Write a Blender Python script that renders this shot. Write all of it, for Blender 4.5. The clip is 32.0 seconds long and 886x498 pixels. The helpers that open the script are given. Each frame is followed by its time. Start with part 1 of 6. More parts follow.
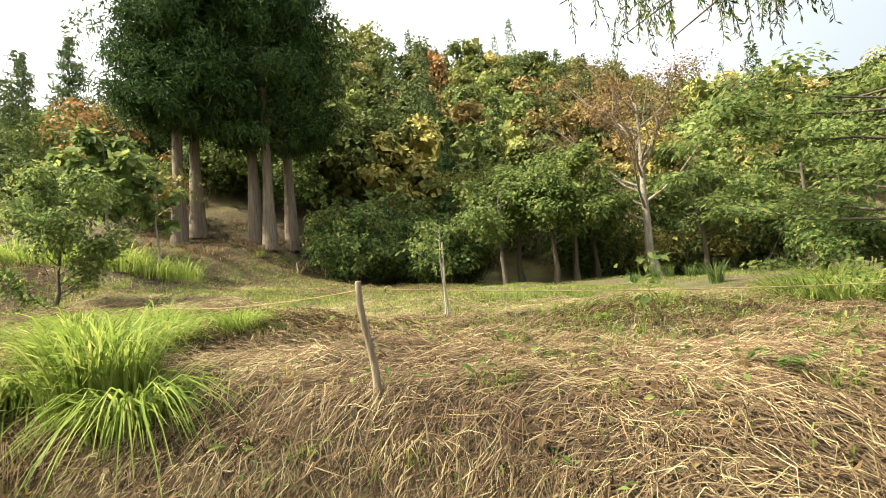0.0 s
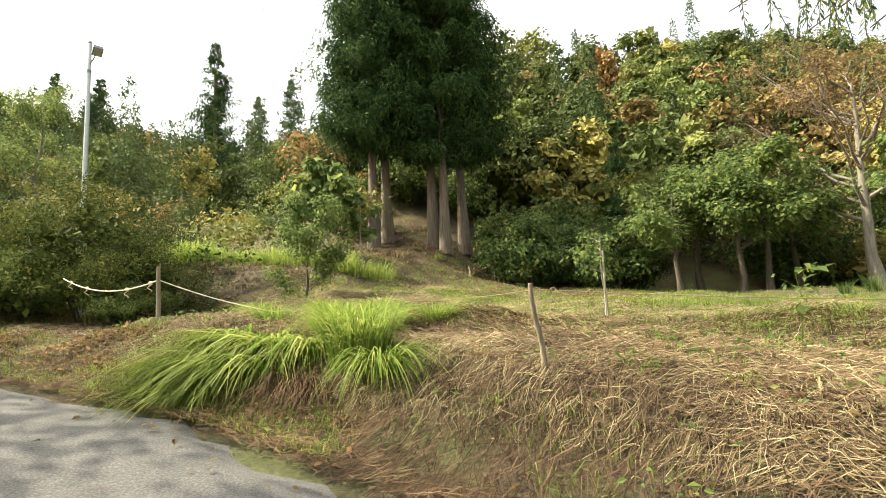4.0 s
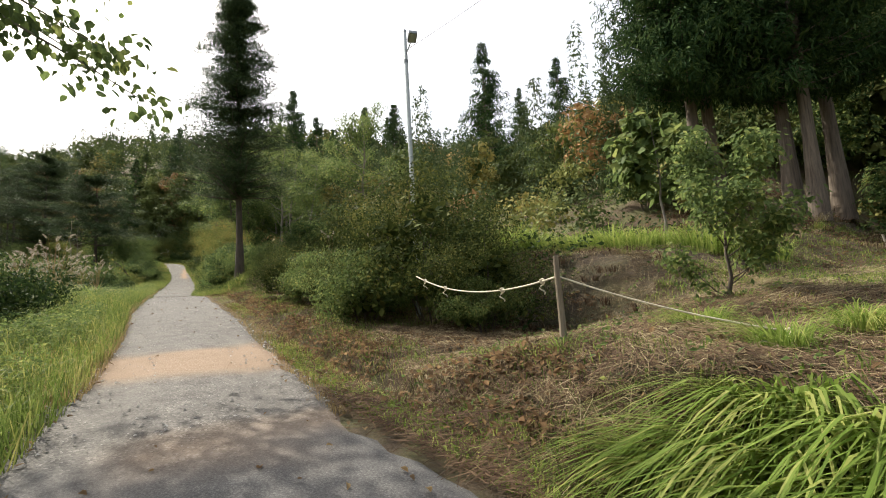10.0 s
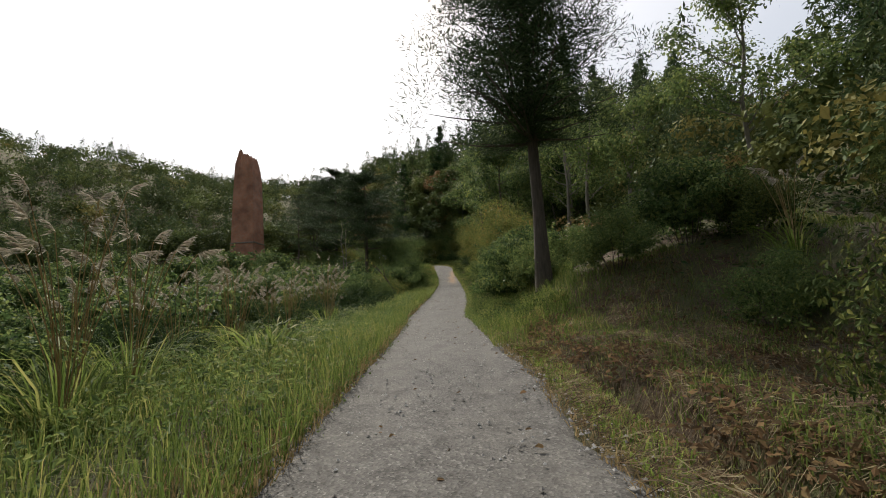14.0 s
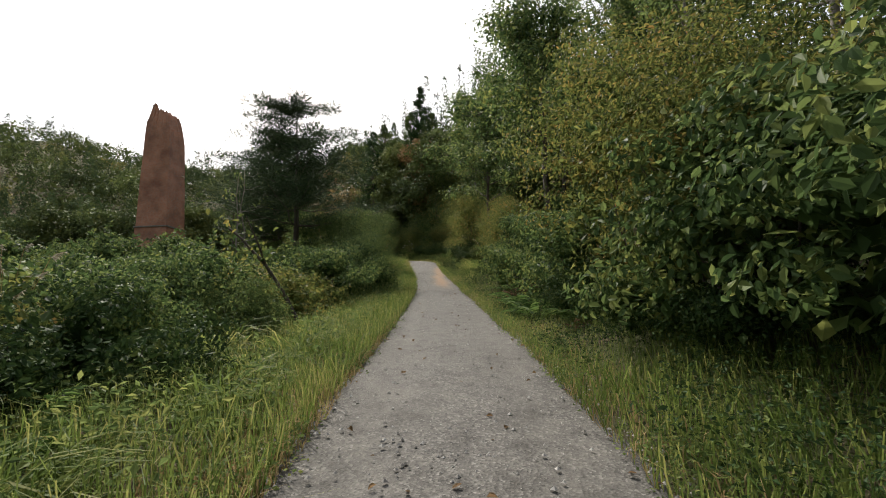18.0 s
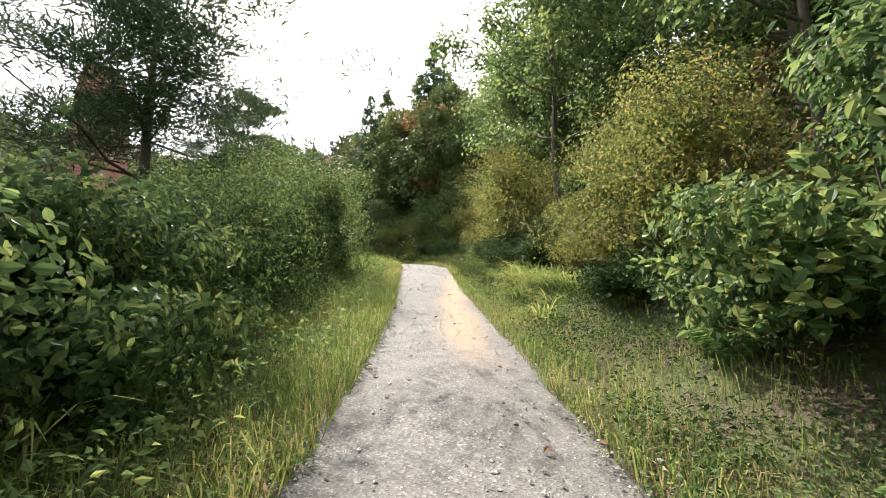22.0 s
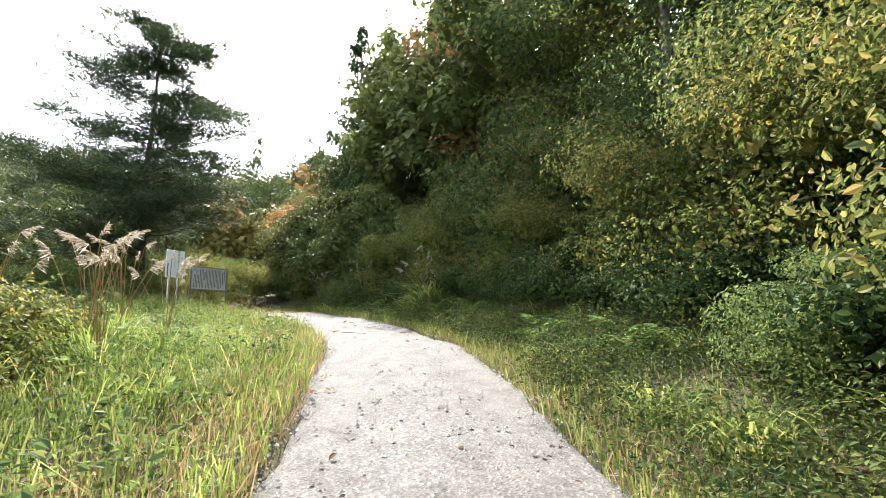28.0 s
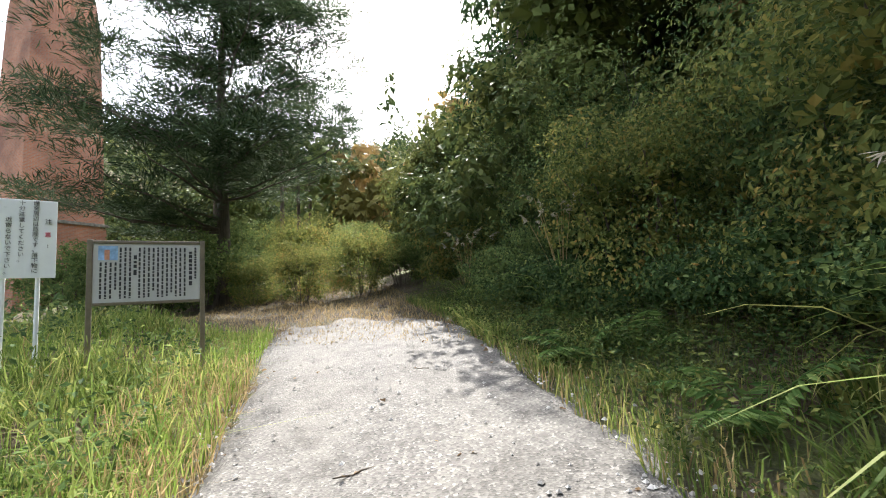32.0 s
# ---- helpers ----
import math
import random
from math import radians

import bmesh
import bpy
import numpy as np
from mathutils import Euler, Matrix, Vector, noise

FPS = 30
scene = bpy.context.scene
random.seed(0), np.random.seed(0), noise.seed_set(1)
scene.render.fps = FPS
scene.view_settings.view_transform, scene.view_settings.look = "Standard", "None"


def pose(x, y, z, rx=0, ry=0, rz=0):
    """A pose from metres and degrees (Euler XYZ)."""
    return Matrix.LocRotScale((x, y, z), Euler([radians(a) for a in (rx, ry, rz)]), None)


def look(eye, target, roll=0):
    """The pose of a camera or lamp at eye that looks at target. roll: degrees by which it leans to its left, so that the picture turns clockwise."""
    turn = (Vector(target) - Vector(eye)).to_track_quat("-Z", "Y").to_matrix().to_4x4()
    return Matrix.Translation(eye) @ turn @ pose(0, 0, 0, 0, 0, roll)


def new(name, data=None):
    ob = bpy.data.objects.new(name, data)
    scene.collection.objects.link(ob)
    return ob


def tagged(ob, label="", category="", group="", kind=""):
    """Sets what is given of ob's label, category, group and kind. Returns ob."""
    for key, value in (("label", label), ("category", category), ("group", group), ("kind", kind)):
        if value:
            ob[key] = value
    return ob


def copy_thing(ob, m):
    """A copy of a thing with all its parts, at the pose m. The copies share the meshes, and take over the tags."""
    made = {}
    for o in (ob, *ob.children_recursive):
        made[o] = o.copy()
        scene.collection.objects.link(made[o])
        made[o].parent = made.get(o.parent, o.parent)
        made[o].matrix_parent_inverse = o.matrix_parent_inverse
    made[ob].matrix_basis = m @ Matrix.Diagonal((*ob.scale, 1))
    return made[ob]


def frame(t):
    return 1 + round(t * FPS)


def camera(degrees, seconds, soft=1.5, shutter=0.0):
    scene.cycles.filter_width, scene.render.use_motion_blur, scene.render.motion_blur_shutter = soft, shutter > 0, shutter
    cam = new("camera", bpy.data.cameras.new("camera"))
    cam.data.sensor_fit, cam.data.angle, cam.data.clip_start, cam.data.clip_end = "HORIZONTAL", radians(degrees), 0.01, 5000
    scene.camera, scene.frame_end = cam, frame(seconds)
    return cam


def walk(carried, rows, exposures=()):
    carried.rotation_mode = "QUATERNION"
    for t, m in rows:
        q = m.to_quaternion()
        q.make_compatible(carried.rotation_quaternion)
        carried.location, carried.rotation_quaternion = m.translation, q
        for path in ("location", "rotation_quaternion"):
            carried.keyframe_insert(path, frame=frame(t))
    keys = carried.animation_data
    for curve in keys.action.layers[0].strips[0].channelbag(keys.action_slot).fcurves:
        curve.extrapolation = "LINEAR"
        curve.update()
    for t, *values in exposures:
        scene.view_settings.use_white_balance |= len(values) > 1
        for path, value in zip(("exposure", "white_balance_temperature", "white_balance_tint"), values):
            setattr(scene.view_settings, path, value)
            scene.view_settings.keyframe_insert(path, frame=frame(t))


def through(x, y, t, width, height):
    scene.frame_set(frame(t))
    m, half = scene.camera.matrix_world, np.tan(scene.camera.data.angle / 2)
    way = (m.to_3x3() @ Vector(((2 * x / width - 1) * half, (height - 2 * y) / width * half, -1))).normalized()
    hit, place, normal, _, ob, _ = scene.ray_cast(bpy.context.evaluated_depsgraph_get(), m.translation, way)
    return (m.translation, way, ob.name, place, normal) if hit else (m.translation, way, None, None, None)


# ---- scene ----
cam = camera(86.8, 32.0, soft=1.0)
PATH = [
    (0.0, (0.000, 0.000, 1.380), (0.038, 4.981, 1.814), -5.02),
    (0.5, (-0.284, 0.359, 1.436), (-0.959, 5.298, 1.824), -5.26),
    (1.0, (-0.362, 0.437, 1.377), (-1.531, 5.285, 1.739), -5.27),
    (1.5, (-0.355, 0.430, 1.449), (-1.779, 5.210, 1.809), -5.25),
    (2.0, (-0.355, 0.430, 1.449), (-1.920, 5.165, 1.817), -5.06),
    (2.5, (-0.285, 0.287, 1.430), (-1.865, 5.016, 1.799), -4.74),
    (3.0, (-0.144, -0.072, 1.386), (-1.688, 4.668, 1.779), -4.39),
    (3.5, (-0.004, -0.574, 1.330), (-1.548, 4.159, 1.802), -3.68),
    (4.0, (0.141, -1.154, 1.339), (-1.525, 3.524, 1.922), -2.81),
    (4.5, (0.210, -1.513, 1.301), (-1.623, 3.095, 1.945), -2.18),
    (6.5, (0.278, -1.943, 1.258), (-1.851, 2.537, 1.890), -1.75),
    (7.0, (0.278, -1.943, 1.258), (-1.882, 2.521, 1.891), -1.70),
    (7.5, (0.207, -1.871, 1.270), (-1.960, 2.587, 1.922), -1.79),
    (8.0, (-0.006, -1.584, 1.314), (-2.209, 2.852, 1.993), -2.04),
    (8.5, (-0.433, -1.226, 1.383), (-2.789, 3.128, 2.086), -2.10),
    (9.0, (-1.218, -0.652, 1.502), (-3.918, 3.498, 2.199), -2.15),
    (9.5, (-2.296, -0.143, 1.568), (-5.578, 3.574, 2.208), -2.72),
    (10.0, (-3.655, 0.359, 1.731), (-7.507, 3.494, 2.309), -3.27),
    (10.5, (-5.237, 0.724, 1.829), (-9.498, 3.282, 2.374), -3.38),
    (11.0, (-7.027, 1.082, 2.017), (-11.561, 3.116, 2.575), -3.78),
    (11.5, (-8.824, 1.375, 2.128), (-13.525, 2.981, 2.697), -3.88),
    (12.0, (-10.758, 1.734, 2.328), (-15.543, 3.059, 2.924), -3.81),
    (12.5, (-12.686, 2.086, 2.601), (-17.512, 3.228, 3.236), -3.88),
    (13.0, (-14.692, 2.373, 2.801), (-19.540, 3.373, 3.505), -3.51),
    (13.5, (-16.620, 2.654, 3.067), (-21.490, 3.534, 3.780), -3.17),
    (14.0, (-18.769, 3.012, 3.287), (-23.660, 3.797, 3.967), -2.86),
    (14.5, (-21.062, 3.299, 3.512), (-25.968, 4.031, 4.146), -2.59),
    (15.0, (-23.211, 3.658, 3.732), (-28.118, 4.372, 4.372), -2.37),
    (15.5, (-25.433, 3.945, 3.952), (-30.339, 4.641, 4.617), -2.05),
    (17.5, (-35.027, 5.084, 4.165), (-39.882, 6.042, 4.876), -1.36),
    (18.0, (-37.025, 5.508, 4.450), (-41.863, 6.553, 5.158), -1.87),
    (18.5, (-38.959, 5.938, 4.657), (-43.784, 7.034, 5.377), -2.03),
    (19.0, (-40.820, 6.368, 4.858), (-45.643, 7.490, 5.553), -1.96),
    (19.5, (-42.682, 6.727, 5.052), (-47.507, 7.839, 5.747), -1.65),
    (20.0, (-44.544, 7.157, 5.253), (-49.375, 8.243, 5.946), -1.22),
    (20.5, (-46.328, 7.510, 5.512), (-51.167, 8.551, 6.220), -0.76),
    (21.0, (-48.190, 7.868, 5.707), (-53.043, 8.850, 6.402), -0.49),
    (21.5, (-50.046, 8.221, 5.973), (-54.904, 9.168, 6.682), -0.35),
    (22.0, (-51.837, 8.508, 6.154), (-56.695, 9.411, 6.922), -0.30),
    (22.5, (-53.622, 8.788, 6.408), (-58.485, 9.655, 7.181), 0.15),
    (23.0, (-55.335, 9.069, 6.655), (-60.196, 9.926, 7.454), 0.26),
    (23.5, (-57.048, 9.349, 6.902), (-61.897, 10.178, 7.793), 0.19),
    (24.0, (-58.683, 9.624, 7.214), (-63.522, 10.418, 8.189), -0.07),
    (24.5, (-60.246, 9.898, 7.520), (-65.078, 10.651, 8.560), -0.43),
    (25.0, (-61.810, 10.101, 7.820), (-66.645, 10.813, 8.874), -0.58),
    (25.5, (-63.374, 10.232, 8.113), (-68.219, 10.895, 9.155), -0.83),
    (26.0, (-64.938, 10.434, 8.413), (-69.792, 11.054, 9.443), -0.58),
    (26.5, (-66.502, 10.637, 8.713), (-71.361, 11.253, 9.717), -0.17),
    (28.5, (-72.757, 11.447, 9.912), (-77.647, 11.961, 10.823), -2.30),
    (29.0, (-74.340, 11.438, 10.158), (-79.243, 11.778, 11.076), -1.53),
    (29.5, (-75.952, 11.431, 10.411), (-80.863, 11.596, 11.333), -1.35),
    (30.0, (-77.659, 11.350, 10.641), (-82.584, 11.391, 11.507), -2.39),
    (30.5, (-79.245, 11.133, 10.820), (-84.184, 10.930, 11.569), -3.06),
    (31.0, (-80.582, 10.859, 10.964), (-85.510, 10.314, 11.612), -3.53),
    (31.5, (-81.767, 10.569, 11.090), (-86.657, 9.696, 11.667), -3.52),
    (32.0, (-82.733, 10.227, 11.196), (-87.560, 9.052, 11.760), -3.36),
]
EXPOSURES = [(0, 1.4, 7300, 5), (4, 1.35, 7200, 4), (8, 1.1, 7200, 5), (9, 0.95, 7100, 6), (10, 0.5, 6500, 10), (11, -0.2, 6500, 10), (12, -0.4, 6300, 10), (13, -0.5, 6300, 10), (15, -0.3, 6300, 10), (18, -0.1, 6300, 10), (19, 0.25, 6300, 10), (20, 0.75, 6300, 10), (21, 1.1, 6200, 11), (22, 1.45, 6200, 12), (24, 1.75, 6100, 13), (26, 1.75, 6000, 13), (28.5, 1.8, 6000, 13), (30, 1.85, 6000, 13), (32, 1.75, 6000, 12)]
walk(cam, [(t, look(eye, target, roll)) for t, eye, target, roll in PATH], EXPOSURES)

# ---- world, sun, exposure ----
SUN_YAW, SUN_EL = 101.0, 47.0
world = bpy.data.worlds.new("sky")
scene.world = world
world.use_nodes = True
wn = world.node_tree.nodes
sky = wn.new("ShaderNodeTexSky")
sky.sky_type = "NISHITA"
sky.sun_disc = False
sky.sun_elevation = radians(SUN_EL)
sky.sun_rotation = radians(-SUN_YAW)
sky.air_density, sky.dust_density, sky.ozone_density = 1.0, 7.0, 0.4
wn["Background"].inputs["Strength"].default_value = 0.066
# thin bright cloud over the whole sky
wl = world.node_tree.links
cloud = wn.new("ShaderNodeTexNoise")
cloud.inputs["Scale"].default_value, cloud.inputs["Detail"].default_value = 2.2, 5.0
wtc = wn.new("ShaderNodeTexCoord")
wl.new(wtc.outputs["Generated"], cloud.inputs["Vector"])
veil = wn.new("ShaderNodeValToRGB")
veil.color_ramp.elements[0].position, veil.color_ramp.elements[0].color = 0.3, (0.82, 0.87, 0.93, 1)
veil.color_ramp.elements[1].position, veil.color_ramp.elements[1].color = 0.65, (1, 1, 1, 1)
wl.new(cloud.outputs["Fac"], veil.inputs["Fac"])
thick = wn.new("ShaderNodeMix")
thick.data_type, thick.blend_type = "RGBA", "MULTIPLY"
thick.inputs[0].default_value = 1.0
wl.new(veil.outputs["Color"], thick.inputs[6])
# the veil is brighter towards the sun
toward = wn.new("ShaderNodeVectorMath")
toward.operation = "DOT_PRODUCT"
wl.new(wtc.outputs["Generated"], toward.inputs[0])
half = wn.new("ShaderNodeMapRange")
half.inputs["From Min"].default_value, half.inputs["From Max"].default_value = -1.0, 1.0
wl.new(toward.outputs["Value"], half.inputs["Value"])
curve = wn.new("ShaderNodeMath")
curve.operation = "POWER"
curve.inputs[1].default_value = 1.7
wl.new(half.outputs["Result"], curve.inputs[0])
gain = wn.new("ShaderNodeMath")
gain.operation = "MULTIPLY_ADD"
gain.inputs[1].default_value, gain.inputs[2].default_value = 15.0, 1.2
wl.new(curve.outputs[0], gain.inputs[0])
wl.new(gain.outputs[0], thick.inputs[7])
both = wn.new("ShaderNodeMix")
both.data_type, both.blend_type = "RGBA", "ADD"
both.inputs[0].default_value = 1.0
wl.new(sky.outputs["Color"], both.inputs[6])
wl.new(thick.outputs[2], both.inputs[7])
wl.new(both.outputs[2], wn["Background"].inputs["Color"])
sun = new("sun", bpy.data.lights.new("sun", "SUN"))
sun.data.energy, sun.data.angle, sun.data.color = 5.0, radians(0.6), (1.0, 0.93, 0.8)
sun_way = Vector((-math.sin(radians(SUN_YAW)) * math.cos(radians(SUN_EL)), math.cos(radians(SUN_YAW)) * math.cos(radians(SUN_EL)), math.sin(radians(SUN_EL))))
sun.matrix_world = look(sun_way * 100, (0, 0, 0))
toward.inputs[1].default_value = sun_way

# ---- materials ----


def mat(name, rough=0.8, metal=0.0):
    m = bpy.data.materials.new(name)
    m.use_nodes = True
    b = m.node_tree.nodes["Principled BSDF"]
    b.inputs["Roughness"].default_value, b.inputs["Metallic"].default_value = rough, metal
    return m, m.node_tree.nodes, m.node_tree.links, b


def ramp(nodes, stops):
    r = nodes.new("ShaderNodeValToRGB")
    el = r.color_ramp.elements
    el[0].position, el[0].color = stops[0][0], (*stops[0][1], 1)
    el[1].position, el[1].color = stops[-1][0], (*stops[-1][1], 1)
    for p, c in stops[1:-1]:
        e = el.new(p)
        e.color = (*c, 1)
    return r


def noise_node(nodes, links, scale, detail=6.0, coord="Object", rough=0.6):
    tc = nodes.new("ShaderNodeTexCoord")
    n = nodes.new("ShaderNodeTexNoise")
    n.inputs["Scale"].default_value, n.inputs["Detail"].default_value, n.inputs["Roughness"].default_value = scale, detail, rough
    links.new(tc.outputs[coord], n.inputs["Vector"])
    return n


def mix_rgb(nodes, links, a, b, fac, how="MIX"):
    x = nodes.new("ShaderNodeMix")
    x.data_type, x.blend_type = "RGBA", how
    for sock, v in ((x.inputs[6], a), (x.inputs[7], b)):
        if isinstance(v, tuple):
            sock.default_value = (*v, 1)
        else:
            links.new(v, sock)
    if isinstance(fac, float):
        x.inputs[0].default_value = fac
    else:
        links.new(fac, x.inputs[0])
    return x.outputs[2]


def bump(nodes, links, b, height, strength=0.5, dist=0.02):
    n = nodes.new("ShaderNodeBump")
    n.inputs["Strength"].default_value, n.inputs["Distance"].default_value = strength, dist
    links.new(height, n.inputs["Height"])
    links.new(n.outputs["Normal"], b.inputs["Normal"])


def leaf_mat(name, stops, through=0.45, rough=0.5, tint=False, glow=1.5):
    """Leaves: a colour per leaf, a slower drift over the crown, gloss, and light through the blade."""
    m, nodes, links, b = mat(name, rough)
    g = nodes.new("ShaderNodeNewGeometry")
    r = ramp(nodes, stops)
    drift = noise_node(nodes, links, 0.7, 3.0)
    ma = nodes.new("ShaderNodeMath")
    ma.operation = "MULTIPLY_ADD"
    links.new(drift.outputs["Fac"], ma.inputs[0])
    ma.inputs[1].default_value = 0.9
    ad = nodes.new("ShaderNodeMath")
    ad.operation = "MULTIPLY_ADD"
    links.new(g.outputs["Random Per Island"], ad.inputs[0])
    ad.inputs[1].default_value, ad.inputs[2].default_value = 0.75, -0.33
    links.new(ad.outputs[0], ma.inputs[2])
    links.new(ma.outputs[0], r.inputs["Fac"])
    col = r.outputs["Color"]
    if tint:
        at = nodes.new("ShaderNodeAttribute")
        at.attribute_name = "tint"
        col = mix_rgb(nodes, links, col, at.outputs["Color"], 0.65)
    links.new(col, b.inputs["Base Color"])
    b.inputs["Specular IOR Level"].default_value = 0.05
    t = nodes.new("ShaderNodeBsdfTranslucent")
    sat = nodes.new("ShaderNodeHueSaturation")
    sat.inputs["Hue"].default_value, sat.inputs["Saturation"].default_value, sat.inputs["Value"].default_value = 0.488, 1.0, glow
    links.new(col, sat.inputs["Color"])
    links.new(sat.outputs["Color"], t.inputs["Color"])
    mx = nodes.new("ShaderNodeMixShader")
    mx.inputs[0].default_value = through
    links.new(b.outputs[0], mx.inputs[1])
    links.new(t.outputs[0], mx.inputs[2])
    links.new(mx.outputs[0], nodes["Material Output"].inputs["Surface"])
    return m


def ground_mat():
    m, nodes, links, b = mat("earth_and_litter", 0.95)
    n1, n2 = noise_node(nodes, links, 0.9, 8), noise_node(nodes, links, 14.0, 10, rough=0.75)
    soil = ramp(nodes, [(0.3, (0.05, 0.034, 0.02)), (0.55, (0.13, 0.09, 0.05)), (0.72, (0.18, 0.13, 0.07))])
    links.new(n2.outputs["Fac"], soil.inputs["Fac"])
    green = ramp(nodes, [(0.3, (0.045, 0.058, 0.018)), (0.7, (0.19, 0.195, 0.062))])
    links.new(n2.outputs["Fac"], green.inputs["Fac"])
    # dark end of this noise stands in for shaded gaps between the stalks
    hay = ramp(nodes, [(0.38, (0.018, 0.012, 0.008)), (0.54, (0.075, 0.052, 0.032)), (0.7, (0.22, 0.17, 0.1))])
    n3 = noise_node(nodes, links, 30.0, 8, rough=0.8)
    links.new(n3.outputs["Fac"], hay.inputs["Fac"])
    n4 = noise_node(nodes, links, 1.6, 5)
    patch = ramp(nodes, [(0.38, (0.35, 0.27, 0.21)), (0.52, (0.75, 0.66, 0.55)), (0.64, (1.1, 1.1, 0.95))])
    links.new(n4.outputs["Fac"], patch.inputs["Fac"])
    hay_col = mix_rgb(nodes, links, hay.outputs["Color"], patch.outputs["Color"], 1.0, "MULTIPLY")
    f = ramp(nodes, [(0.42, (0, 0, 0)), (0.58, (1, 1, 1))])
    links.new(n1.outputs["Fac"], f.inputs["Fac"])
    col = mix_rgb(nodes, links, soil.outputs["Color"], green.outputs["Color"], f.outputs["Color"])
    at = nodes.new("ShaderNodeAttribute")
    at.attribute_name = "hay"
    col = mix_rgb(nodes, links, col, hay_col, at.outputs["Fac"])
    links.new(col, b.inputs["Base Color"])
    bump(nodes, links, b, n2.outputs["Fac"], 1.0, 0.16)
    return m


def gravel_mat():
    m, nodes, links, b = mat("gravel", 0.9)
    tc = nodes.new("ShaderNodeTexCoord")
    vo = nodes.new("ShaderNodeTexVoronoi")
    vo.inputs["Scale"].default_value = 52.0
    vo.inputs["Randomness"].default_value = 1.0
    links.new(tc.outputs["Object"], vo.inputs["Vector"])
    stones = ramp(nodes, [(0.0, (0.045, 0.042, 0.039)), (0.45, (0.105, 0.099, 0.09)), (0.85, (0.145, 0.137, 0.126)), (1.0, (0.25, 0.239, 0.223))])
    sep = nodes.new("ShaderNodeSeparateColor")
    links.new(vo.outputs["Color"], sep.inputs["Color"])
    links.new(sep.outputs[0], stones.inputs["Fac"])
    big = noise_node(nodes, links, 0.8, 6)
    dust = ramp(nodes, [(0.35, (0, 0, 0)), (0.68, (1, 1, 1))])
    links.new(big.outputs["Fac"], dust.inputs["Fac"])
    worn = nodes.new("ShaderNodeAttribute")
    worn.attribute_name = "worn"
    packed = nodes.new("ShaderNodeMath")
    packed.operation = "MULTIPLY_ADD"
    packed.use_clamp = True
    links.new(worn.outputs["Fac"], packed.inputs[0])
    packed.inputs[1].default_value = 0.42
    half_dust = nodes.new("ShaderNodeMath")
    half_dust.operation = "MULTIPLY"
    half_dust.inputs[1].default_value = 0.36
    links.new(dust.outputs["Color"], half_dust.inputs[0])
    links.new(half_dust.outputs[0], packed.inputs[2])
    col = mix_rgb(nodes, links, stones.outputs["Color"], (0.125, 0.117, 0.104), packed.outputs[0])
    wear = noise_node(nodes, links, 3.2, 7, rough=0.7)
    wr = ramp(nodes, [(0.34, (0.52, 0.5, 0.47)), (0.5, (0.88, 0.87, 0.85)), (0.66, (1.12, 1.1, 1.06))])
    links.new(wear.outputs["Fac"], wr.inputs["Fac"])
    col = mix_rgb(nodes, links, col, wr.outputs["Color"], 1.0, "MULTIPLY")
    at = nodes.new("ShaderNodeAttribute")
    at.attribute_name = "rust"
    col = mix_rgb(nodes, links, col, (0.32, 0.195, 0.1), at.outputs["Fac"])
    at2 = nodes.new("ShaderNodeAttribute")
    at2.attribute_name = "paved"
    fine = noise_node(nodes, links, 60.0, 6, rough=0.8)
    pv = ramp(nodes, [(0.34, (0.028, 0.027, 0.027)), (0.52, (0.085, 0.082, 0.079)), (0.7, (0.2, 0.193, 0.182))])
    links.new(fine.outputs["Fac"], pv.inputs["Fac"])
    col = mix_rgb(nodes, links, col, pv.outputs["Color"], at2.outputs["Fac"])
    links.new(col, b.inputs["Base Color"])
    rough_mix = mix_rgb(nodes, links, vo.outputs["Distance"], fine.outputs["Fac"], at2.outputs["Fac"])
    bump(nodes, links, b, rough_mix, 0.55, 0.014)
    return m


def bark_mat(name, dark, light, stretch=0.12, scale=14.0):
    m, nodes, links, b = mat(name, 0.9)
    tc = nodes.new("ShaderNodeTexCoord")
    mp = nodes.new("ShaderNodeMapping")
    mp.inputs["Scale"].default_value = (1, 1, stretch)
    links.new(tc.outputs["Object"], mp.inputs["Vector"])
    n = nodes.new("ShaderNodeTexNoise")
    n.inputs["Scale"].default_value, n.inputs["Detail"].default_value, n.inputs["Roughness"].default_value = scale, 8, 0.7
    links.new(mp.outputs["Vector"], n.inputs["Vector"])
    r = ramp(nodes, [(0.3, dark), (0.7, light)])
    links.new(n.outputs["Fac"], r.inputs["Fac"])
    links.new(r.outputs["Color"], b.inputs["Base Color"])
    bump(nodes, links, b, n.outputs["Fac"], 0.9, 0.03)
    return m


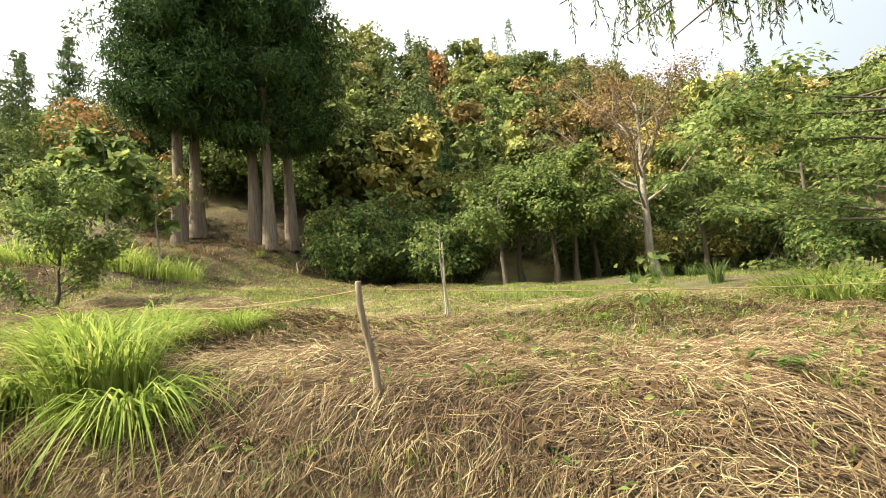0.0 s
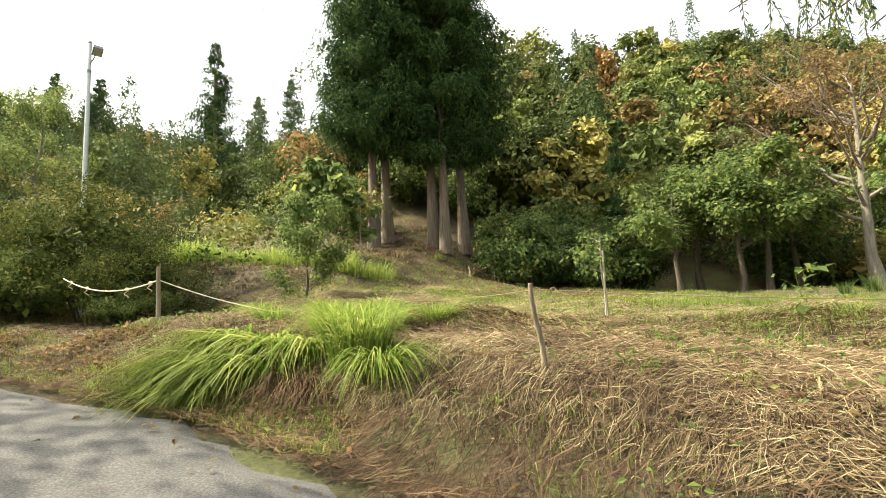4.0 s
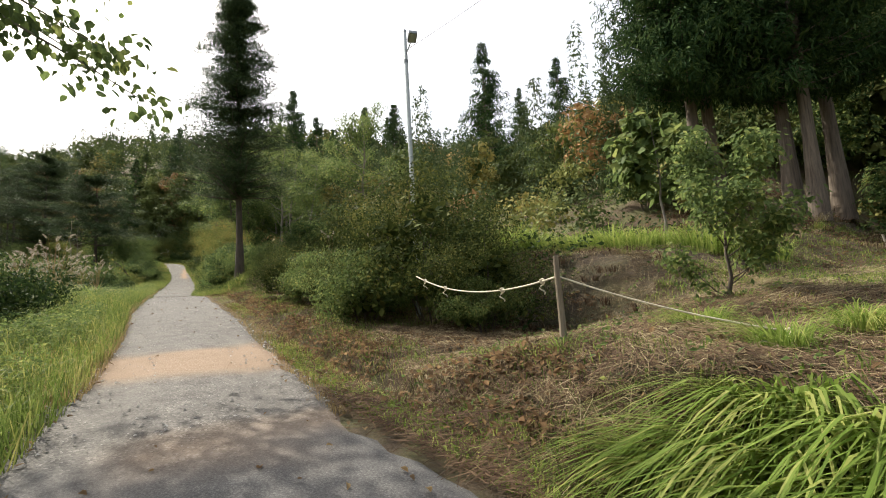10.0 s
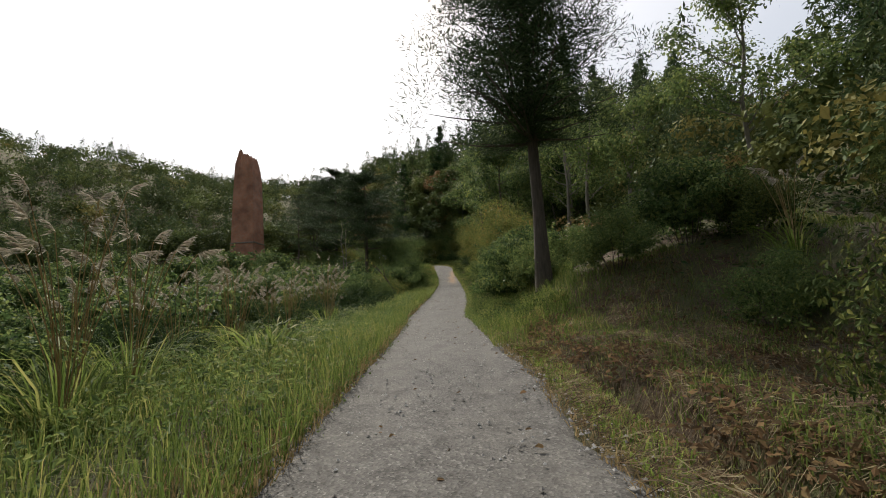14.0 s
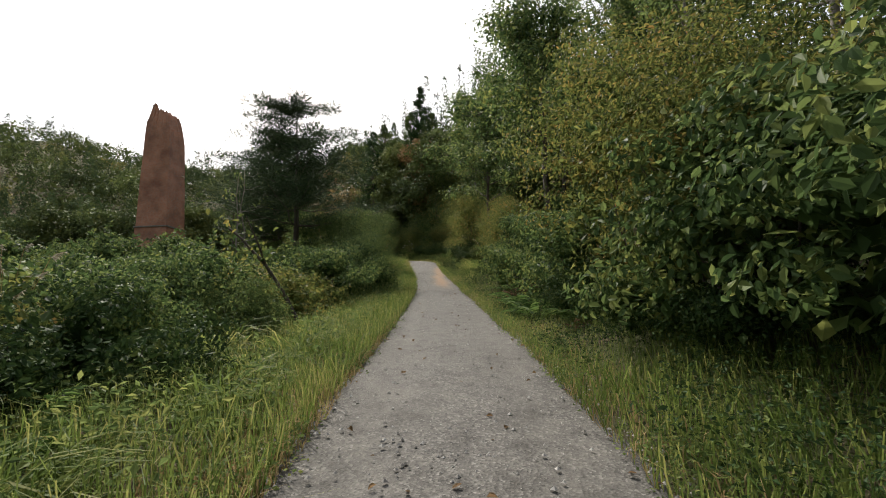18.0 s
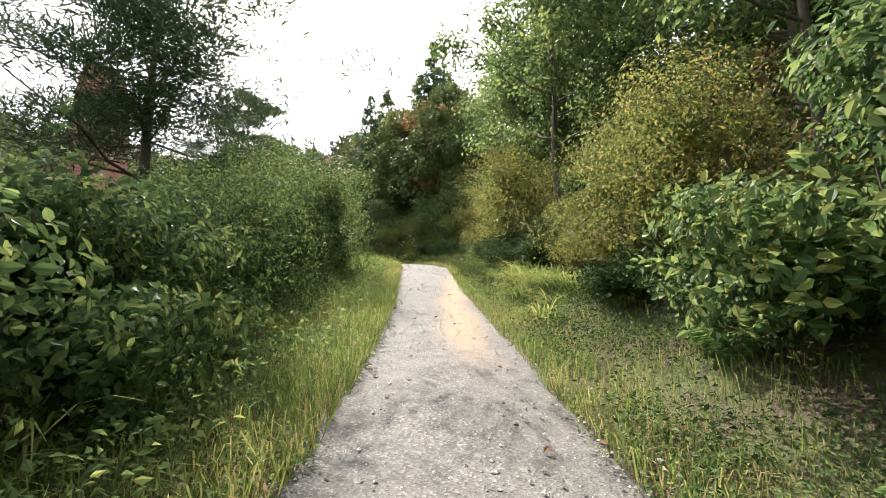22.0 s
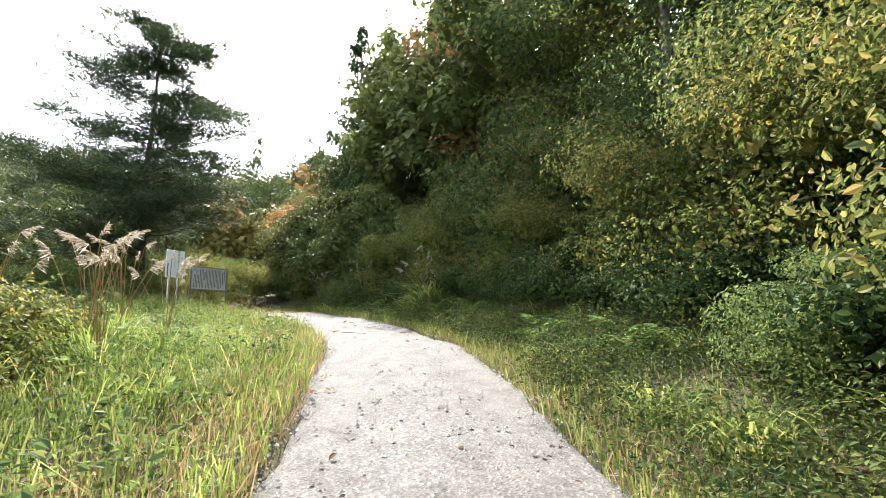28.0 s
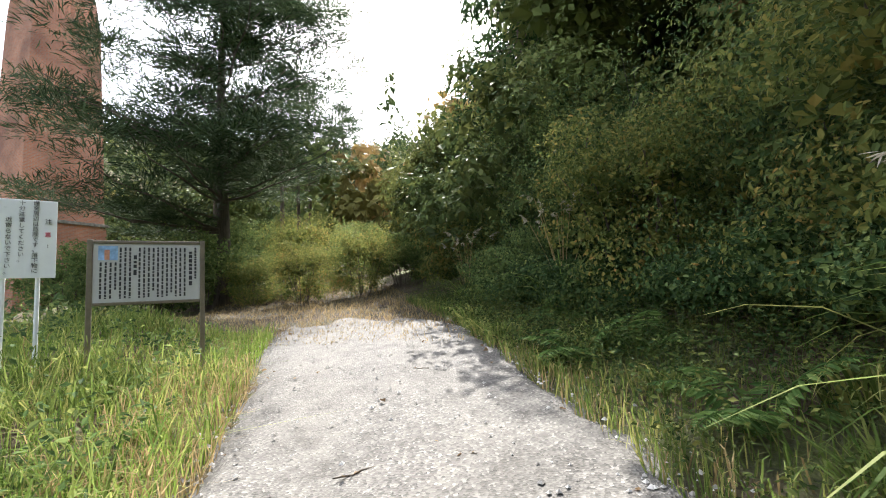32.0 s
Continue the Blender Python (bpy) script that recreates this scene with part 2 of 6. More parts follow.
def brick_mat():
    m, nodes, links, b = mat("old_red_brick", 0.92)
    tc = nodes.new("ShaderNodeTexCoord")
    at = nodes.new("ShaderNodeUVMap")
    br = nodes.new("ShaderNodeTexBrick")
    br.inputs["Scale"].default_value = 1.0
    br.inputs["Brick Width"].default_value, br.inputs["Row Height"].default_value = 0.24, 0.075
    br.inputs["Mortar Size"].default_value = 0.012
    br.inputs["Color1"].default_value, br.inputs["Color2"].default_value, br.inputs["Mortar"].default_value = (0.40, 0.16, 0.085, 1), (0.50, 0.22, 0.12, 1), (0.36, 0.27, 0.2, 1)
    links.new(at.outputs["UV"], br.inputs["Vector"])
    n = noise_node(nodes, links, 0.45, 8, rough=0.65)
    st = ramp(nodes, [(0.35, (0.55, 0.5, 0.5)), (0.6, (1.05, 1.0, 1.0))])
    links.new(n.outputs["Fac"], st.inputs["Fac"])
    col = mix_rgb(nodes, links, br.outputs["Color"], st.outputs["Color"], 1.0, "MULTIPLY")
    links.new(col, b.inputs["Base Color"])
    bump(nodes, links, b, br.outputs["Fac"], -0.5, 0.02)
    return m


def plain(name, colour, rough=0.6, metal=0.0, vary=0.25, scale=18.0):
    m, nodes, links, b = mat(name, rough, metal)
    n = noise_node(nodes, links, scale, 7)
    lo = tuple(c * (1 - vary) for c in colour)
    hi = tuple(min(1, c * (1 + vary)) for c in colour)
    r = ramp(nodes, [(0.3, lo), (0.7, hi)])
    links.new(n.outputs["Fac"], r.inputs["Fac"])
    links.new(r.outputs["Color"], b.inputs["Base Color"])
    return m


EARTH, GRAVEL = ground_mat(), gravel_mat()
CEDAR_BARK = bark_mat("cedar_bark", (0.06, 0.045, 0.034), (0.22, 0.175, 0.13), 0.06)
GREY_BARK = bark_mat("grey_bark", (0.10, 0.085, 0.07), (0.30, 0.27, 0.22))
PALE_BARK = bark_mat("pale_bark", (0.24, 0.21, 0.16), (0.5, 0.45, 0.37))
DARK_BARK = bark_mat("dark_bark", (0.035, 0.028, 0.02), (0.12, 0.095, 0.07))
CEDAR_LEAF = leaf_mat("cedar_foliage", [(0.1, (0.02, 0.045, 0.018)), (0.6, (0.05, 0.095, 0.032)), (1.0, (0.11, 0.16, 0.05))], 0.15, 0.6)
# needle colour lightened to stand in for haze over the pines
PINE_LEAF = leaf_mat("pine_needles", [(0.1, (0.0216, 0.0396, 0.0168)), (0.6, (0.06, 0.092, 0.043)), (1.0, (0.115, 0.145, 0.07))], 0.15, 0.6)
# leaf colour and translucency lowered to stand in for shade on backlit shrubs
BUSH_SHADE_DARK = leaf_mat("shade_dark_shrub_leaf", [(0.1, (0.0200, 0.0392, 0.0134)), (0.6, (0.0440, 0.0784, 0.0246)), (1.0, (0.1280, 0.1568, 0.0448))], 0.16, 0.55)
BUSH_OLIVE = leaf_mat("olive_shrub_leaf", [(0.1, (0.026, 0.042, 0.013)), (0.55, (0.068, 0.092, 0.025)), (0.85, (0.15, 0.16, 0.042)), (1.0, (0.27, 0.25, 0.07))], 0.16, 0.72)
# shrub and grass colours from here carry extra blue, standing in for veiling glare
BUSH_MID = leaf_mat("shrub_leaf", [(0.1, (0.0300, 0.0549, 0.0203)), (0.5, (0.0750, 0.1225, 0.0406)), (0.8, (0.1600, 0.2009, 0.0630)), (1.0, (0.2200, 0.2300, 0.0600))], 0.42, 0.45)
BUSH_LIGHT = leaf_mat("light_shrub_leaf", [(0.1, (0.06, 0.095, 0.033)), (0.6, (0.122, 0.174, 0.056)), (1.0, (0.25, 0.27, 0.085))], 0.45, 0.5)
BUSH_GOLD = leaf_mat("turning_shrub_leaf", [(0.1, (0.0560, 0.0810, 0.0220)), (0.5, (0.12, 0.145, 0.04)), (0.8, (0.21, 0.2, 0.052)), (1.0, (0.3, 0.19, 0.06))], 0.45, 0.5)
ORANGE_LEAF = leaf_mat("autumn_leaf", [(0.1, (0.13, 0.08, 0.03)), (0.6, (0.28, 0.16, 0.06)), (1.0, (0.38, 0.26, 0.1))], 0.45, 0.5)
WOOD_LEAF = leaf_mat("woodland_leaf", [(0.1, (0.04, 0.058, 0.022)), (0.6, (0.1, 0.125, 0.038)), (1.0, (0.25, 0.25, 0.08))], 0.14, 0.55, tint=True)
GRASS = leaf_mat("grass_blade", [(0.1, (0.0536, 0.0916, 0.0202)), (0.6, (0.1344, 0.1833, 0.0455)), (1.0, (0.3213, 0.2999, 0.1011))], 0.45, 0.5)
GRASS_LUSH = leaf_mat("lush_grass_blade", [(0.1, (0.0857, 0.1440, 0.0215)), (0.6, (0.175, 0.245, 0.055)), (1.0, (0.37, 0.37, 0.125))], 0.42, 0.42)
GRASS_DRY = leaf_mat("dry_grass_blade", [(0.1, (0.1800, 0.1395, 0.0600)), (0.6, (0.3420, 0.2604, 0.1200)), (1.0, (0.4500, 0.3534, 0.1900))], 0.35, 0.65, glow=1.2)
HAY = leaf_mat("cut_hay", [(0.1, (0.062, 0.043, 0.028)), (0.45, (0.158, 0.118, 0.07)), (0.75, (0.29, 0.24, 0.135)), (1.0, (0.5, 0.43, 0.27))], 0.15, 0.7, glow=1.1)
BROWN_LEAF = leaf_mat("brown_autumn_leaf", [(0.1, (0.08, 0.055, 0.03)), (0.6, (0.17, 0.115, 0.06)), (1.0, (0.26, 0.19, 0.09))], 0.4, 0.6)
STALK = leaf_mat("dead_stalk", [(0.1, (0.045, 0.03, 0.02)), (0.6, (0.115, 0.074, 0.046)), (1.0, (0.23, 0.158, 0.09))], 0.1, 0.75, glow=1.0)
PLUME = leaf_mat("pampas_plume", [(0.1, (0.28, 0.24, 0.17)), (0.6, (0.46, 0.42, 0.32)), (1.0, (0.7, 0.66, 0.56))], 0.4, 0.8, glow=1.1)
FERN_LEAF = leaf_mat("fern_frond", [(0.1, (0.05, 0.1, 0.025)), (0.6, (0.11, 0.18, 0.05)), (1.0, (0.2, 0.27, 0.08))], 0.4, 0.5)
FERN_DEAD = leaf_mat("withered_fern", [(0.1, (0.11, 0.065, 0.038)), (0.6, (0.23, 0.15, 0.085)), (1.0, (0.36, 0.26, 0.16))], 0.3, 0.7, glow=1.1)
BRICK = brick_mat()
WOOD_GREY = bark_mat("weathered_wood", (0.12, 0.09, 0.06), (0.34, 0.28, 0.2), 0.05, 25)
ROPE_YELLOW = plain("old_yellow_rope", (0.22, 0.18, 0.08), 0.9)
ROPE_WHITE = plain("pale_rope", (0.62, 0.56, 0.42), 0.9)
GALV = plain("galvanised_steel", (0.5, 0.53, 0.52), 0.45, 0.6, 0.15)
PIPE_WHITE = plain("white_painted_pipe", (0.75, 0.77, 0.78), 0.4, 0.0, 0.08)
BOARD_WHITE = plain("white_sign_enamel", (0.78, 0.8, 0.8), 0.35, 0.0, 0.04, 6)
BOARD_GREY = plain("grey_notice_panel", (0.46, 0.46, 0.45), 0.45, 0.0, 0.06, 6)
FRAME_BROWN = plain("brown_anodised_frame", (0.2, 0.17, 0.13), 0.4, 0.5, 0.15)
INK = plain("black_lettering", (0.03, 0.03, 0.035), 0.6, 0.0, 0.1)
INK_RED = plain("red_lettering", (0.6, 0.06, 0.1), 0.6, 0.0, 0.1)
CONCRETE = plain("old_concrete", (0.2, 0.185, 0.155), 0.95, 0.0, 0.55, 5)
STONE = plain("grey_stone", (0.24, 0.225, 0.2), 0.9, 0.0, 0.4, 9)
IRON = plain("rusty_iron", (0.12, 0.07, 0.05), 0.7, 0.4, 0.35)
LAMP_GREY = plain("lamp_housing", (0.22, 0.24, 0.25), 0.5, 0.4, 0.15)
GLASS_DULL = plain("lamp_glass", (0.5, 0.52, 0.52), 0.15, 0.0, 0.05)

# ---- mesh helpers ----


def mesh_np(name, verts, faces, material=None, smooth=False, attrs=None, colours=None):
    """A mesh from arrays: faces is an (n, k) array, or a list of such."""
    verts = np.asarray(verts, np.float32).reshape(-1, 3)
    groups = [np.asarray(f, np.int32) for f in (faces if isinstance(faces, list) else [faces]) if len(f)]
    me = bpy.data.meshes.new(name)
    me.vertices.add(len(verts))
    me.vertices.foreach_set("co", verts.ravel())
    loops = np.concatenate([f.ravel() for f in groups])
    sizes = np.concatenate([np.full(len(f), f.shape[1], np.int32) for f in groups])
    me.loops.add(len(loops))
    me.loops.foreach_set("vertex_index", loops)
    me.polygons.add(len(sizes))
    me.polygons.foreach_set("loop_start", np.concatenate([[0], np.cumsum(sizes)[:-1]]).astype(np.int32))
    me.polygons.foreach_set("loop_total", sizes)
    me.polygons.foreach_set("use_smooth", np.full(len(sizes), smooth))
    for key, values in (attrs or {}).items():
        a = me.attributes.new(key, "FLOAT", "POINT")
        a.data.foreach_set("value", np.asarray(values, np.float32))
    if colours is not None:
        a = me.attributes.new("tint", "FLOAT_COLOR", "POINT")
        a.data.foreach_set("color", np.c_[colours, np.ones(len(colours))].astype(np.float32).ravel())
    me.update(calc_edges=True)
    if material:
        me.materials.append(material)
    return me


def thing(name, m=None, label="", category="", group="", kind=""):
    ob = new(name)
    ob.empty_display_size = 0.2
    ob.matrix_basis = m if m is not None else Matrix()
    return tagged(ob, label, category, group, kind)


def part(name, data, material=None, parent=None, label=""):
    """One mesh under a thing or a part; data is a mesh or a bmesh."""
    if isinstance(data, bmesh.types.BMesh):
        me = bpy.data.meshes.new(name)
        data.to_mesh(me)
        data.free()
    else:
        me = data
    if material and not me.materials:
        me.materials.append(material)
    ob = new(name, me)
    ob.parent = parent
    return tagged(ob, label)


def tube(points, radii, sides=7):
    """Vertices and quads of a tapered tube along points."""
    p = np.asarray(points, float)
    r = np.asarray(radii, float) * np.ones(len(p))
    d = np.gradient(p, axis=0)
    d /= np.linalg.norm(d, axis=1, keepdims=True) + 1e-9
    ref = np.where(np.abs(d[:, 2:3]) > 0.9, [[1.0, 0, 0]], [[0, 0, 1.0]])
    u = np.cross(d, ref)
    u /= np.linalg.norm(u, axis=1, keepdims=True)
    w = np.cross(d, u)
    a = np.linspace(0, 2 * np.pi, sides, endpoint=False)
    v = p[:, None] + r[:, None, None] * (np.cos(a)[None, :, None] * u[:, None] + np.sin(a)[None, :, None] * w[:, None])
    n = len(p)
    i, j = np.meshgrid(np.arange(n - 1), np.arange(sides), indexing="ij")
    k = (j + 1) % sides
    q = np.stack([i * sides + j, i * sides + k, (i + 1) * sides + k, (i + 1) * sides + j], -1).reshape(-1, 4)
    return v.reshape(-1, 3), q


def joined(pieces):
    vs, fs, n = [], [], 0
    for v, f in pieces:
        vs.append(v)
        fs.append(f + n)
        n += len(v)
    return np.concatenate(vs), np.concatenate(fs)


def unit(v):
    return v / (np.linalg.norm(v, axis=-1, keepdims=True) + 1e-9)


def lie(along, rng, spread, level, face, loose=0.33):
    """The way, the side and the upper face of n leaves. face: where given, the blades lie on the clump like its skin."""
    n = len(along)
    if face is None:
        d = unit(along + rng.normal(0, spread, (n, 3)) * [1, 1, 0.7])
        s = unit(np.cross(d, rng.normal(0, 0.7, (n, 3)) + [0, 0, level]))
        return d, s, np.cross(s, d)
    up = unit(face + rng.normal(0, loose, (n, 3)) + [0, 0, 0.3])
    d = along * 0.4 + rng.normal(0, 0.8, (n, 3)) - [0, 0, 0.3]
    d = unit(d - up * (d * up).sum(1, keepdims=True) * 0.9)
    s = unit(np.cross(d, up))
    return d, s, np.cross(s, d)


def leaves(at, along, size, rng, wide=0.5, fold=0.25, spread=0.6, level=1.1, face=None):
    """Folded leaf blades (one quad each): at, the way they point, their lengths. level: how far they face upwards."""
    n = len(at)
    d, s, up = lie(along + np.zeros((n, 3)), rng, spread, level, face)
    ln = (np.asarray(size) * np.ones(n))[:, None]
    mid = at + d * ln * 0.5
    v = np.stack([at, mid + s * ln * wide * 0.5 + up * ln * fold * 0.3, at + d * ln, mid - s * ln * wide * 0.5 + up * ln * fold * 0.3], 1)
    return v.reshape(-1, 3), np.arange(4 * n).reshape(-1, 4)


def full_leaves(at, along, size, rng, wide=0.5, fold=0.25, spread=0.6, level=1.1, face=None):
    """Pointed oval leaves, folded along the midrib and drooping at the tip (two quads each)."""
    n = len(at)
    d, s, up = lie(along + np.zeros((n, 3)), rng, spread, level, face, 0.6)
    ln = (np.asarray(size) * np.ones(n))[:, None]
    w = ln * wide * 0.5
    lift = up * w * fold * rng.uniform(0.3, 1.8, (n, 1))
    a, b = at + d * ln * 0.3, at + d * ln * 0.68 - up * ln * 0.04
    tip = at + d * ln - up * ln * 0.14
    v = np.stack([at, a + s * w * 0.92 + lift, b + s * w * 0.8 + lift, tip, b - s * w * 0.8 + lift, a - s * w * 0.92 + lift], 1).reshape(-1, 3)
    k = np.arange(n)[:, None] * 6
    return v, np.concatenate([k + [[0, 1, 2, 3]], k + [[0, 3, 4, 5]]])


def blades(base, lean, height, width, rng, droop=0.5):
    """Grass blades of two quads that bend over: base, a way to lean, their heights."""
    n = len(base)
    h = (height * np.ones(n))[:, None]
    a = rng.uniform(0, 2 * np.pi, n)
    s = np.stack([np.cos(a), np.sin(a), 0 * a], 1) * (width * np.ones(n))[:, None]
    up = np.array([0, 0, 1.0])
    m = base + up * h * 0.6 + lean * h * 0.25
    t = base + up * h * (1 - 0.45 * droop) + lean * h * (0.55 + 0.3 * droop)
    v = np.stack([base - s, base + s, m + s * 0.8, m - s * 0.8, t], 1).reshape(-1, 3)
    k = np.arange(n)[:, None] * 5
    return v, [k + [[0, 1, 2, 3]], k + [[3, 2, 4]]]


def ball_points(n, rng, inner=0.5):
    d = unit(rng.normal(0, 1, (n, 3)))
    return d * rng.uniform(inner ** 2, 1, (n, 1)) ** 0.5

# ---- the lie of the land ----
ROAD_X = np.array([-160, -125, -104, -97, -92, -87, -82.7, -79.2, -76, -72.8, -66.5, -61.8, -55.3, -48.2, -40.8, -37, -34.5, -25.5, -18.8, -14.7, -10.8, -7, -3.65, -1.2, 1, 8, 30, 80])
ROAD_Y = np.array([-14, -9, -1.0, 3.4, 6.15, 8.6, 10.6, 11.45, 11.65, 11.65, 10.75, 10.22, 9.28, 7.95, 6.4, 5.55, 5.3, 3.97, 2.92, 2.4, 1.74, 1.08, 0.2, -0.9, -1.6, -2.2, -3, -3])
ROAD_Z = np.array([20, 16, 12.6, 11.4, 10.85, 10.35, 9.88, 9.47, 9.06, 8.53, 7.3, 6.4, 5.3, 4.3, 3.5, 3.1, 2.98, 2.55, 1.9, 1.4, 0.94, 0.64, 0.33, 0.1, -0.08, -0.35, -1, -2])


def road_y(x):
    return np.interp(x, ROAD_X, ROAD_Y)


def road_z(x):
    return np.interp(x, ROAD_X, ROAD_Z)


def road_half(x):
    return np.interp(x, [-92, -89, -85, -82, -74, -69, -62, -57, -50, -44, -37, -27, -19, -12, -8, -5, 0, 6], [2.0, 1.85, 1.48, 1.25, 1.2, 1.18, 1.12, 1.16, 1.34, 1.42, 1.34, 1.2, 1.34, 1.28, 1.34, 1.9, 2.9, 3.0])


def step(a, b, v):
    t = np.clip((np.asarray(v, float) - a) / (b - a), 0, 1)
    return t * t * (3 - 2 * t)


def wave(x, y, f, seed=0.0):
    """A cheap smooth ripple between -1 and 1."""
    return (np.sin(x * f + 1.7 * np.sin(y * f * 0.7 + seed)) + np.sin(y * f * 1.3 + 2.1 * np.sin(x * f * 0.6 + seed * 1.7))) * 0.5


def land(x, y):
    x, y = np.asarray(x, float), np.asarray(y, float)
    d = y - road_y(x)
    hw = road_half(x)
    z = road_z(x)
    lawn = step(-9.5, -6.0, x)
    mid = step(-30, -27, x) * (1 - lawn)
    far = 1 - step(-30, -27, x)
    over = np.maximum(d - hw, 0)
    bank = 0.72 * step(0.2, 1.9, over) + 0.09 * np.clip(over - 2.0, 0, 3) + 0.03 * np.clip(over - 5, 0, 17)
    ditch = -0.42 * step(0.45, 0.7, over) * (1 - step(0.85, 1.15, over)) + 0.12 * step(1.0, 1.6, over) + 1.55 * step(5.0, 7.2, over) + 0.05 * np.clip(over - 4, 0, 20)
    slope = 0.33 * np.clip(over - 0.7, 0, 6) + 0.1 * np.clip(over - 6.7, 0, 20)
    z = z + lawn * bank + mid * ditch + far * slope * (1 - 0.6 * step(-84, -96, x))
    foot = np.interp(x, [-130, -100, -90, -70, -35, -15, 0, 20, 40], [4.5, 4.5, 5, 6.5, 9, 16, 29, 32, 30])
    rise = np.maximum(d - foot, 0)
    steep = np.interp(x, [-150, -110, -80, -30, -12], [0.7, 0.42, 0.32, 0.3, 0.8])
    crest = np.interp(x, [-190, -100, -60, -30, -8, 12, 45], [40, 34, 36, 37, 60, 57, 45])
    z = z + crest * (1 - np.exp(-steep * (np.sqrt(rise * rise + 9) - 3) / crest))
    z = z + 1.25 * np.exp(-((x + 10.0) ** 2 / 22 + (y - 23.0) ** 2 / 34))
    z = z + 0.8 * np.exp(-((x + 32.5) ** 2 / 16)) * step(0.8, 3.2, over)
    z = z + 0.4 * step(-82, -86.5, x) * step(0.5, 3.0, np.maximum(-d - hw, 0)) * (1 - step(-90, -96, x))
    down = np.maximum(-d - hw - 0.8, 0)
    z = z - 0.5 * step(0.2, 4.5, down) * step(10, -4, x) * (1 - step(-66, -74, x)) - 0.9 * step(6, 25, down) * step(4, -10, x) * (1 - step(-70, -90, x))
    west = np.maximum(-135 - x, 0)
    south = np.maximum(-62 - y, 0)
    z = z + 92 * (1 - np.exp(-np.interp(y, [0, 60], [0.5, 0.25]) * west / 92)) + 56 * (1 - np.exp(-0.36 * south / 56)) * (0.85 + 0.15 * wave(x, y, 0.018, 2.0))
    rough = np.clip(np.abs(d) - hw, 0, 6) / 6
    z = z + rough * (0.16 * wave(x, y, 0.9, 1.0) + 0.06 * wave(x, y, 2.7, 3.0)) + np.clip(rise + south * 0.4, 0, 40) / 40 * 4.5 * wave(x, y, 0.07, 5.0)
    return z


def spaced(pieces):
    return np.unique(np.concatenate([np.arange(a, b, s) for a, b, s in pieces]).round(4))


gx = spaced([(-2000, -420, 160), (-420, -130, 12), (-130, -95, 2), (-95, 12, 0.5), (12, 60, 3), (60, 300, 20), (300, 2001, 170)])
gy = spaced([(-2000, -300, 170), (-300, -60, 10), (-60, -10, 2), (-10, 0.4, 0.4), (0.4, 8.6, 0.16), (8.8, 24, 0.4), (24, 44, 2), (44, 160, 6), (160, 2001, 160)])
X, Y = np.meshgrid(gx, gy, indexing="ij")
Z = land(X, Y)
D = Y - road_y(X)
Z = Z - 0.06 * (np.abs(D) < road_half(X) + 0.15) * (X < 14)
n_i, n_j = len(gx), len(gy)
ii, jj = np.meshgrid(np.arange(n_i - 1), np.arange(n_j - 1), indexing="ij")
quad = np.stack([ii * n_j + jj, (ii + 1) * n_j + jj, (ii + 1) * n_j + jj + 1, ii * n_j + jj + 1], -1).reshape(-1, 4)
# hay colour dropped west of x -15 for dark debris and painted-in shade
hay = step(-21, -15, X) * (1 - 0.72 * step(5.5, 9, D + 1.2 * wave(X, Y, 0.5)) * step(-8, -5, X)) * step(1.0, 1.8, D - road_half(X) + 0.4) * (1 - step(12, 17, D)) * (0.8 + 0.2 * wave(X, Y, 0.8)) * (1 - step(11, 16, X) * 0.4)
hay = np.maximum(hay, 0.9 * np.exp(-((X + 9.6) ** 2 / 26 + (Y - 21.5) ** 2 / 30)))
hay = np.maximum(hay, 0.75 * step(-88, -91, X) * step(-104, -100, X) * (np.abs(D + 1) < 5))
ground = new("ground", mesh_np("ground", np.stack([X, Y, Z], -1).reshape(-1, 3), quad, EARTH, True, {"hay": np.clip(hay, 0, 1).ravel()}))
tagged(ground, "brown earth with leaf litter and dry cut grass", "ground", kind="structure")

# road: one strip with a slight crown and worn edges
rs = np.arange(-92.5, 13.9, 0.3)
across = np.linspace(-1, 1, 15)
RX = np.repeat(rs[:, None], 15, 1)
RX[:9] += np.linspace(1, 0, 9)[:, None] * (1.6 * across[None] ** 2 + 0.35 * np.sin(across[None] * 9.0) + 0.25 * np.sin(across[None] * 23.0))
side = np.sign(across)[None] * 17.0
edge = road_half(rs)[:, None] * (1 + 0.08 * wave(rs[:, None] + side, rs[:, None] * 0.3, 1.3) + 0.07 * wave(rs[:, None] + side, rs[:, None] + side, 3.7, 2))
RY = road_y(RX) + across[None] * edge
RZ = road_z(RX) + 0.02 - 0.09 * (np.abs(across[None]) > 0.99) + 0.025 * (1 - across[None] ** 2) + 0.018 * wave(RX, RY, 1.1) - 0.02 * np.exp(-((np.abs(RY - road_y(RX)) - 0.72) / 0.25) ** 2)
ii, jj = np.meshgrid(np.arange(len(rs) - 1), np.arange(14), indexing="ij")
quad = np.stack([ii * 15 + jj, (ii + 1) * 15 + jj, (ii + 1) * 15 + jj + 1, ii * 15 + jj + 1], -1).reshape(-1, 4)
lat = RY - road_y(RX)
mid_rust = np.interp(RX, [-71, -67, -63, -58], [1.1, 0.85, 0.5, 0.3]) + 0.12 * wave(RX, RY, 1.4)
rust = 0.8 * step(-72, -69, RX) * step(-56, -60, RX) * np.exp(-(((lat - mid_rust) / 0.28) ** 2))
rust = np.maximum(rust, 0.5 * step(-12.9, -12.5, RX + 0.3 * wave(RY, RX, 2.0)) * step(-10.2, -10.9, RX + 0.4 * wave(RY, RX, 1.3)))
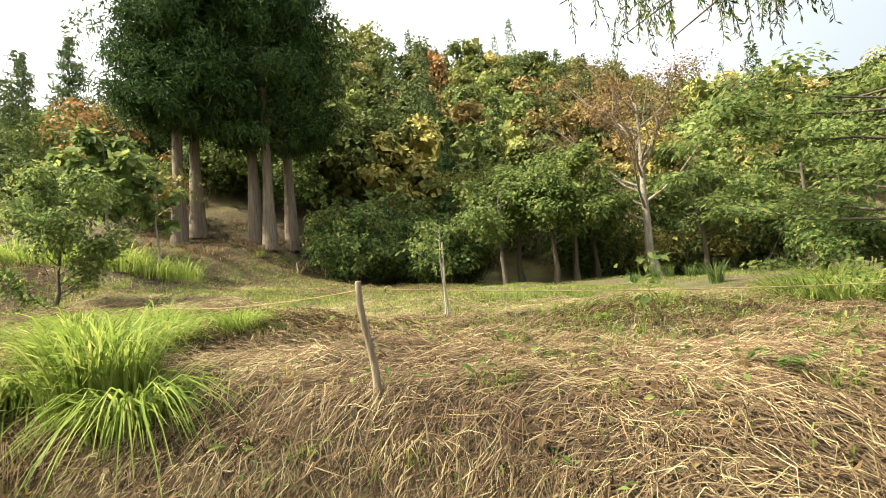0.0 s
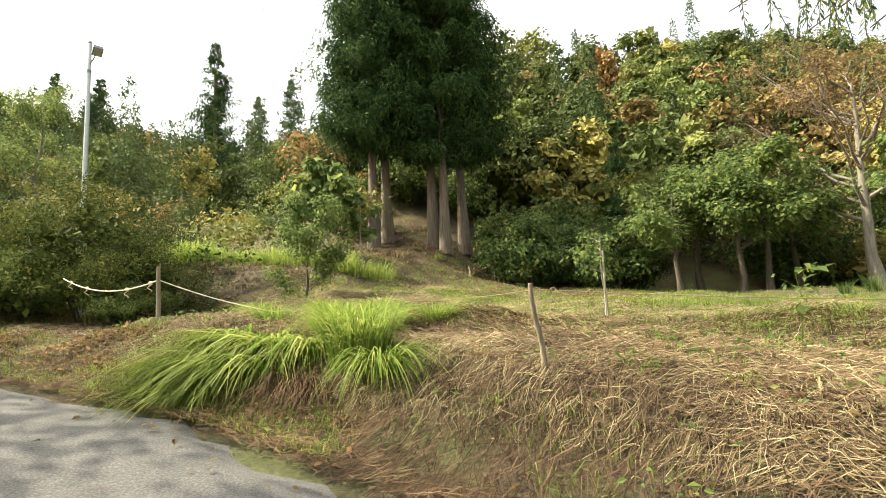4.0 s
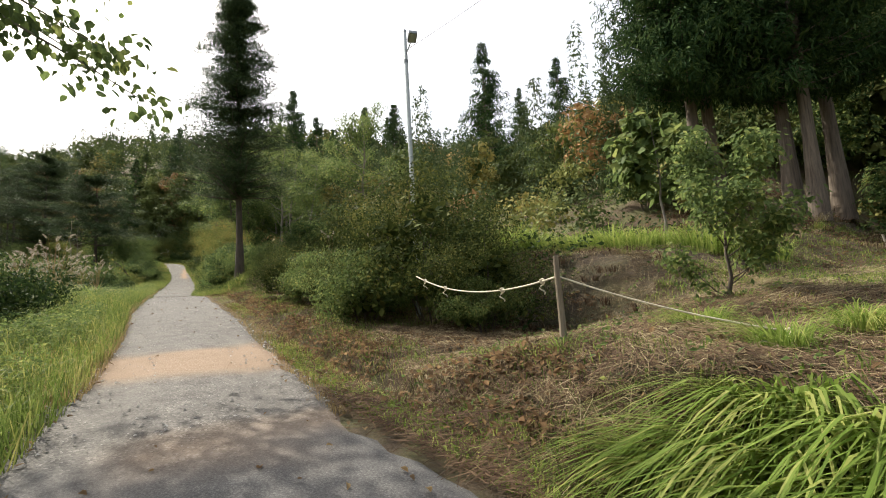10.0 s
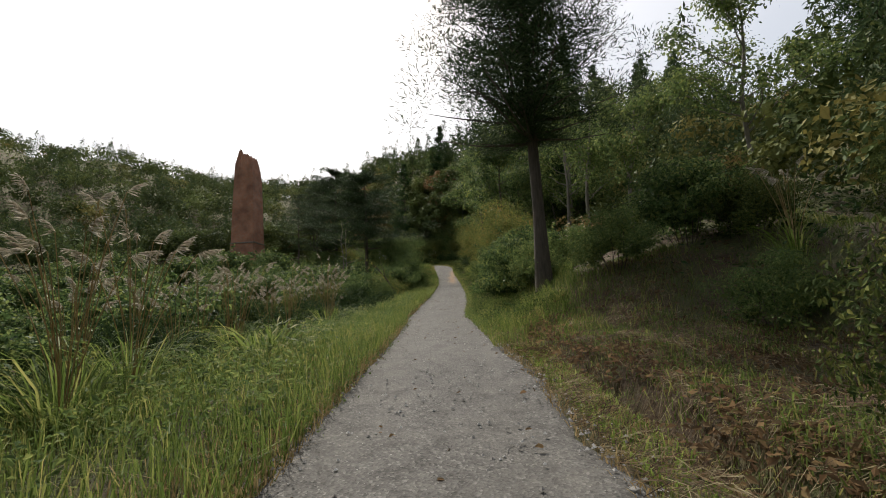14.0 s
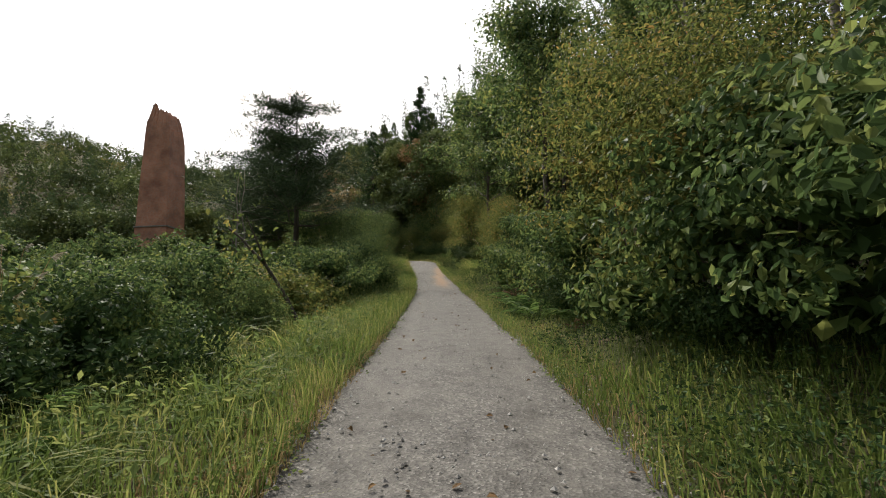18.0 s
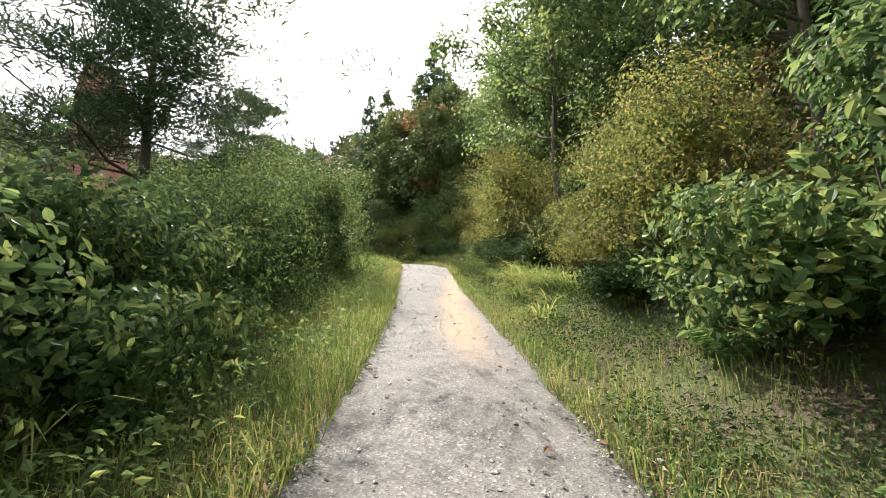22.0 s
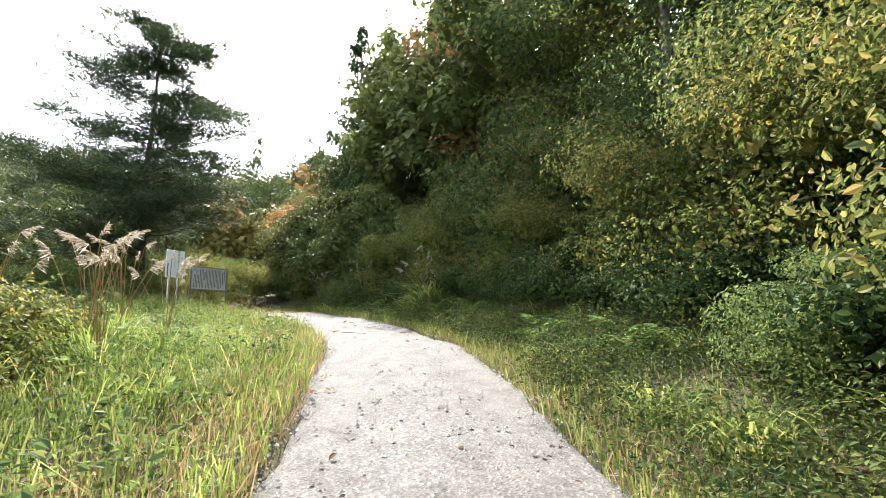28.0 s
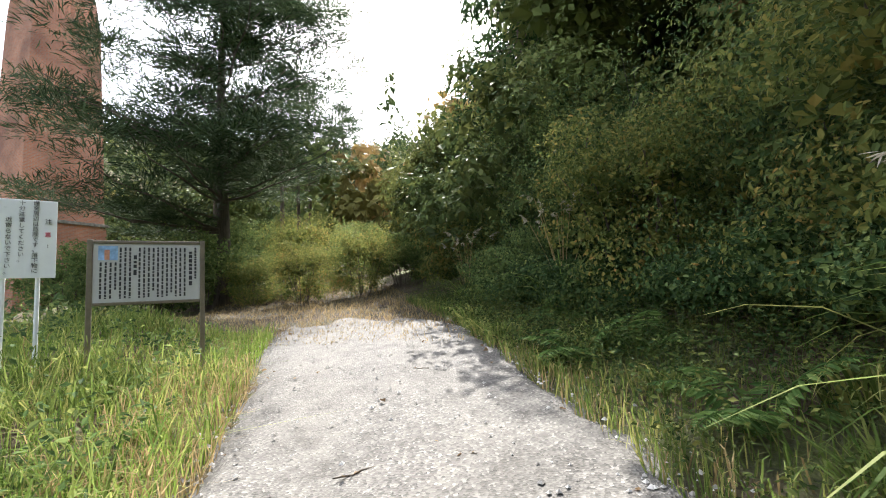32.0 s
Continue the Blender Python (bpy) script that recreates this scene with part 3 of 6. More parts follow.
rust = np.maximum(rust, 0.3 * step(-8.6, -7.9, RX) * step(-5.4, -6.2, RX) * step(-0.9, -0.3, lat))
paved = step(-8.2, -7.0, RX + 0.4 * wave(RY, RX, 3.0))
road = new("road", mesh_np("road", np.stack([RX, RY, RZ], -1).reshape(-1, 3), quad, GRAVEL, True, {"rust": rust.ravel(), "paved": paved.ravel(), "worn": (np.exp(-((np.abs(lat) - 0.68) / 0.3) ** 2) * (0.7 + 0.3 * wave(RX, RY, 0.9))).ravel()}))
tagged(road, "pale gravel track with rusty stains and worn paving", "road", kind="structure")

rng = np.random.default_rng(7)


def spot(x, y, turn=0.0, scale=1.0, sink=0.05, tilt=0.0):
    return Matrix.LocRotScale((x, y, float(land(x, y)) - sink), Euler((radians(tilt), 0, radians(turn))), Vector((scale, scale, scale)))


def beside(x, d):
    return x, float(road_y(x)) + d


# ---- plants ----


def limbs(rng, height, girth, n, reach, start=0.25, bend=0.25, up=0.6, sides=6):
    """A trunk with n limbs; returns pieces of tube and the limb tips."""
    k = np.linspace(0, 1, 7)
    sway = np.cumsum(rng.normal(0, bend * height / 18, (7, 2)), 0)
    sway[0] = 0
    trunk = np.c_[sway, k * height]
    out = [tube(trunk, girth * (1 - 0.8 * k) * (1 + 0.45 * (k == 0)), sides + 2)]
    tips = []
    for i in range(n):
        f = start + (0.97 - start) * (i + rng.random()) / n
        b = np.array([np.interp(f, k, trunk[:, c]) for c in range(3)])
        a = rng.uniform(0, 2 * np.pi) if n > 3 else i * 2.1
        ln = reach * (1.15 - 0.55 * f) * rng.uniform(0.7, 1.15)
        way = np.array([np.cos(a), np.sin(a), 0])
        s = np.linspace(0, 1, 5)[:, None]
        p = b + way * ln * s + np.array([0, 0, 1.0]) * up * ln * s ** 1.3 + rng.normal(0, 0.05 * ln, (5, 3)) * s
        out.append(tube(p, girth * 0.42 * (1 - 0.5 * f) * (1 - 0.85 * s[:, 0]), sides - 1))
        tips += [p[2], p[3], p[4]]
        for _ in range(2):
            q = p[3] + (p[4] - p[2]) * 0.6 * np.linspace(0, 1, 3)[:, None] + rng.normal(0, 0.18 * ln, 3) * np.linspace(0, 1, 3)[:, None]
            out.append(tube(q, girth * 0.13 * (1 - 0.8 * np.linspace(0, 1, 3)), 4))
            tips.append(q[-1])
    return out, np.array(tips)


def broadleaf(name, rng, m, height, girth, n, reach, leaf, count, material, bark, label, start=0.3, clump=0.9, up=0.6, flat=0.6, wide=0.55, blade=leaves):
    t = thing(name, m, label, "tree")
    pieces, tips = limbs(rng, height, girth, n, reach, start, up=up)
    part("trunk", mesh_np("trunk", *joined(pieces), bark, True), parent=t)
    c = tips[rng.integers(0, len(tips), count)]
    off = ball_points(count, rng, 0.2) * clump * np.array([1, 1, flat]) * rng.uniform(0.5, 1.2, (count, 1))
    v, f = blade(c + off, unit(off + 1e-6) * 0.6 + [0, 0, -0.25], leaf * rng.uniform(0.7, 1.3, count), rng, wide, face=unit(off + 1e-6) * 0.8 + [0, 0, 0.9 * (1 - flat)])
    part("crown", mesh_np("crown", v, f, material), parent=t)
    return t


def bush(name, rng, m, radius, height, leaf, count, material, label, wide=0.55, bare=0.25, group="", lumps=34, blade=leaves):
    """A rounded shrub: several domes of leaves of uneven height on stems."""
    t = thing(name, m, label, "bush", group)
    tops = []
    for i in range(7):
        a, r = 2 * np.pi * (i + rng.random()) / 7, radius * rng.uniform(0.2, 0.75)
        top = np.array([np.cos(a) * r, np.sin(a) * r, height * rng.uniform(0.6, 0.97) * (1 - 0.35 * (r / radius) ** 2)])
        s = np.linspace(0, 1, 5)[:, None]
        p = np.array([np.cos(a), np.sin(a), 0]) * r * 0.25 * (1 - s) + top * s ** 0.8 + rng.normal(0, 0.04 * height, (5, 3)) * s
        p[0, 2] = -0.1
        part("stem", mesh_np("stem", *tube(p, 0.015 * (0.6 + 0.25 * height) * (1 - 0.8 * s[:, 0]), 5), DARK_BARK, True), parent=t)
        tops.append(top)
    k = lumps
    a = rng.uniform(0, 2 * np.pi, k)
    r = radius * np.sqrt(rng.uniform(0.02, 1, k)) * 0.92
    z = height * (bare + (0.95 - bare) * rng.uniform(0.05, 1, k)) * (1 - 0.5 * (r / radius) ** 2.5)
    centre = np.concatenate([np.stack([np.cos(a) * r, np.sin(a) * r, z], 1), np.array(tops)])
    size = rng.uniform(0.12, 0.3, len(centre)) * (radius + height) * 0.5
    weight = size ** 2 / (size ** 2).sum()
    which = rng.choice(len(centre), count, p=weight)
    off = ball_points(count, rng, 0.6) * size[which][:, None] * np.array([1.1, 1.1, 0.62])
    stray = rng.random(count) < 0.06
    off[stray] *= rng.uniform(1.1, 1.4, (stray.sum(), 1))
    at = centre[which] + off
    low = at[:, 2] < 0.05
    at[low, 2] = rng.uniform(0.05, 0.4, low.sum())
    skin = unit(off) * 0.75 + unit(at - [0, 0, 0.35 * height]) * 0.55
    v, f = blade(at, unit(off) * [1, 1, 0.5] + [0, 0, -0.1], leaf * rng.uniform(0.55, 1.35, count), rng, wide, face=skin)
    shoots = [(v, f)]
    for i in range(26):
        c = centre[rng.integers(0, len(centre))]
        way = unit(c * [1, 1, 0.35] + [0, 0, 0.25 * height] + rng.normal(0, 0.3, 3))
        ln = rng.uniform(0.25, 0.6) * (0.4 + 0.2 * height)
        q = np.linspace(0, 1, 12)[:, None]
        sp = c * [1.08, 1.08, 1.05] + way * (size.mean() * 0.6 + ln * q) - np.array([0, 0, 0.25 * ln]) * q ** 2
        shoots.append(blade(sp, way * 0.4, leaf * 1.15 * (1.1 - 0.5 * q[:, 0]), rng, wide, 0.25, 0.7))
    part("foliage", mesh_np("foliage", *joined(shoots), material), parent=t)
    m = 1200
    inner = centre[rng.integers(0, len(centre), m)] * [0.72, 0.72, 0.8] + ball_points(m, rng, 0.1) * 0.16 * radius
    inner[:, 2] = np.maximum(inner[:, 2], 0.15)
    part("inner_foliage", mesh_np("inner_foliage", *leaves(inner, ball_points(m, rng, 0.9), 0.1 * radius * rng.uniform(0.7, 1.2, m), rng, 0.7), material), parent=t)
    return t


def cedar(rng, m, height, width, clear, girth, label, count=9000, leaf=0.42, material=None):
    """A tall cedar: bare trunk below, a narrow crown of hanging tufts."""
    t = thing("cedar_tree", m, label, "tree")
    k = np.linspace(0, 1, 9)
    trunk = np.c_[np.cumsum(rng.normal(0, 0.03, (9, 2)), 0), k * height]
    pieces = [tube(trunk, girth * (1 - 0.9 * k) * (1 + 0.5 * (k < 0.01)), 10)]
    cent, outw, rad = [], [], []
    tiers = int((height - clear) / 0.62)
    for i in range(tiers):
        z = clear + (height - clear) * (i + rng.random() * 0.6) / tiers
        f = (z - clear) / (height - clear)
        for _ in range(int(5 + 3 * (1 - f))):
            a = rng.uniform(0, 2 * np.pi)
            ln = width * 1.1 * (1 - f) ** 0.75 * min(1.0, 0.62 + 1.6 * f) * rng.uniform(0.6, 1.12) + 0.06
            way = np.array([np.cos(a), np.sin(a), 0])
            s = np.linspace(0, 1, 4)[:, None]
            p = np.array([0, 0, min(z + rng.uniform(-0.4, 0.4), height - 0.2)]) + way * ln * s + np.array([0, 0, 1]) * ln * (-0.25 * s + 0.3 * s ** 2)
            pieces.append(tube(p, 0.05 * (1 - 0.8 * s[:, 0]), 4))
            for q in (0.45, 0.75, 1.0):
                cent.append(p[0] + (p[3] - p[0]) * q)
                outw.append(way)
                rad.append(0.1 + 0.2 * ln ** 0.8)
    cent, outw, rad = np.array(cent), np.array(outw), np.array(rad)
    part("trunk", mesh_np("trunk", *joined(pieces), CEDAR_BARK, True), parent=t)
    w = rng.choice(len(cent), count, p=rad / rad.sum())
    off = ball_points(count, rng, 0.5) * rad[w][:, None] * np.array([1, 1, 1.2])
    v, f = leaves(cent[w] + off, outw[w] * 0.6 + [0, 0, -1.6], leaf * rng.uniform(0.6, 1.3, count), rng, 0.22, 0.3, 0.35, face=outw[w] * 0.7 + unit(off) * 0.7)
    part("crown", mesh_np("crown", v, f, material or CEDAR_LEAF), parent=t)
    return t


def pine(rng, m, height, width, clear, girth, label, layers=9, tuft=0.3, count=9000, bark=None, lean=0.03, gap=0.6, taper=0.8, name="pine_tree", pad=0.5, needle=0.09, whorl=(5, 8)):
    """A pine: whorls of level limbs that carry flat pads of needles."""
    t = thing(name, m, label, "tree")
    k = np.linspace(0, 1, 9)
    bendy = np.cumsum(rng.normal(0, lean * height / 9, (9, 2)), 0)
    trunk = np.c_[bendy - bendy[0], k * height]
    pieces = [tube(trunk, girth * (1 - 0.88 * k) * (1 + 0.4 * (k < 0.01)), 9)]
    cent, rad = [], []
    for i in range(layers):
        f = (i + 0.3 * rng.random()) / layers
        z = clear + (height - clear) * f
        b = np.array([np.interp(z / height, k, trunk[:, c]) for c in range(3)])
        for _ in range(rng.integers(*whorl)):
            a = rng.uniform(0, 2 * np.pi)
            ln = width * (1 - f) ** taper * rng.uniform(0.55, 1.1) + 0.25
            s = np.linspace(0, 1, 5)[:, None]
            p = b + np.array([0, 0, rng.uniform(-0.3, 0.2) * (height - clear) / layers]) + np.array([np.cos(a), np.sin(a), 0]) * ln * s + np.array([0, 0, 1]) * ln * (0.05 * s + 0.16 * s ** 2) + rng.normal(0, 0.03 * ln, (5, 3)) * s
            pieces.append(tube(p, girth * 0.22 * (1 - 0.6 * f) * (1 - 0.8 * s[:, 0]), 5))
            for q in np.linspace(gap, 1.05, 6):
                side = np.array([-np.sin(a), np.cos(a), 0]) * rng.normal(0, 0.3 * ln * q)
                cent.append(p[0] + (p[4] - p[0]) * q + side)
                rad.append(0.22 + 0.13 * ln)
    cent, rad = np.array(cent), np.array(rad)
    part("trunk", mesh_np("trunk", *joined(pieces), bark or GREY_BARK, True), parent=t)
    w = rng.integers(0, len(cent), count)
    off = ball_points(count, rng, 0.05) * rad[w][:, None] * np.array([1.15, 1.15, pad])
    v, f = leaves(cent[w] + off, unit(off) * [1, 1, 0.6] + [0, 0, 0.35], tuft * rng.uniform(0.6, 1.3, count), rng, needle, 0.3, 0.5)
    part("crown", mesh_np("crown", v, f, PINE_LEAF), parent=t)
    return t


def tuft_mesh(rng, n, height, width, material, spread, droop, out, way):
    """Long blades that arch outwards and hang."""
    a = rng.uniform(0, 2 * np.pi, n)
    r = spread * np.sqrt(rng.random(n))
    base = np.stack([np.cos(a) * r, np.sin(a) * r, -0.05 + 0 * a], 1)
    lean = np.stack([np.cos(a) + way[0], np.sin(a) + way[1], 0 * a], 1) * out * rng.uniform(0.25, 1.0, (n, 1))
    h = height * rng.uniform(0.5, 1.12, n)[:, None]
    side = np.stack([-lean[:, 1], lean[:, 0], 0.15 + 0 * a], 1)
    side = unit(side) * width * rng.uniform(0.6, 1.2, (n, 1))
    dr = droop * rng.uniform(0.7, 1.2, (n, 1))
    rows = []
    for s in (0, 0.36, 0.66, 0.9, 1.08):
        p = base + np.array([0, 0, 1.0]) * h * (s - 0.62 * dr * s ** 2.4) + lean * h * 0.75 * s ** 1.6
        w = 1 - 0.9 * (s / 1.08) ** 2
        rows += [p - side * w, p + side * w]
    v = np.stack(rows, 1).reshape(-1, 3)
    k = np.arange(n)[:, None] * 10
    f = np.concatenate([k + [[2 * i, 2 * i + 1, 2 * i + 3, 2 * i + 2]] for i in range(4)])
    return mesh_np("tuft", v, f, material)


def tussock(name, rng, m, count, height, width, material, label, spread=0.25, droop=0.9, out=1.0, way=(0, 0), category="grass clump"):
    """A clump of three tufts of long grass."""
    t = thing(name, m, label, category)
    for i in range(3):
        o = part("tuft", tuft_mesh(rng, count // 3, height, width, material, spread, droop, out, way), parent=t)
        a = 2.1 * i + rng.random()
        o.matrix_basis = Matrix.Translation((0.4 * spread * math.cos(a), 0.4 * spread * math.sin(a), 0))
    return t


def plume_mesh(rng):
    q = np.linspace(0, 1, 44)
    spine = np.stack([0.3 * q ** 1.4, 0 * q, 0.16 * q - 0.1 * q ** 2], 1)
    v, f = leaves(spine, np.array([0.9, 0, -0.45]), 0.2 * (1.1 - 0.55 * q), rng, 0.12, 0.1, 0.33)
    return mesh_np("plume", v, f, PLUME)


PLUMES = [plume_mesh(rng) for _ in range(3)]


def pampas(rng, m, height, stems, label, blade=GRASS, count=120):
    """Pampas: arching leaves, and stems that end in feathery plumes."""
    t = thing("pampas_grass", m, label, "grass clump")
    part("leaf_tuft", tuft_mesh(rng, count, height * 0.8, 0.011, blade, 0.3, 0.85, 0.9, (0, 0)), parent=t)
    s = np.linspace(0, 1, 6)[:, None]
    for i in range(stems):
        a = rng.uniform(0, 2 * np.pi)
        lean, h = rng.uniform(0.05, 0.4), height * rng.uniform(0.8, 1.12)
        p = np.array([1.0, 0, 0]) * lean * h * s ** 1.6 + np.array([0, 0, h]) * s
        st = part("stem", mesh_np("stem", *tube(p, 0.006, 4), GRASS_DRY, True), parent=t)
        st.matrix_basis = Matrix.Rotation(a, 4, "Z")
        pl = part("plume", PLUMES[i % 3], parent=st)
        pl.matrix_basis = Matrix.LocRotScale(Vector(p[5]), Euler((0, rng.uniform(-0.7, 0.1), rng.normal(0, 0.3))), Vector((1, 1, 1)) * rng.uniform(0.55, 0.95))
    return t


def frond_mesh(rng, material, droop=0.62, spread=0.25):
    out = []
    q = np.linspace(0.1, 1, 26)
    sp = np.stack([0.92 * q ** 1.1, 0 * q, 1.3 * q - droop * 1.4 * q ** 2], 1)
    wl = spread * np.sin(np.pi * np.clip(q * 0.88 + 0.12, 0, 1)) + 0.02
    for sgn in (-1, 1):
        out.append(leaves(sp, np.array([0.35, sgn * 1.0, -0.25]), wl, rng, 0.22, 0.15, 0.1))
    out.append(tube(np.concatenate([[[0, 0, 0]], sp[::3]]), 0.006, 4))
    return mesh_np("frond", *joined(out), material)


def fern(rng, m, reach, fronds, mesh, label):
    t = thing("fern", m, label, "fern")
    for i in range(fronds):
        f = part("frond", mesh, parent=t)
        k = reach * rng.uniform(0.7, 1.1)
        f.matrix_basis = Matrix.LocRotScale((0, 0, 0), Euler((0, rng.normal(0, 0.15), 2 * math.pi * i / fronds + rng.normal(0, 0.3))), Vector((k, k, k)))
    return t


def repeat(first, spots):
    for m in spots:
        copy_thing(first, m)


def here(x, d, turn=None, scale=1.0, sink=0.05):
    px, py = beside(x, d)
    return spot(px, py, rng.uniform(0, 360) if turn is None else turn, scale, sink)


def along(rng, n, x0, x1, d0, d1, power=1.0):
    """n places beside the track: x evenly, d nearer to d0 when power is over 1."""
    x = rng.uniform(x0, x1, n)
    d = d0 + (d1 - d0) * rng.random(n) ** power
    y = road_y(x) + d + np.sign(d0) * (road_half(x) - 1.35)
    return np.stack([x, y, land(x, y)], 1)


def sward(name, rng, places, height, width, material, label, droop=0.6, lean=0.5, patch=0.0):
    """Loose grass over a stretch of ground, as one mesh."""
    n = len(places)
    if patch:
        keep = wave(places[:, 0], places[:, 1], patch, 4.0) + rng.normal(0, 0.3, n) > (0.35 if patch > 2 else -0.15)
        places, n = places[keep], int(keep.sum())
    way = np.c_[rng.normal(0, lean, (n, 2)), np.zeros(n)]
    v, f = blades(places - [0, 0, 0.02], way, height * rng.uniform(0.4, 1.15, n), width * rng.uniform(0.6, 1.3, n), rng, droop)
    return tagged(new(name, mesh_np(name, v, f, material)), label, "grass", kind="stuff")


def weeds(name, rng, places, leaf, per, tall, material, label, wide=0.55):
    """Low leafy plants as one mesh."""
    keep = wave(places[:, 0], places[:, 1], 1.7, 2.5) + rng.normal(0, 0.4, len(places)) > -0.35
    places = places[keep]
    tall = tall * 0.9
    at = np.repeat(places, per, 0)
    n = len(at)
    h = np.repeat(rng.uniform(0.3, 1.35, len(places)), per) * tall * rng.uniform(0.15, 1.0, n)
    off = rng.normal(0, 0.075, (n, 3)) * [1, 1, 0] * (1 + 0.5 * tall)
    v, f = leaves(at + off + np.stack([0 * h, 0 * h, h], 1), unit(off + 1e-6) + [0, 0, 0.1], leaf * rng.uniform(0.5, 1.4, n), rng, wide, 0.4, 0.7, 0.7)
    return tagged(new(name, mesh_np(name, v, f, material)), label, "weeds", kind="stuff")


# ---- stakes and rope round the lawn ----
STAKE_A, STAKE_B, STAKE_C = (-6.75, 4.42, 1.1), (-0.53, 3.17, 0.58), (7.6, 3.3, 0.5)


def crooked_stake(m, height, girth, bend, label):
    t = thing("rope_stake", m, label, "stake", "stakes of the rope fence")
    k = np.linspace(0, 1, 8)
    p = np.c_[bend * np.sin(k * 5.2) * 0.6, bend * np.sin(k * 3.6 + 0.6), -0.15 + k * (height + 0.15)]
    part("shaft", mesh_np("shaft", *tube(p, girth * (1.15 - 0.35 * k), 9), WOOD_GREY, True), parent=t)
    part("cut_top", mesh_np("cut_top", *tube([p[-1] - [0, 0, 0.005], p[-1] + [0, 0, 0.006]], [girth * 0.78, girth * 0.7], 9), PALE_BARK), parent=t, label="pale sawn end")
    return t


def stub(t, at, way, girth=0.012):
    at, way = np.array(at), np.array(way)
    part("twig_stub", mesh_np("twig_stub", *tube([at, at + way * 0.5, at + way], [girth, girth * 0.8, girth * 0.5], 6), WOOD_GREY, True), parent=t)


crooked_stake(Matrix.Translation((STAKE_A[0], STAKE_A[1], float(land(*STAKE_A[:2])))), 0.93, 0.036, 0.006, "straight weathered wooden stake of the rope fence")
sb = crooked_stake(Matrix.Translation((STAKE_B[0], STAKE_B[1], float(land(*STAKE_B[:2])))), 0.84, 0.027, 0.055, "crooked branch stake with a knot carrying the rope")
stub(sb, (0.015, 0.02, 0.45), (0.06, -0.01, 0.02))
crooked_stake(Matrix.Translation((STAKE_C[0], STAKE_C[1], float(land(*STAKE_C[:2])))), 0.8, 0.03, 0.02, "wooden stake holding the end of the rope")


def rope(name, a, b, sag, material, label, girth=0.009, tags=()):
    a, b = np.array(a), np.array(b)
    k = np.linspace(0, 1, 30)
    p = a + (b - a) * k[:, None] - np.array([0, 0, 1]) * (sag * 4 * k * (1 - k))[:, None]
    t = thing(name, Matrix(), label, "rope")
    part("strand", mesh_np("strand", *tube(p, girth, 6), material, True), parent=t)
    for f in tags:
        q = a + (b - a) * f - np.array([0, 0, sag * 4 * f * (1 - f)])
        ring = np.linspace(0, 2 * np.pi, 9)
        knot = q + np.stack([0.024 * np.cos(ring), 0.024 * np.sin(ring * 2) * 0.4, 0.024 * np.sin(ring)], 1)
        part("knot", mesh_np("knot", *tube(knot, girth * 1.2, 5), material, True), parent=t, label="loose knot")
        tail = q + np.stack([0.02 * np.sin(ring * 1.5), 0.03 * np.cos(ring), -0.018 * np.arange(9)], 1)
        part("loose_end", mesh_np("loose_end", *tube(tail, girth * 0.75, 5), material, True), parent=t)
    return t


za, zb, zc = (float(land(*s[:2])) for s in (STAKE_A, STAKE_B, STAKE_C))
rope("rope", (-10.6, 5.35, za + 1.02), (STAKE_A[0], STAKE_A[1], za + 0.72), 0.22, ROPE_WHITE, "pale slack rope with knots beside the shrubs", 0.011, (0.1, 0.3, 0.72, 0.93))
rope("rope", (STAKE_A[0], STAKE_A[1], za + 0.72), (-4.9, 5.2, float(land(-4.9, 5.2)) + 0.12), 0.06, ROPE_WHITE, "pale rope running down into the long grass", 0.009, (0.96,))
rope("rope", (STAKE_B[0], STAKE_B[1], zb + 0.79), (STAKE_C[0], STAKE_C[1], zc + 0.72), 0.16, ROPE_YELLOW, "thin yellow and black rope above the lawn", 0.004, (0.02, 0.06))
rope("rope", (STAKE_B[0], STAKE_B[1], zb + 0.79), (-2.6, 4.3, float(land(-2.6, 4.3)) + 0.5), 0.05, ROPE_YELLOW, "thin yellow rope running into the long grass", 0.005)

# ---- cedars on the mound ----
cedar_near = cedar(rng, spot(-8.1, 26.0), 30, 3.7, 6.0, 0.29, "tall dark cedar with a bare trunk on a low mound", 40000, 0.36)
for x, y, turn, s in ((-9.3, 23.8, 70, 0.96), (-8.4, 23.2, 150, 0.9), (-12.0, 21.7, 220, 0.92), (-11.7, 22.9, 300, 0.97)):
    copy_thing(cedar_near, spot(x, y, turn, s))

# ---- floodlight pole ----
pole = thing("floodlight_pole", spot(-14.4, 8.1), "grey steel pole with a floodlight behind the shrubs", "lamp post")
top = 9.95 - float(land(-14.4, 8.1))
part("mast", mesh_np("mast", *tube([(0, 0, -0.3), (0, 0, 3), (0, 0, top - 2), (0, 0, top)], [0.075, 0.07, 0.06, 0.05], 14), GALV, True), parent=pole)
part("cap", mesh_np("cap", *tube([(0, 0, top - 0.02), (0, 0, top + 0.04), (0, 0, top + 0.05)], [0.058, 0.055, 0.01], 14), LAMP_GREY, True), parent=pole)


def box(sx, sy, sz, bevel=0.0):
    bm = bmesh.new()
    bmesh.ops.create_cube(bm, size=1.0, matrix=Matrix.Diagonal((sx, sy, sz, 1)))
    if bevel:
        bmesh.ops.bevel(bm, geom=bm.edges[:], offset=bevel, segments=2, affect="EDGES", profile=0.5)
    return bm


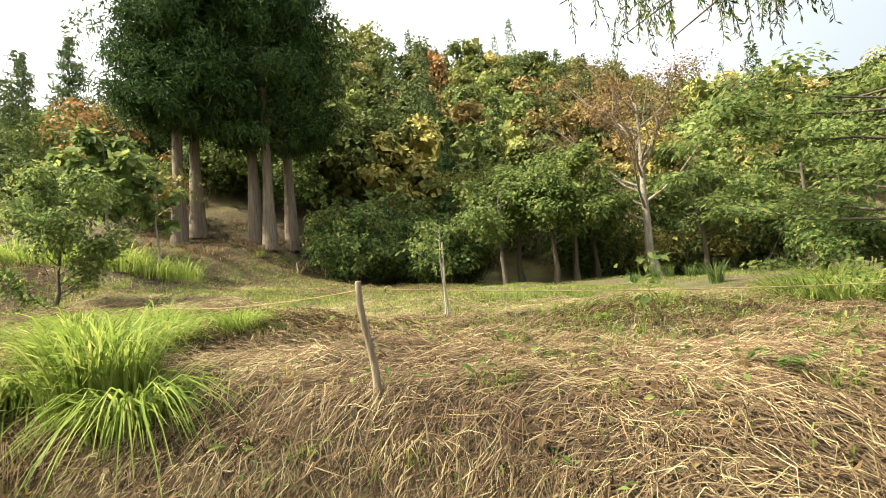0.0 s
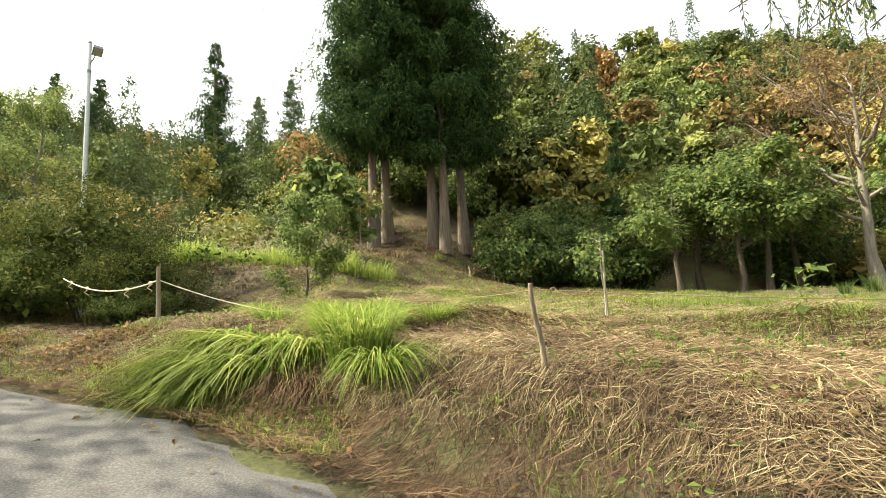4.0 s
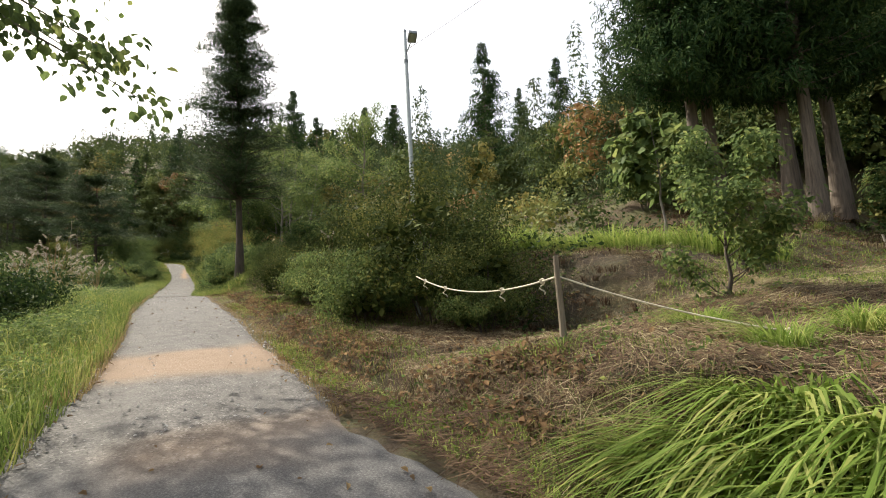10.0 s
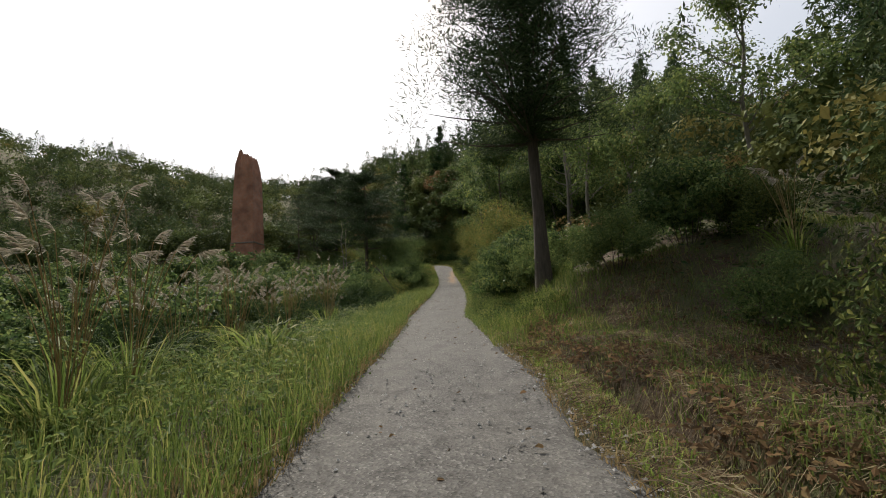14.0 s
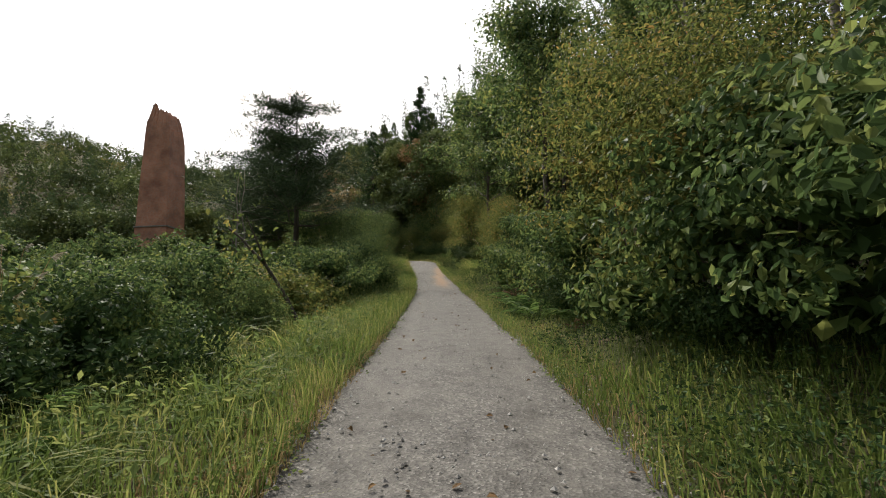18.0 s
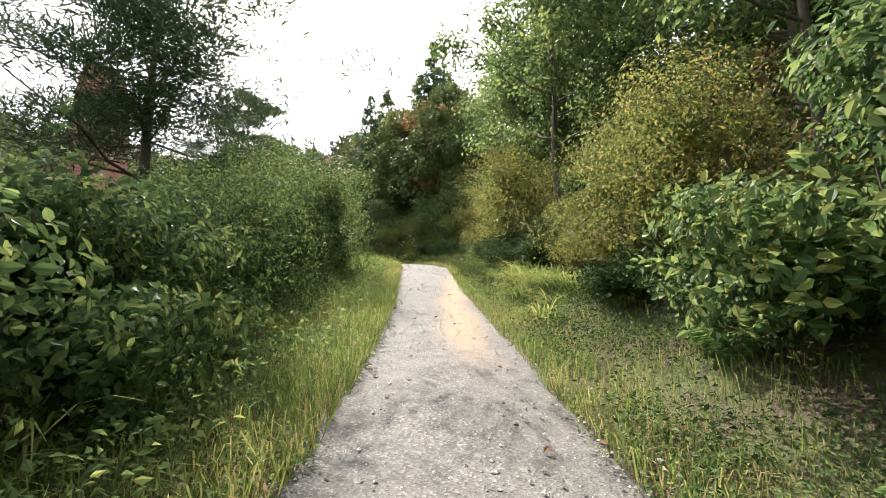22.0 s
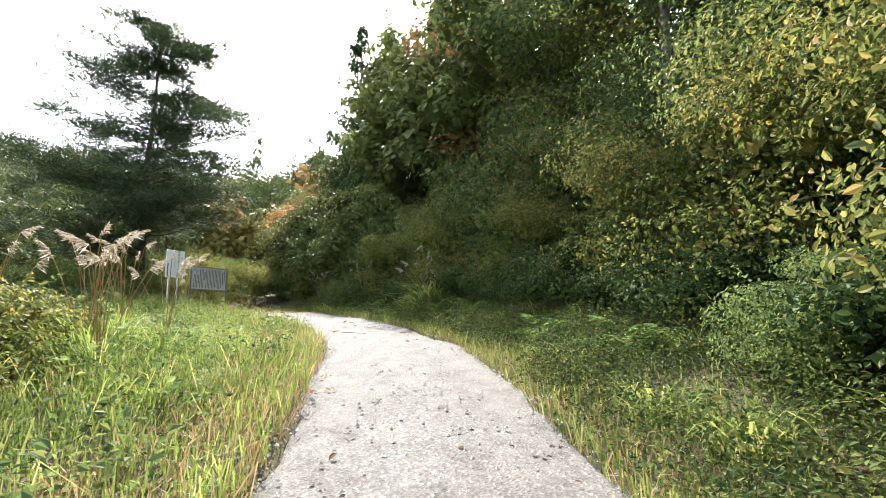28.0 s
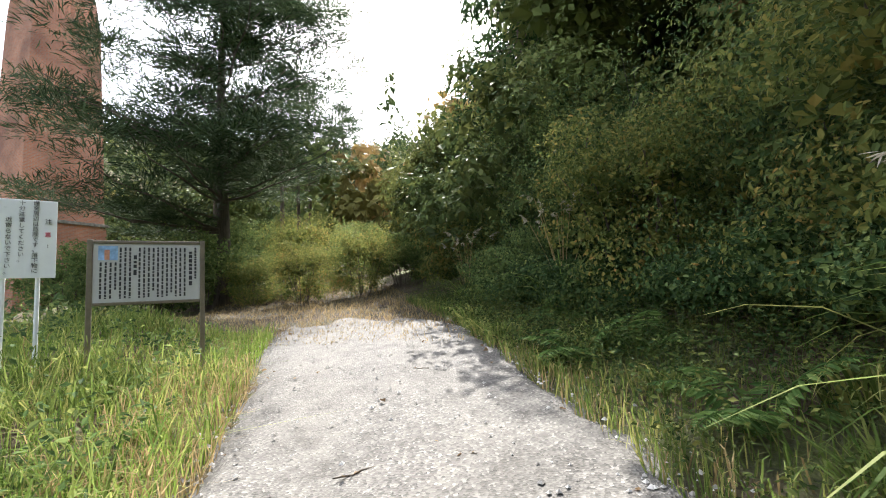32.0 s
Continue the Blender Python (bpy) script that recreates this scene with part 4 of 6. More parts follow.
head = part("lamp_head", box(0.34, 0.26, 0.13, 0.025), LAMP_GREY, pole, "grey floodlight housing")
head.matrix_basis = pose(0.5, -0.1, top - 0.45, 0, -22, -25)
part("lens", box(0.28, 0.2, 0.012, 0.004), GLASS_DULL, head).matrix_basis = pose(0, 0, -0.07)
part("bracket", mesh_np("bracket", *tube([(0, 0, top - 0.75), (0.25, -0.05, top - 0.62), (0.46, -0.1, top - 0.52)], 0.018, 8), LAMP_GREY, True), parent=pole)
part("clamp", mesh_np("clamp", *tube([(0, 0, top - 1.0), (0, 0, top - 0.9)], 0.066, 14), LAMP_GREY, True), parent=pole)

wire = thing("overhead_wire", Matrix(), "thin dark cable strung from the pole", "cable")
k = np.linspace(0, 1, 24)[:, None]
part("cable", mesh_np("cable", *tube(np.array([-14.4, 8.1, 9.3]) * (1 - k) + np.array([-4.5, 13.5, 14.5]) * k - [0, 0, 1.6] * k * (1 - k), 0.008, 5), IRON, True), parent=wire)

# ---- trees round the lawn ----
broadleaf("maple_tree", rng, spot(9.6, 9.4), 5.0, 0.12, 24, 4.6, 0.16, 17000, BUSH_LIGHT, DARK_BARK, "spreading green maple with layered airy foliage", 0.22, 0.85, 0.22, 0.2)
broadleaf("pale_tree", rng, spot(10.2, 22.3), 8.6, 0.24, 17, 4.2, 0.12, 9000, BROWN_LEAF, GREY_BARK, "pale barked tree with thin brown autumn leaves", 0.32, 1.0, 0.95, 0.7)
rt = broadleaf("orchard_tree", rng, spot(2.9, 21.2), 4.6, 0.13, 11, 2.5, 0.21, 4600, BUSH_LIGHT, DARK_BARK, "low leafy tree with a dark trunk at the lawn's edge", 0.35, 0.8, 0.6, 0.6)
repeat(rt, [spot(x, y, a, s) for x, y, a, s in ((5.3, 21.8, 80, 1.05), (6.5, 22.6, 190, 1.1), (4.2, 24.5, 260, 1.2), (8.3, 25, 40, 1.2), (13.5, 24, 130, 1.2), (16, 20, 300, 1.2))])
broadleaf("golden_tree", rng, spot(3.4, 25.5), 6.3, 0.14, 10, 2.4, 0.22, 4000, BUSH_GOLD, DARK_BARK, "tree turning yellow behind the lawn", 0.3, 0.85)
bg = bush("thicket", rng, spot(-4.0, 22.5), 2.3, 4.2, 0.2, 4800, BUSH_MID, "dense green thicket at the edge of the lawn", 0.55, 0.1, lumps=24)
repeat(bg, [spot(x, y, a, s) for x, y, a, s in ((-1.4, 22.8, 70, 0.9), (0.7, 24.0, 160, 1.0), (-6.2, 27.5, 220, 0.95), (-9, 30.5, 20, 1.1), (-14, 29, 100, 1.1), (-2.5, 27, 200, 1.35), (-15.5, 24, 50, 0.9), (9, 28, 10, 1.2), (14, 29, 140, 1.2), (19, 26, 240, 1.2), (13, 14.5, 90, 0.7), (15, 11, 30, 0.8))])
cedar(rng, spot(1.0, 30.5), 9, 1.6, 0.6, 0.12, "small dark cedar among broadleaved trees", 7000, 0.3)

st_sap = broadleaf("staked_sapling", rng, spot(0.0, 6.45), 1.4, 0.016, 7, 0.42, 0.085, 300, BUSH_LIGHT, PALE_BARK, "thin sapling tied to a stake on the lawn", 0.5, 0.2)
part("support_stake", mesh_np("support_stake", *tube([(0.05, 0.03, -0.1), (0.03, 0.02, 0.6), (0.04, 0.03, 1.15)], 0.015, 7), PALE_BARK, True), parent=st_sap)
broadleaf("young_tree", rng, spot(-6.35, 7.7), 2.1, 0.03, 17, 0.7, 0.09, 5200, BUSH_LIGHT, DARK_BARK, "bright green young tree beside the long grass", 0.03, 0.3, 1.0, 0.8)
broadleaf("large_leaved_sapling", rng, spot(-10.5, 14.9), 4.1, 0.05, 15, 1.05, 0.36, 900, BUSH_LIGHT, GREY_BARK, "sapling with large drooping pale leaves", 0.3, 0.35, 0.7, 0.7, 0.75)
broadleaf("large_leaved_sapling", rng, spot(-9.1, 15.2), 2.7, 0.04, 9, 0.7, 0.24, 380, BUSH_LIGHT, GREY_BARK, "smaller sapling with large pale leaves", 0.3, 0.3, 0.7, 0.7, 0.75)

# weeping branches of a tree beside the parking place
wt = thing("weeping_tree", spot(8.4, 4.6), "tree with long drooping leafy branches overhead", "tree")
pc, lf = [tube([(0, 0, -0.2), (0.1, 0, 2.5), (-0.2, 0.2, 5), (-0.5, 0.4, 7.5)], [0.24, 0.19, 0.15, 0.08], 10)], []
for tx, ty, tz in ((-5.3, 2.2, 5.1), (-4.3, 2.7, 4.7), (-3.4, 2.1, 5.0), (-4.7, 3.7, 5.3), (-2.3, 3.2, 5.2), (-1.6, 2.2, 5.4), (-6.0, 3.0, 5.6)):
    k = np.linspace(0, 1, 8)[:, None]
    p = np.array([-0.3, 0.3, 6.2]) * (1 - k) + np.array([tx, ty, tz]) * k + np.array([0, 0, 1.2]) * k * (1 - k)
    pc.append(tube(p, 0.06 * (1 - 0.85 * k[:, 0]), 6))
    for i in range(34):
        b = p[0] + (p[-1] - p[0]) * rng.uniform(0.35, 1.0) + [0, 0, 0.5]
        ln = rng.uniform(0.4, 1.15)
        q = np.linspace(0, 1, 26)[:, None]
        st = b + rng.normal(0, 0.25, 3) * [1, 1, 0.4] * q ** 0.5 - np.array([0, 0, ln]) * q ** 1.4
        pc.append(tube(st[::5], 0.006, 4))
        lf.append(leaves(st, np.array([0, 0, -0.9]), 0.13 * rng.uniform(0.7, 1.3, 26), rng, 0.24, 0.2, 0.55))
part("trunk", mesh_np("trunk", *joined(pc), DARK_BARK, True), parent=wt)
part("crown", mesh_np("crown", *joined(lf), BUSH_MID), parent=wt)

# leafy branch that hangs in from above the other side of the track
ob = thing("overhanging_tree", spot(-9.2, -5.4), "tree with large heart shaped leaves hanging over the track", "tree")
pc, lf = [tube([(0, 0, -0.2), (0.1, 0.1, 2), (0.1, 0.5, 4), (0.0, 0.9, 7.5)], [0.17, 0.14, 0.11, 0.05], 9)], []
# limbs above 7 m are unseen, added to dapple the track with shade
for tx, ty, tz, n in ((-3.1, 6.7, 5.0, 130), (-2.7, 6.2, 5.5, 120), (-3.4, 6.0, 5.6, 110), (-1.4, 6.4, 7.4, 110), (0.2, 6.0, 7.9, 110), (-2.2, 4.4, 7.2, 110), (-0.6, 4.6, 8.2, 110), (1.2, 4.4, 8.4, 100), (0.8, 2.8, 8.2, 100), (-1.8, 2.6, 7.6, 90), (2.4, 3.6, 9.2, 260), (0.2, 1.4, 9.4, 260), (-2.0, 0.6, 9.0, 240), (1.8, -1.0, 9.0, 240), (3.0, 1.2, 9.6, 260), (-0.6, -2.2, 8.6, 220), (-5.0, 4.2, 9.8, 260), (-6.2, 5.6, 10.2, 260), (-4.4, 6.2, 9.9, 220), (-7.4, 4.0, 10.4, 240), (-6.6, 2.4, 10.0, 240), (-8.2, 5.8, 10.8, 220)):
    k = np.linspace(0, 1, 8)[:, None]
    p = np.array([0.05, 0.7, 5.6]) * (1 - k) + np.array([tx, ty, tz]) * k + np.array([0, 0, 1.3]) * k * (1 - k)
    pc.append(tube(p, 0.045 * (1 - 0.85 * k[:, 0]), 6))
    high = tz > 8.55
    n = n * 2 if high else n * 3 // 2
    c = p[rng.integers(4, 8, n)] + rng.normal(0, 0.55 if high else 0.22, (n, 3))
    lf.append(full_leaves(c, np.array([0, 0.2, -0.8]), (0.19 if high else 0.17) * rng.uniform(0.6, 1.2, n), rng, 0.8, 0.2, 0.5))
part("trunk", mesh_np("trunk", *joined(pc), GREY_BARK, True), parent=ob)
part("crown", mesh_np("crown", *joined(lf), BUSH_LIGHT), parent=ob)

# ---- long grass and plants on the bank ----
def at(x, y, turn=0.0, s=1.0):
    return spot(x, y, turn, s, 0.03)


tussock("upright_grass_clump", rng, at(-2.55, 3.5), 760, 1.12, 0.01, GRASS_LUSH, "upright clump of bright green grass on the bank", 0.26, 0.8, 0.55, (0.0, -0.15))
tussock("upright_grass_clump", rng, at(-2.2, 3.3), 360, 0.95, 0.009, GRASS_LUSH, "arching bright green grass on the bank", 0.2, 1.4, 1.0, (0.15, -0.45))
tg = tussock("long_grass_clump", rng, at(-4.3, 3.35), 330, 0.8, 0.016, GRASS_LUSH, "flattened long green grass on the bank", 0.32, 1.75, 1.3, (-0.35, -0.75))
for x, y, a, s in ((-4.75, 3.5, -15, 0.9), (-3.9, 3.45, 10, 1.0), (-4.1, 3.75, 0, 1.0), (-4.7, 3.85, -20, 0.85), (-3.5, 3.75, 15, 0.9), (-5.1, 3.3, -30, 0.7), (-4.9, 2.95, -25, 0.6), (-4.35, 2.95, 0, 0.75)):
    copy_thing(tg, at(x, y, a, s))
tu = tussock("yellow_green_clump", rng, at(-3.4, 4.4), 300, 0.95, 0.009, GRASS_LUSH, "pale yellow green grass arching at the top of the bank", 0.25, 1.1, 0.95, (0.0, -0.2))
for x, y, a, s in ((-3.0, 4.0, 30, 1.0), (-2.9, 4.9, 70, 0.9), (-3.8, 4.9, 140, 0.8), (-3.4, 5.6, 200, 0.9), (-5.0, 5.0, 250, 0.75), (-5.9, 5.7, 300, 0.75), (-4.6, 5.9, 20, 0.7), (-2.3, 5.3, 100, 0.7)):
    copy_thing(tu, at(x, y, a, s))
td = tussock("dead_grass_clump", rng, at(-3.2, 3.2), 260, 0.6, 0.005, STALK, "brown dead grass hanging down the bank", 0.3, 1.7, 1.0, (0, -0.9))
copy_thing(td, at(-3.5, 3.35, 20, 0.9))
copy_thing(td, at(-2.9, 3.1, -10, 0.8))
copy_thing(td, at(-5.8, 3.7, -30, 0.45))
tb = tussock("dead_grass_heap", rng, at(1.5, 3.4), 110, 0.4, 0.005, HAY, "small heap of brown dead grass on the bank", 0.3, 1.25, 1.4)
for i in range(120):
    copy_thing(tb, at(rng.uniform(-9, 9), rng.uniform(2.6, 6.4), rng.uniform(0, 360), rng.uniform(0.4, 0.9)))
th = tussock("dark_grass_heap", rng, at(2.5, 3.7), 100, 0.36, 0.006, STALK, "small heap of dark brown dead stalks", 0.3, 1.25, 1.4)
for i in range(90):
    copy_thing(th, at(rng.uniform(-11, 9), rng.uniform(2.6, 5.6), rng.uniform(0, 360), rng.uniform(0.4, 0.9)))
for i in range(24):
    copy_thing(th, at(rng.uniform(-24, -10), float(road_y(-17)) + rng.uniform(2.6, 5.0), rng.uniform(0, 360), rng.uniform(0.5, 1.0)))
for i in range(70):
    copy_thing(tb if i % 2 else th, at(rng.uniform(-14, -4), rng.uniform(6.5, 25), rng.uniform(0, 360), rng.uniform(0.6, 1.2)))
ty = tussock("yellow_grass_clump", rng, at(-13.2, 11.2), 240, 1.2, 0.011, GRASS_LUSH, "sunlit yellow green grass on the upper bank", 0.6, 0.8, 0.8)
for i in range(22):
    copy_thing(ty, at(-14.0 + 0.3 * i + rng.normal(0, 0.3), 10.4 + 0.12 * i + rng.normal(0, 0.5), rng.uniform(0, 360), rng.uniform(0.7, 1.05)))
ti = tussock("sword_leaf_clump", rng, at(7.0, 12), 90, 0.75, 0.02, BUSH_MID, "clump of upright sword shaped leaves", 0.15, 0.35, 0.55)
for x, y, a, s in ((7.2, 17.6, 0, 0.85), (7.9, 17.4, 40, 0.9), (8.6, 17.8, 80, 0.85), (9.3, 17.6, 120, 0.9), (10.0, 18.0, 160, 0.8), (8.2, 18.4, 200, 0.9)):
    copy_thing(ti, at(x, y, a, s))
tr = tussock("arching_grass_clump", rng, at(5.2, 6.4), 260, 1.0, 0.016, GRASS, "arching green grass at the edge of the lawn", 0.4, 1.0, 1.0)
for x, y, a, s in ((6.2, 6.0, 60, 1.0), (6.9, 7.2, 130, 1.0), (5.9, 8.0, 220, 0.8), (7.6, 9.2, 270, 1.0)):
    copy_thing(tr, at(x, y, a, s))
tk = tussock("grass_tuft", rng, at(-6.6, 4.2), 70, 0.42, 0.008, GRASS, "tuft of green grass at the foot of a stake", 0.12, 0.9, 0.9)
for x, y in ((-6.9, 4.1), (-5.5, 6.2), (-6.6, 6.6), (-8.3, 6.2), (0.3, 3.3), (1.0, 3.1), (0.6, 4.6), (2.4, 3.0), (-0.9, 2.9), (1.9, 5.5), (3.5, 3.6), (-7.6, 3.9)) + tuple((rng.uniform(-9, 9), rng.uniform(3.0, 15)) for _ in range(55)) + tuple((rng.uniform(-13, -4), rng.uniform(7, 24)) for _ in range(45)):
    copy_thing(tk, at(x, y, rng.uniform(0, 360), rng.uniform(0.5, 0.95)))
FROND, FROND_BROWN = frond_mesh(rng, FERN_LEAF), frond_mesh(rng, FERN_DEAD, 0.6, 0.17)
fern(rng, at(2.35, 3.3), 0.36, 3, FROND, "green fern frond on the bank")
wd = broadleaf("tall_weed", rng, at(1.85, 4.45), 0.85, 0.008, 7, 0.2, 0.1, 34, BUSH_LIGHT, GRASS, "single tall weed with pale leaves", 0.45, 0.06)
copy_thing(wd, at(4.6, 5.2, 90, 0.8))

for i in range(70):
    a, r = rng.uniform(0, 6.28), 4.6 * math.sqrt(rng.random())
    copy_thing(th if i % 3 else tb, at(-9.6 + r * math.cos(a), 22.0 + r * math.sin(a), rng.uniform(0, 360), rng.uniform(1.0, 1.9)))
for i in range(34):
    copy_thing(th if i % 4 else tb, at(rng.uniform(-15, -8.5), rng.uniform(7.6, 11.2), rng.uniform(0, 360), rng.uniform(0.9, 1.6)))
tm = tussock("mound_grass_clump", rng, at(-8.0, 20.5), 120, 0.6, 0.008, GRASS, "rough grass clump on the mound", 0.3, 1.0, 1.0)
for x, y, s in ((-6.4, 21.4, 0.8), (-10.2, 18.2, 0.9), (-11.4, 19.0, 0.9), (-7.2, 18.6, 0.7), (-12.6, 17.0, 1.0), (-9.0, 16.5, 0.7), (-5.4, 23.2, 0.8), (-13.0, 14.5, 1.0), (-11.0, 13.2, 0.9)):
    copy_thing(tm, at(x, y, rng.uniform(0, 360), s))

# ---- pine and conifer beside the track ----
pine(rng, spot(-33.0, 8.5), 19, 3.4, 5.0, 0.22, "tall roadside conifer with a grey trunk and open whorls", 18, 0.22, 140000, DARK_BARK, 0.006, 0.12, 0.7, "conifer_tree", 0.4, 0.13, (9, 13))
pine(rng, spot(-65.2, 2.8), 10.8, 5.0, 3.4, 0.2, "umbrella shaped pine with flat needle pads", 8, 0.34, 52000, DARK_BARK, 0.03, 0.3, 0.36, "pine_tree", 0.42)
bb = thing("bare_tree", spot(-57.5, 1.5), "thin leaning tree with bare grey branches", "tree")
pc, tips = limbs(rng, 5.6, 0.06, 9, 1.9, 0.35, 0.5, 0.35, 5)
part("trunk", mesh_np("trunk", *joined(pc), GREY_BARK, True), parent=bb)
c = tips[rng.integers(0, len(tips), 160)] + rng.normal(0, 0.15, (160, 3))
part("sparse_leaves", mesh_np("sparse_leaves", *leaves(c, np.array([0, 0, -0.4]), 0.12, rng, 0.55), BUSH_LIGHT), parent=bb)
copy_thing(bb, spot(-61.5, 0.5, 140, 1.1))
pine(rng, spot(-98.2, -2.3), 16.6, 6.4, 3.0, 0.28, "broad dark pine with layered branches beside the clearing", 13, 0.38, 105000, DARK_BARK, 0.02, 0.25, 0.34, "pine_tree", 0.26)
pineB = pine(rng, spot(-109, -6.6), 14.5, 3.4, 6.0, 0.17, "slender pine with a bare trunk beyond the clearing", 8, 0.26, 16000, DARK_BARK, 0.02, 0.3, 0.6, "pine_tree", 0.3)
for x, y, turn, s in ((-112.5, -7.6, 80, 1.0), (-116, -8.6, 170, 1.1), (-106.5, -9.5, 250, 0.95), (-119, -7.0, 20, 1.0)):
    copy_thing(pineB, spot(x, y, turn, s))
# the lighter leaf colour on these cedars stands in for haze
for x, y, h, w in ((-101, 15.2, 19, 3.2), (-104, 11.6, 18, 3.2), (-97, 17.5, 18, 3.2), (-99, 13.2, 15, 3.0)):
    cedar(rng, spot(x, y), h, w * 1.35, 1.0, 0.25, "tall cedar on the wooded spur", 24000, 0.33, BUSH_MID)

ca = cedar(rng, spot(-36.4, 46.4), 18.5, 3.5, 0.8, 0.2, "dark cedar rising from the woods", 14000, 0.4)
for x, y, top in ((-48.5, 46.1, 38.7), (-68.8, 77.5, 48.2), (-87.6, 56.4, 46.6), (-79.5, 44.3, 39.8), (-69.8, 32.9, 30.3), (-58.3, 22.0, 29.3), (-95.5, 54.1, 48.5), (-103.0, 67.5, 55.0), (-99.5, 16.4, 37.2), (-72.5, 34.5, 29.5), (-60.5, 26.0, 27.5), (-83.0, 46.0, 38.0), (-91.0, 57.0, 45.0), (-62.0, 23.5, 26.0), (-51.0, 49.0, 34.0), (-99.2, 9.6, 30.0)):
    s = (top - float(land(x, y))) / 18.5
    copy_thing(ca, spot(x, y, rng.uniform(0, 360), s))

copy_thing(bb, here(-57.2, 4.0, 60, 0.62))
ls = thing("leaning_sapling", here(-47.3, -3.0, 0, 1.0), "dark leaning sapling with a few broad leaves", "tree")
k = np.linspace(0, 1, 8)[:, None]
p = np.array([[0.25, -1.5, 2.3]]) * k + np.array([[0.1, 0.05, 0.25]]) * np.sin(3.1 * k) + rng.normal(0, 0.02, (8, 3)) * k - [0, 0, 0.1]
part("trunk", mesh_np("trunk", *joined([tube(p, 0.05 * (1 - 0.6 * k[:, 0]), 8), tube(np.array([p[4], p[4] + [0.3, -0.1, 0.4], p[4] + [0.5, -0.3, 0.9]]), [0.025, 0.018, 0.008], 6)]), DARK_BARK, True), parent=ls)
c = p[rng.integers(4, 8, 110)] + rng.normal(0, 0.28, (110, 3))
part("crown", mesh_np("crown", *full_leaves(c, np.array([0, -0.2, -0.5]), 0.13 * rng.uniform(0.6, 1.2, 110), rng, 0.6), BUSH_GOLD), parent=ls)

# ---- shrubs along the track ----
bd = bush("shrub", rng, spot(-12.7, 7.4), 2.5, 4.05, 0.075, 15000, BUSH_OLIVE, "large dense dark green shrub behind the rope", 0.5, 0.24, blade=full_leaves)
repeat(bd, [spot(x, y, a, s) for x, y, a, s in ((-10.9, 7.3, 30, 0.6), (-14.6, 6.3, 60, 0.5), (-16.2, 6.6, 140, 0.45), (-18.8, 7.0, 200, 0.42), (-16.0, 8.6, 250, 0.5), (-17.5, 9.5, 310, 0.48), (-21.5, 11.0, 20, 0.5), (-24.5, 12.0, 100, 0.5), (-28.5, 12.0, 160, 0.5))])
copy_thing(bd, spot(-20.2, 6.7, 70, 0.55))
bw = bush("shrub", rng, spot(-13.4, 5.9), 1.2, 1.9, 0.062, 7000, BUSH_LIGHT, "light green shrub at the side of the ditch", 0.5, 0.15, blade=full_leaves)
repeat(bw, [spot(x, y, a, s) for x, y, a, s in ((-15.7, 6.4, 160, 1.0), (-10.4, 6.8, 220, 0.65), (-17.9, 6.6, 300, 0.95), (-15.4, 7.9, 80, 1.0))])
repeat(bw, [here(x, d, None, s) for x, d, s in ((-26, 6.0, 0.8), (-29.8, 4.6, 0.9), (-34.2, 3.6, 0.95), (-36, 5.5, 1.0), (-31, -6.2, 0.8), (-46.5, -3.9, 0.75), (-72, 3.2, 0.55), (-74.5, 3.0, 0.6), (-92, 3.4, 0.9), (-95, -6.5, 1.1), (-97, -5.5, 1.6), (-100, 2.8, 1.2), (-100, -4.5, 1.8), (-98, -8.5, 1.7), (-103, -3.5, 1.8), (-94, -9.5, 1.4), (-105, 1.5, 1.6))])
bm = bush("shrub", rng, here(-36.4, 3.9), 1.9, 2.6, 0.105, 8500, BUSH_MID, "leafy green shrub on the bank", 0.55, 0.24, blade=full_leaves)
repeat(bm, [here(x, d, None, s) for x, d, s in ((-30, 6.8, 0.9), (-38.8, 3.9, 1.05), (-41.0, 3.7, 1.1), (-47.0, 3.5, 0.9), (-49.6, 3.9, 0.95), (-52, 3.8, 0.95), (-54.4, 3.9, 1.0), (-54, 7.5, 1.4), (-62.6, 5.2, 0.95), (-64.6, 5.4, 1.0), (-45, -5.2, 0.7), (-47.5, -5.2, 0.8), (-52.2, -3.9, 0.8), (-54.0, -3.7, 0.78), (-55.6, -3.6, 0.85), (-57.4, -3.5, 0.8))])
bt = bush("tall_shrub", rng, here(-44.3, 3.9), 2.2, 5.4, 0.085, 13000, BUSH_GOLD, "tall leafy shrub overhanging the track", 0.5, 0.2, blade=full_leaves)
repeat(bt, [here(x, d, None, s) for x, d, s in ((-42.2, 3.9, 0.8), (-57.4, 3.8, 0.72), (-60.2, 4.2, 0.72), (-66.8, 5.4, 0.7), (-69.4, 3.9, 0.95))])
bs = bush("tall_shrub", rng, here(-77.2, 6.2), 2.5, 6.2, 0.08, 15000, BUSH_MID, "tall fine leaved shrub in the shade of the woods", 0.5, 0.03, lumps=90, blade=full_leaves)
repeat(bs, [here(x, d, None, s) for x, d, s in ((-81.0, 6.4, 0.9), (-84.6, 5.7, 0.98), (-73.2, 8.6, 0.9), (-88.4, 5.9, 0.82), (-91.4, 4.9, 0.72), (-95, 5.3, 0.8), (-99, 5.0, 0.8), (-70.4, 8.2, 0.9))])
by = bush("tall_shrub", rng, here(-73.2, 4.3), 1.9, 4.2, 0.07, 14000, BUSH_GOLD, "rounded shrub with leaves turning yellow green", 0.55, 0.05, lumps=34, blade=full_leaves)
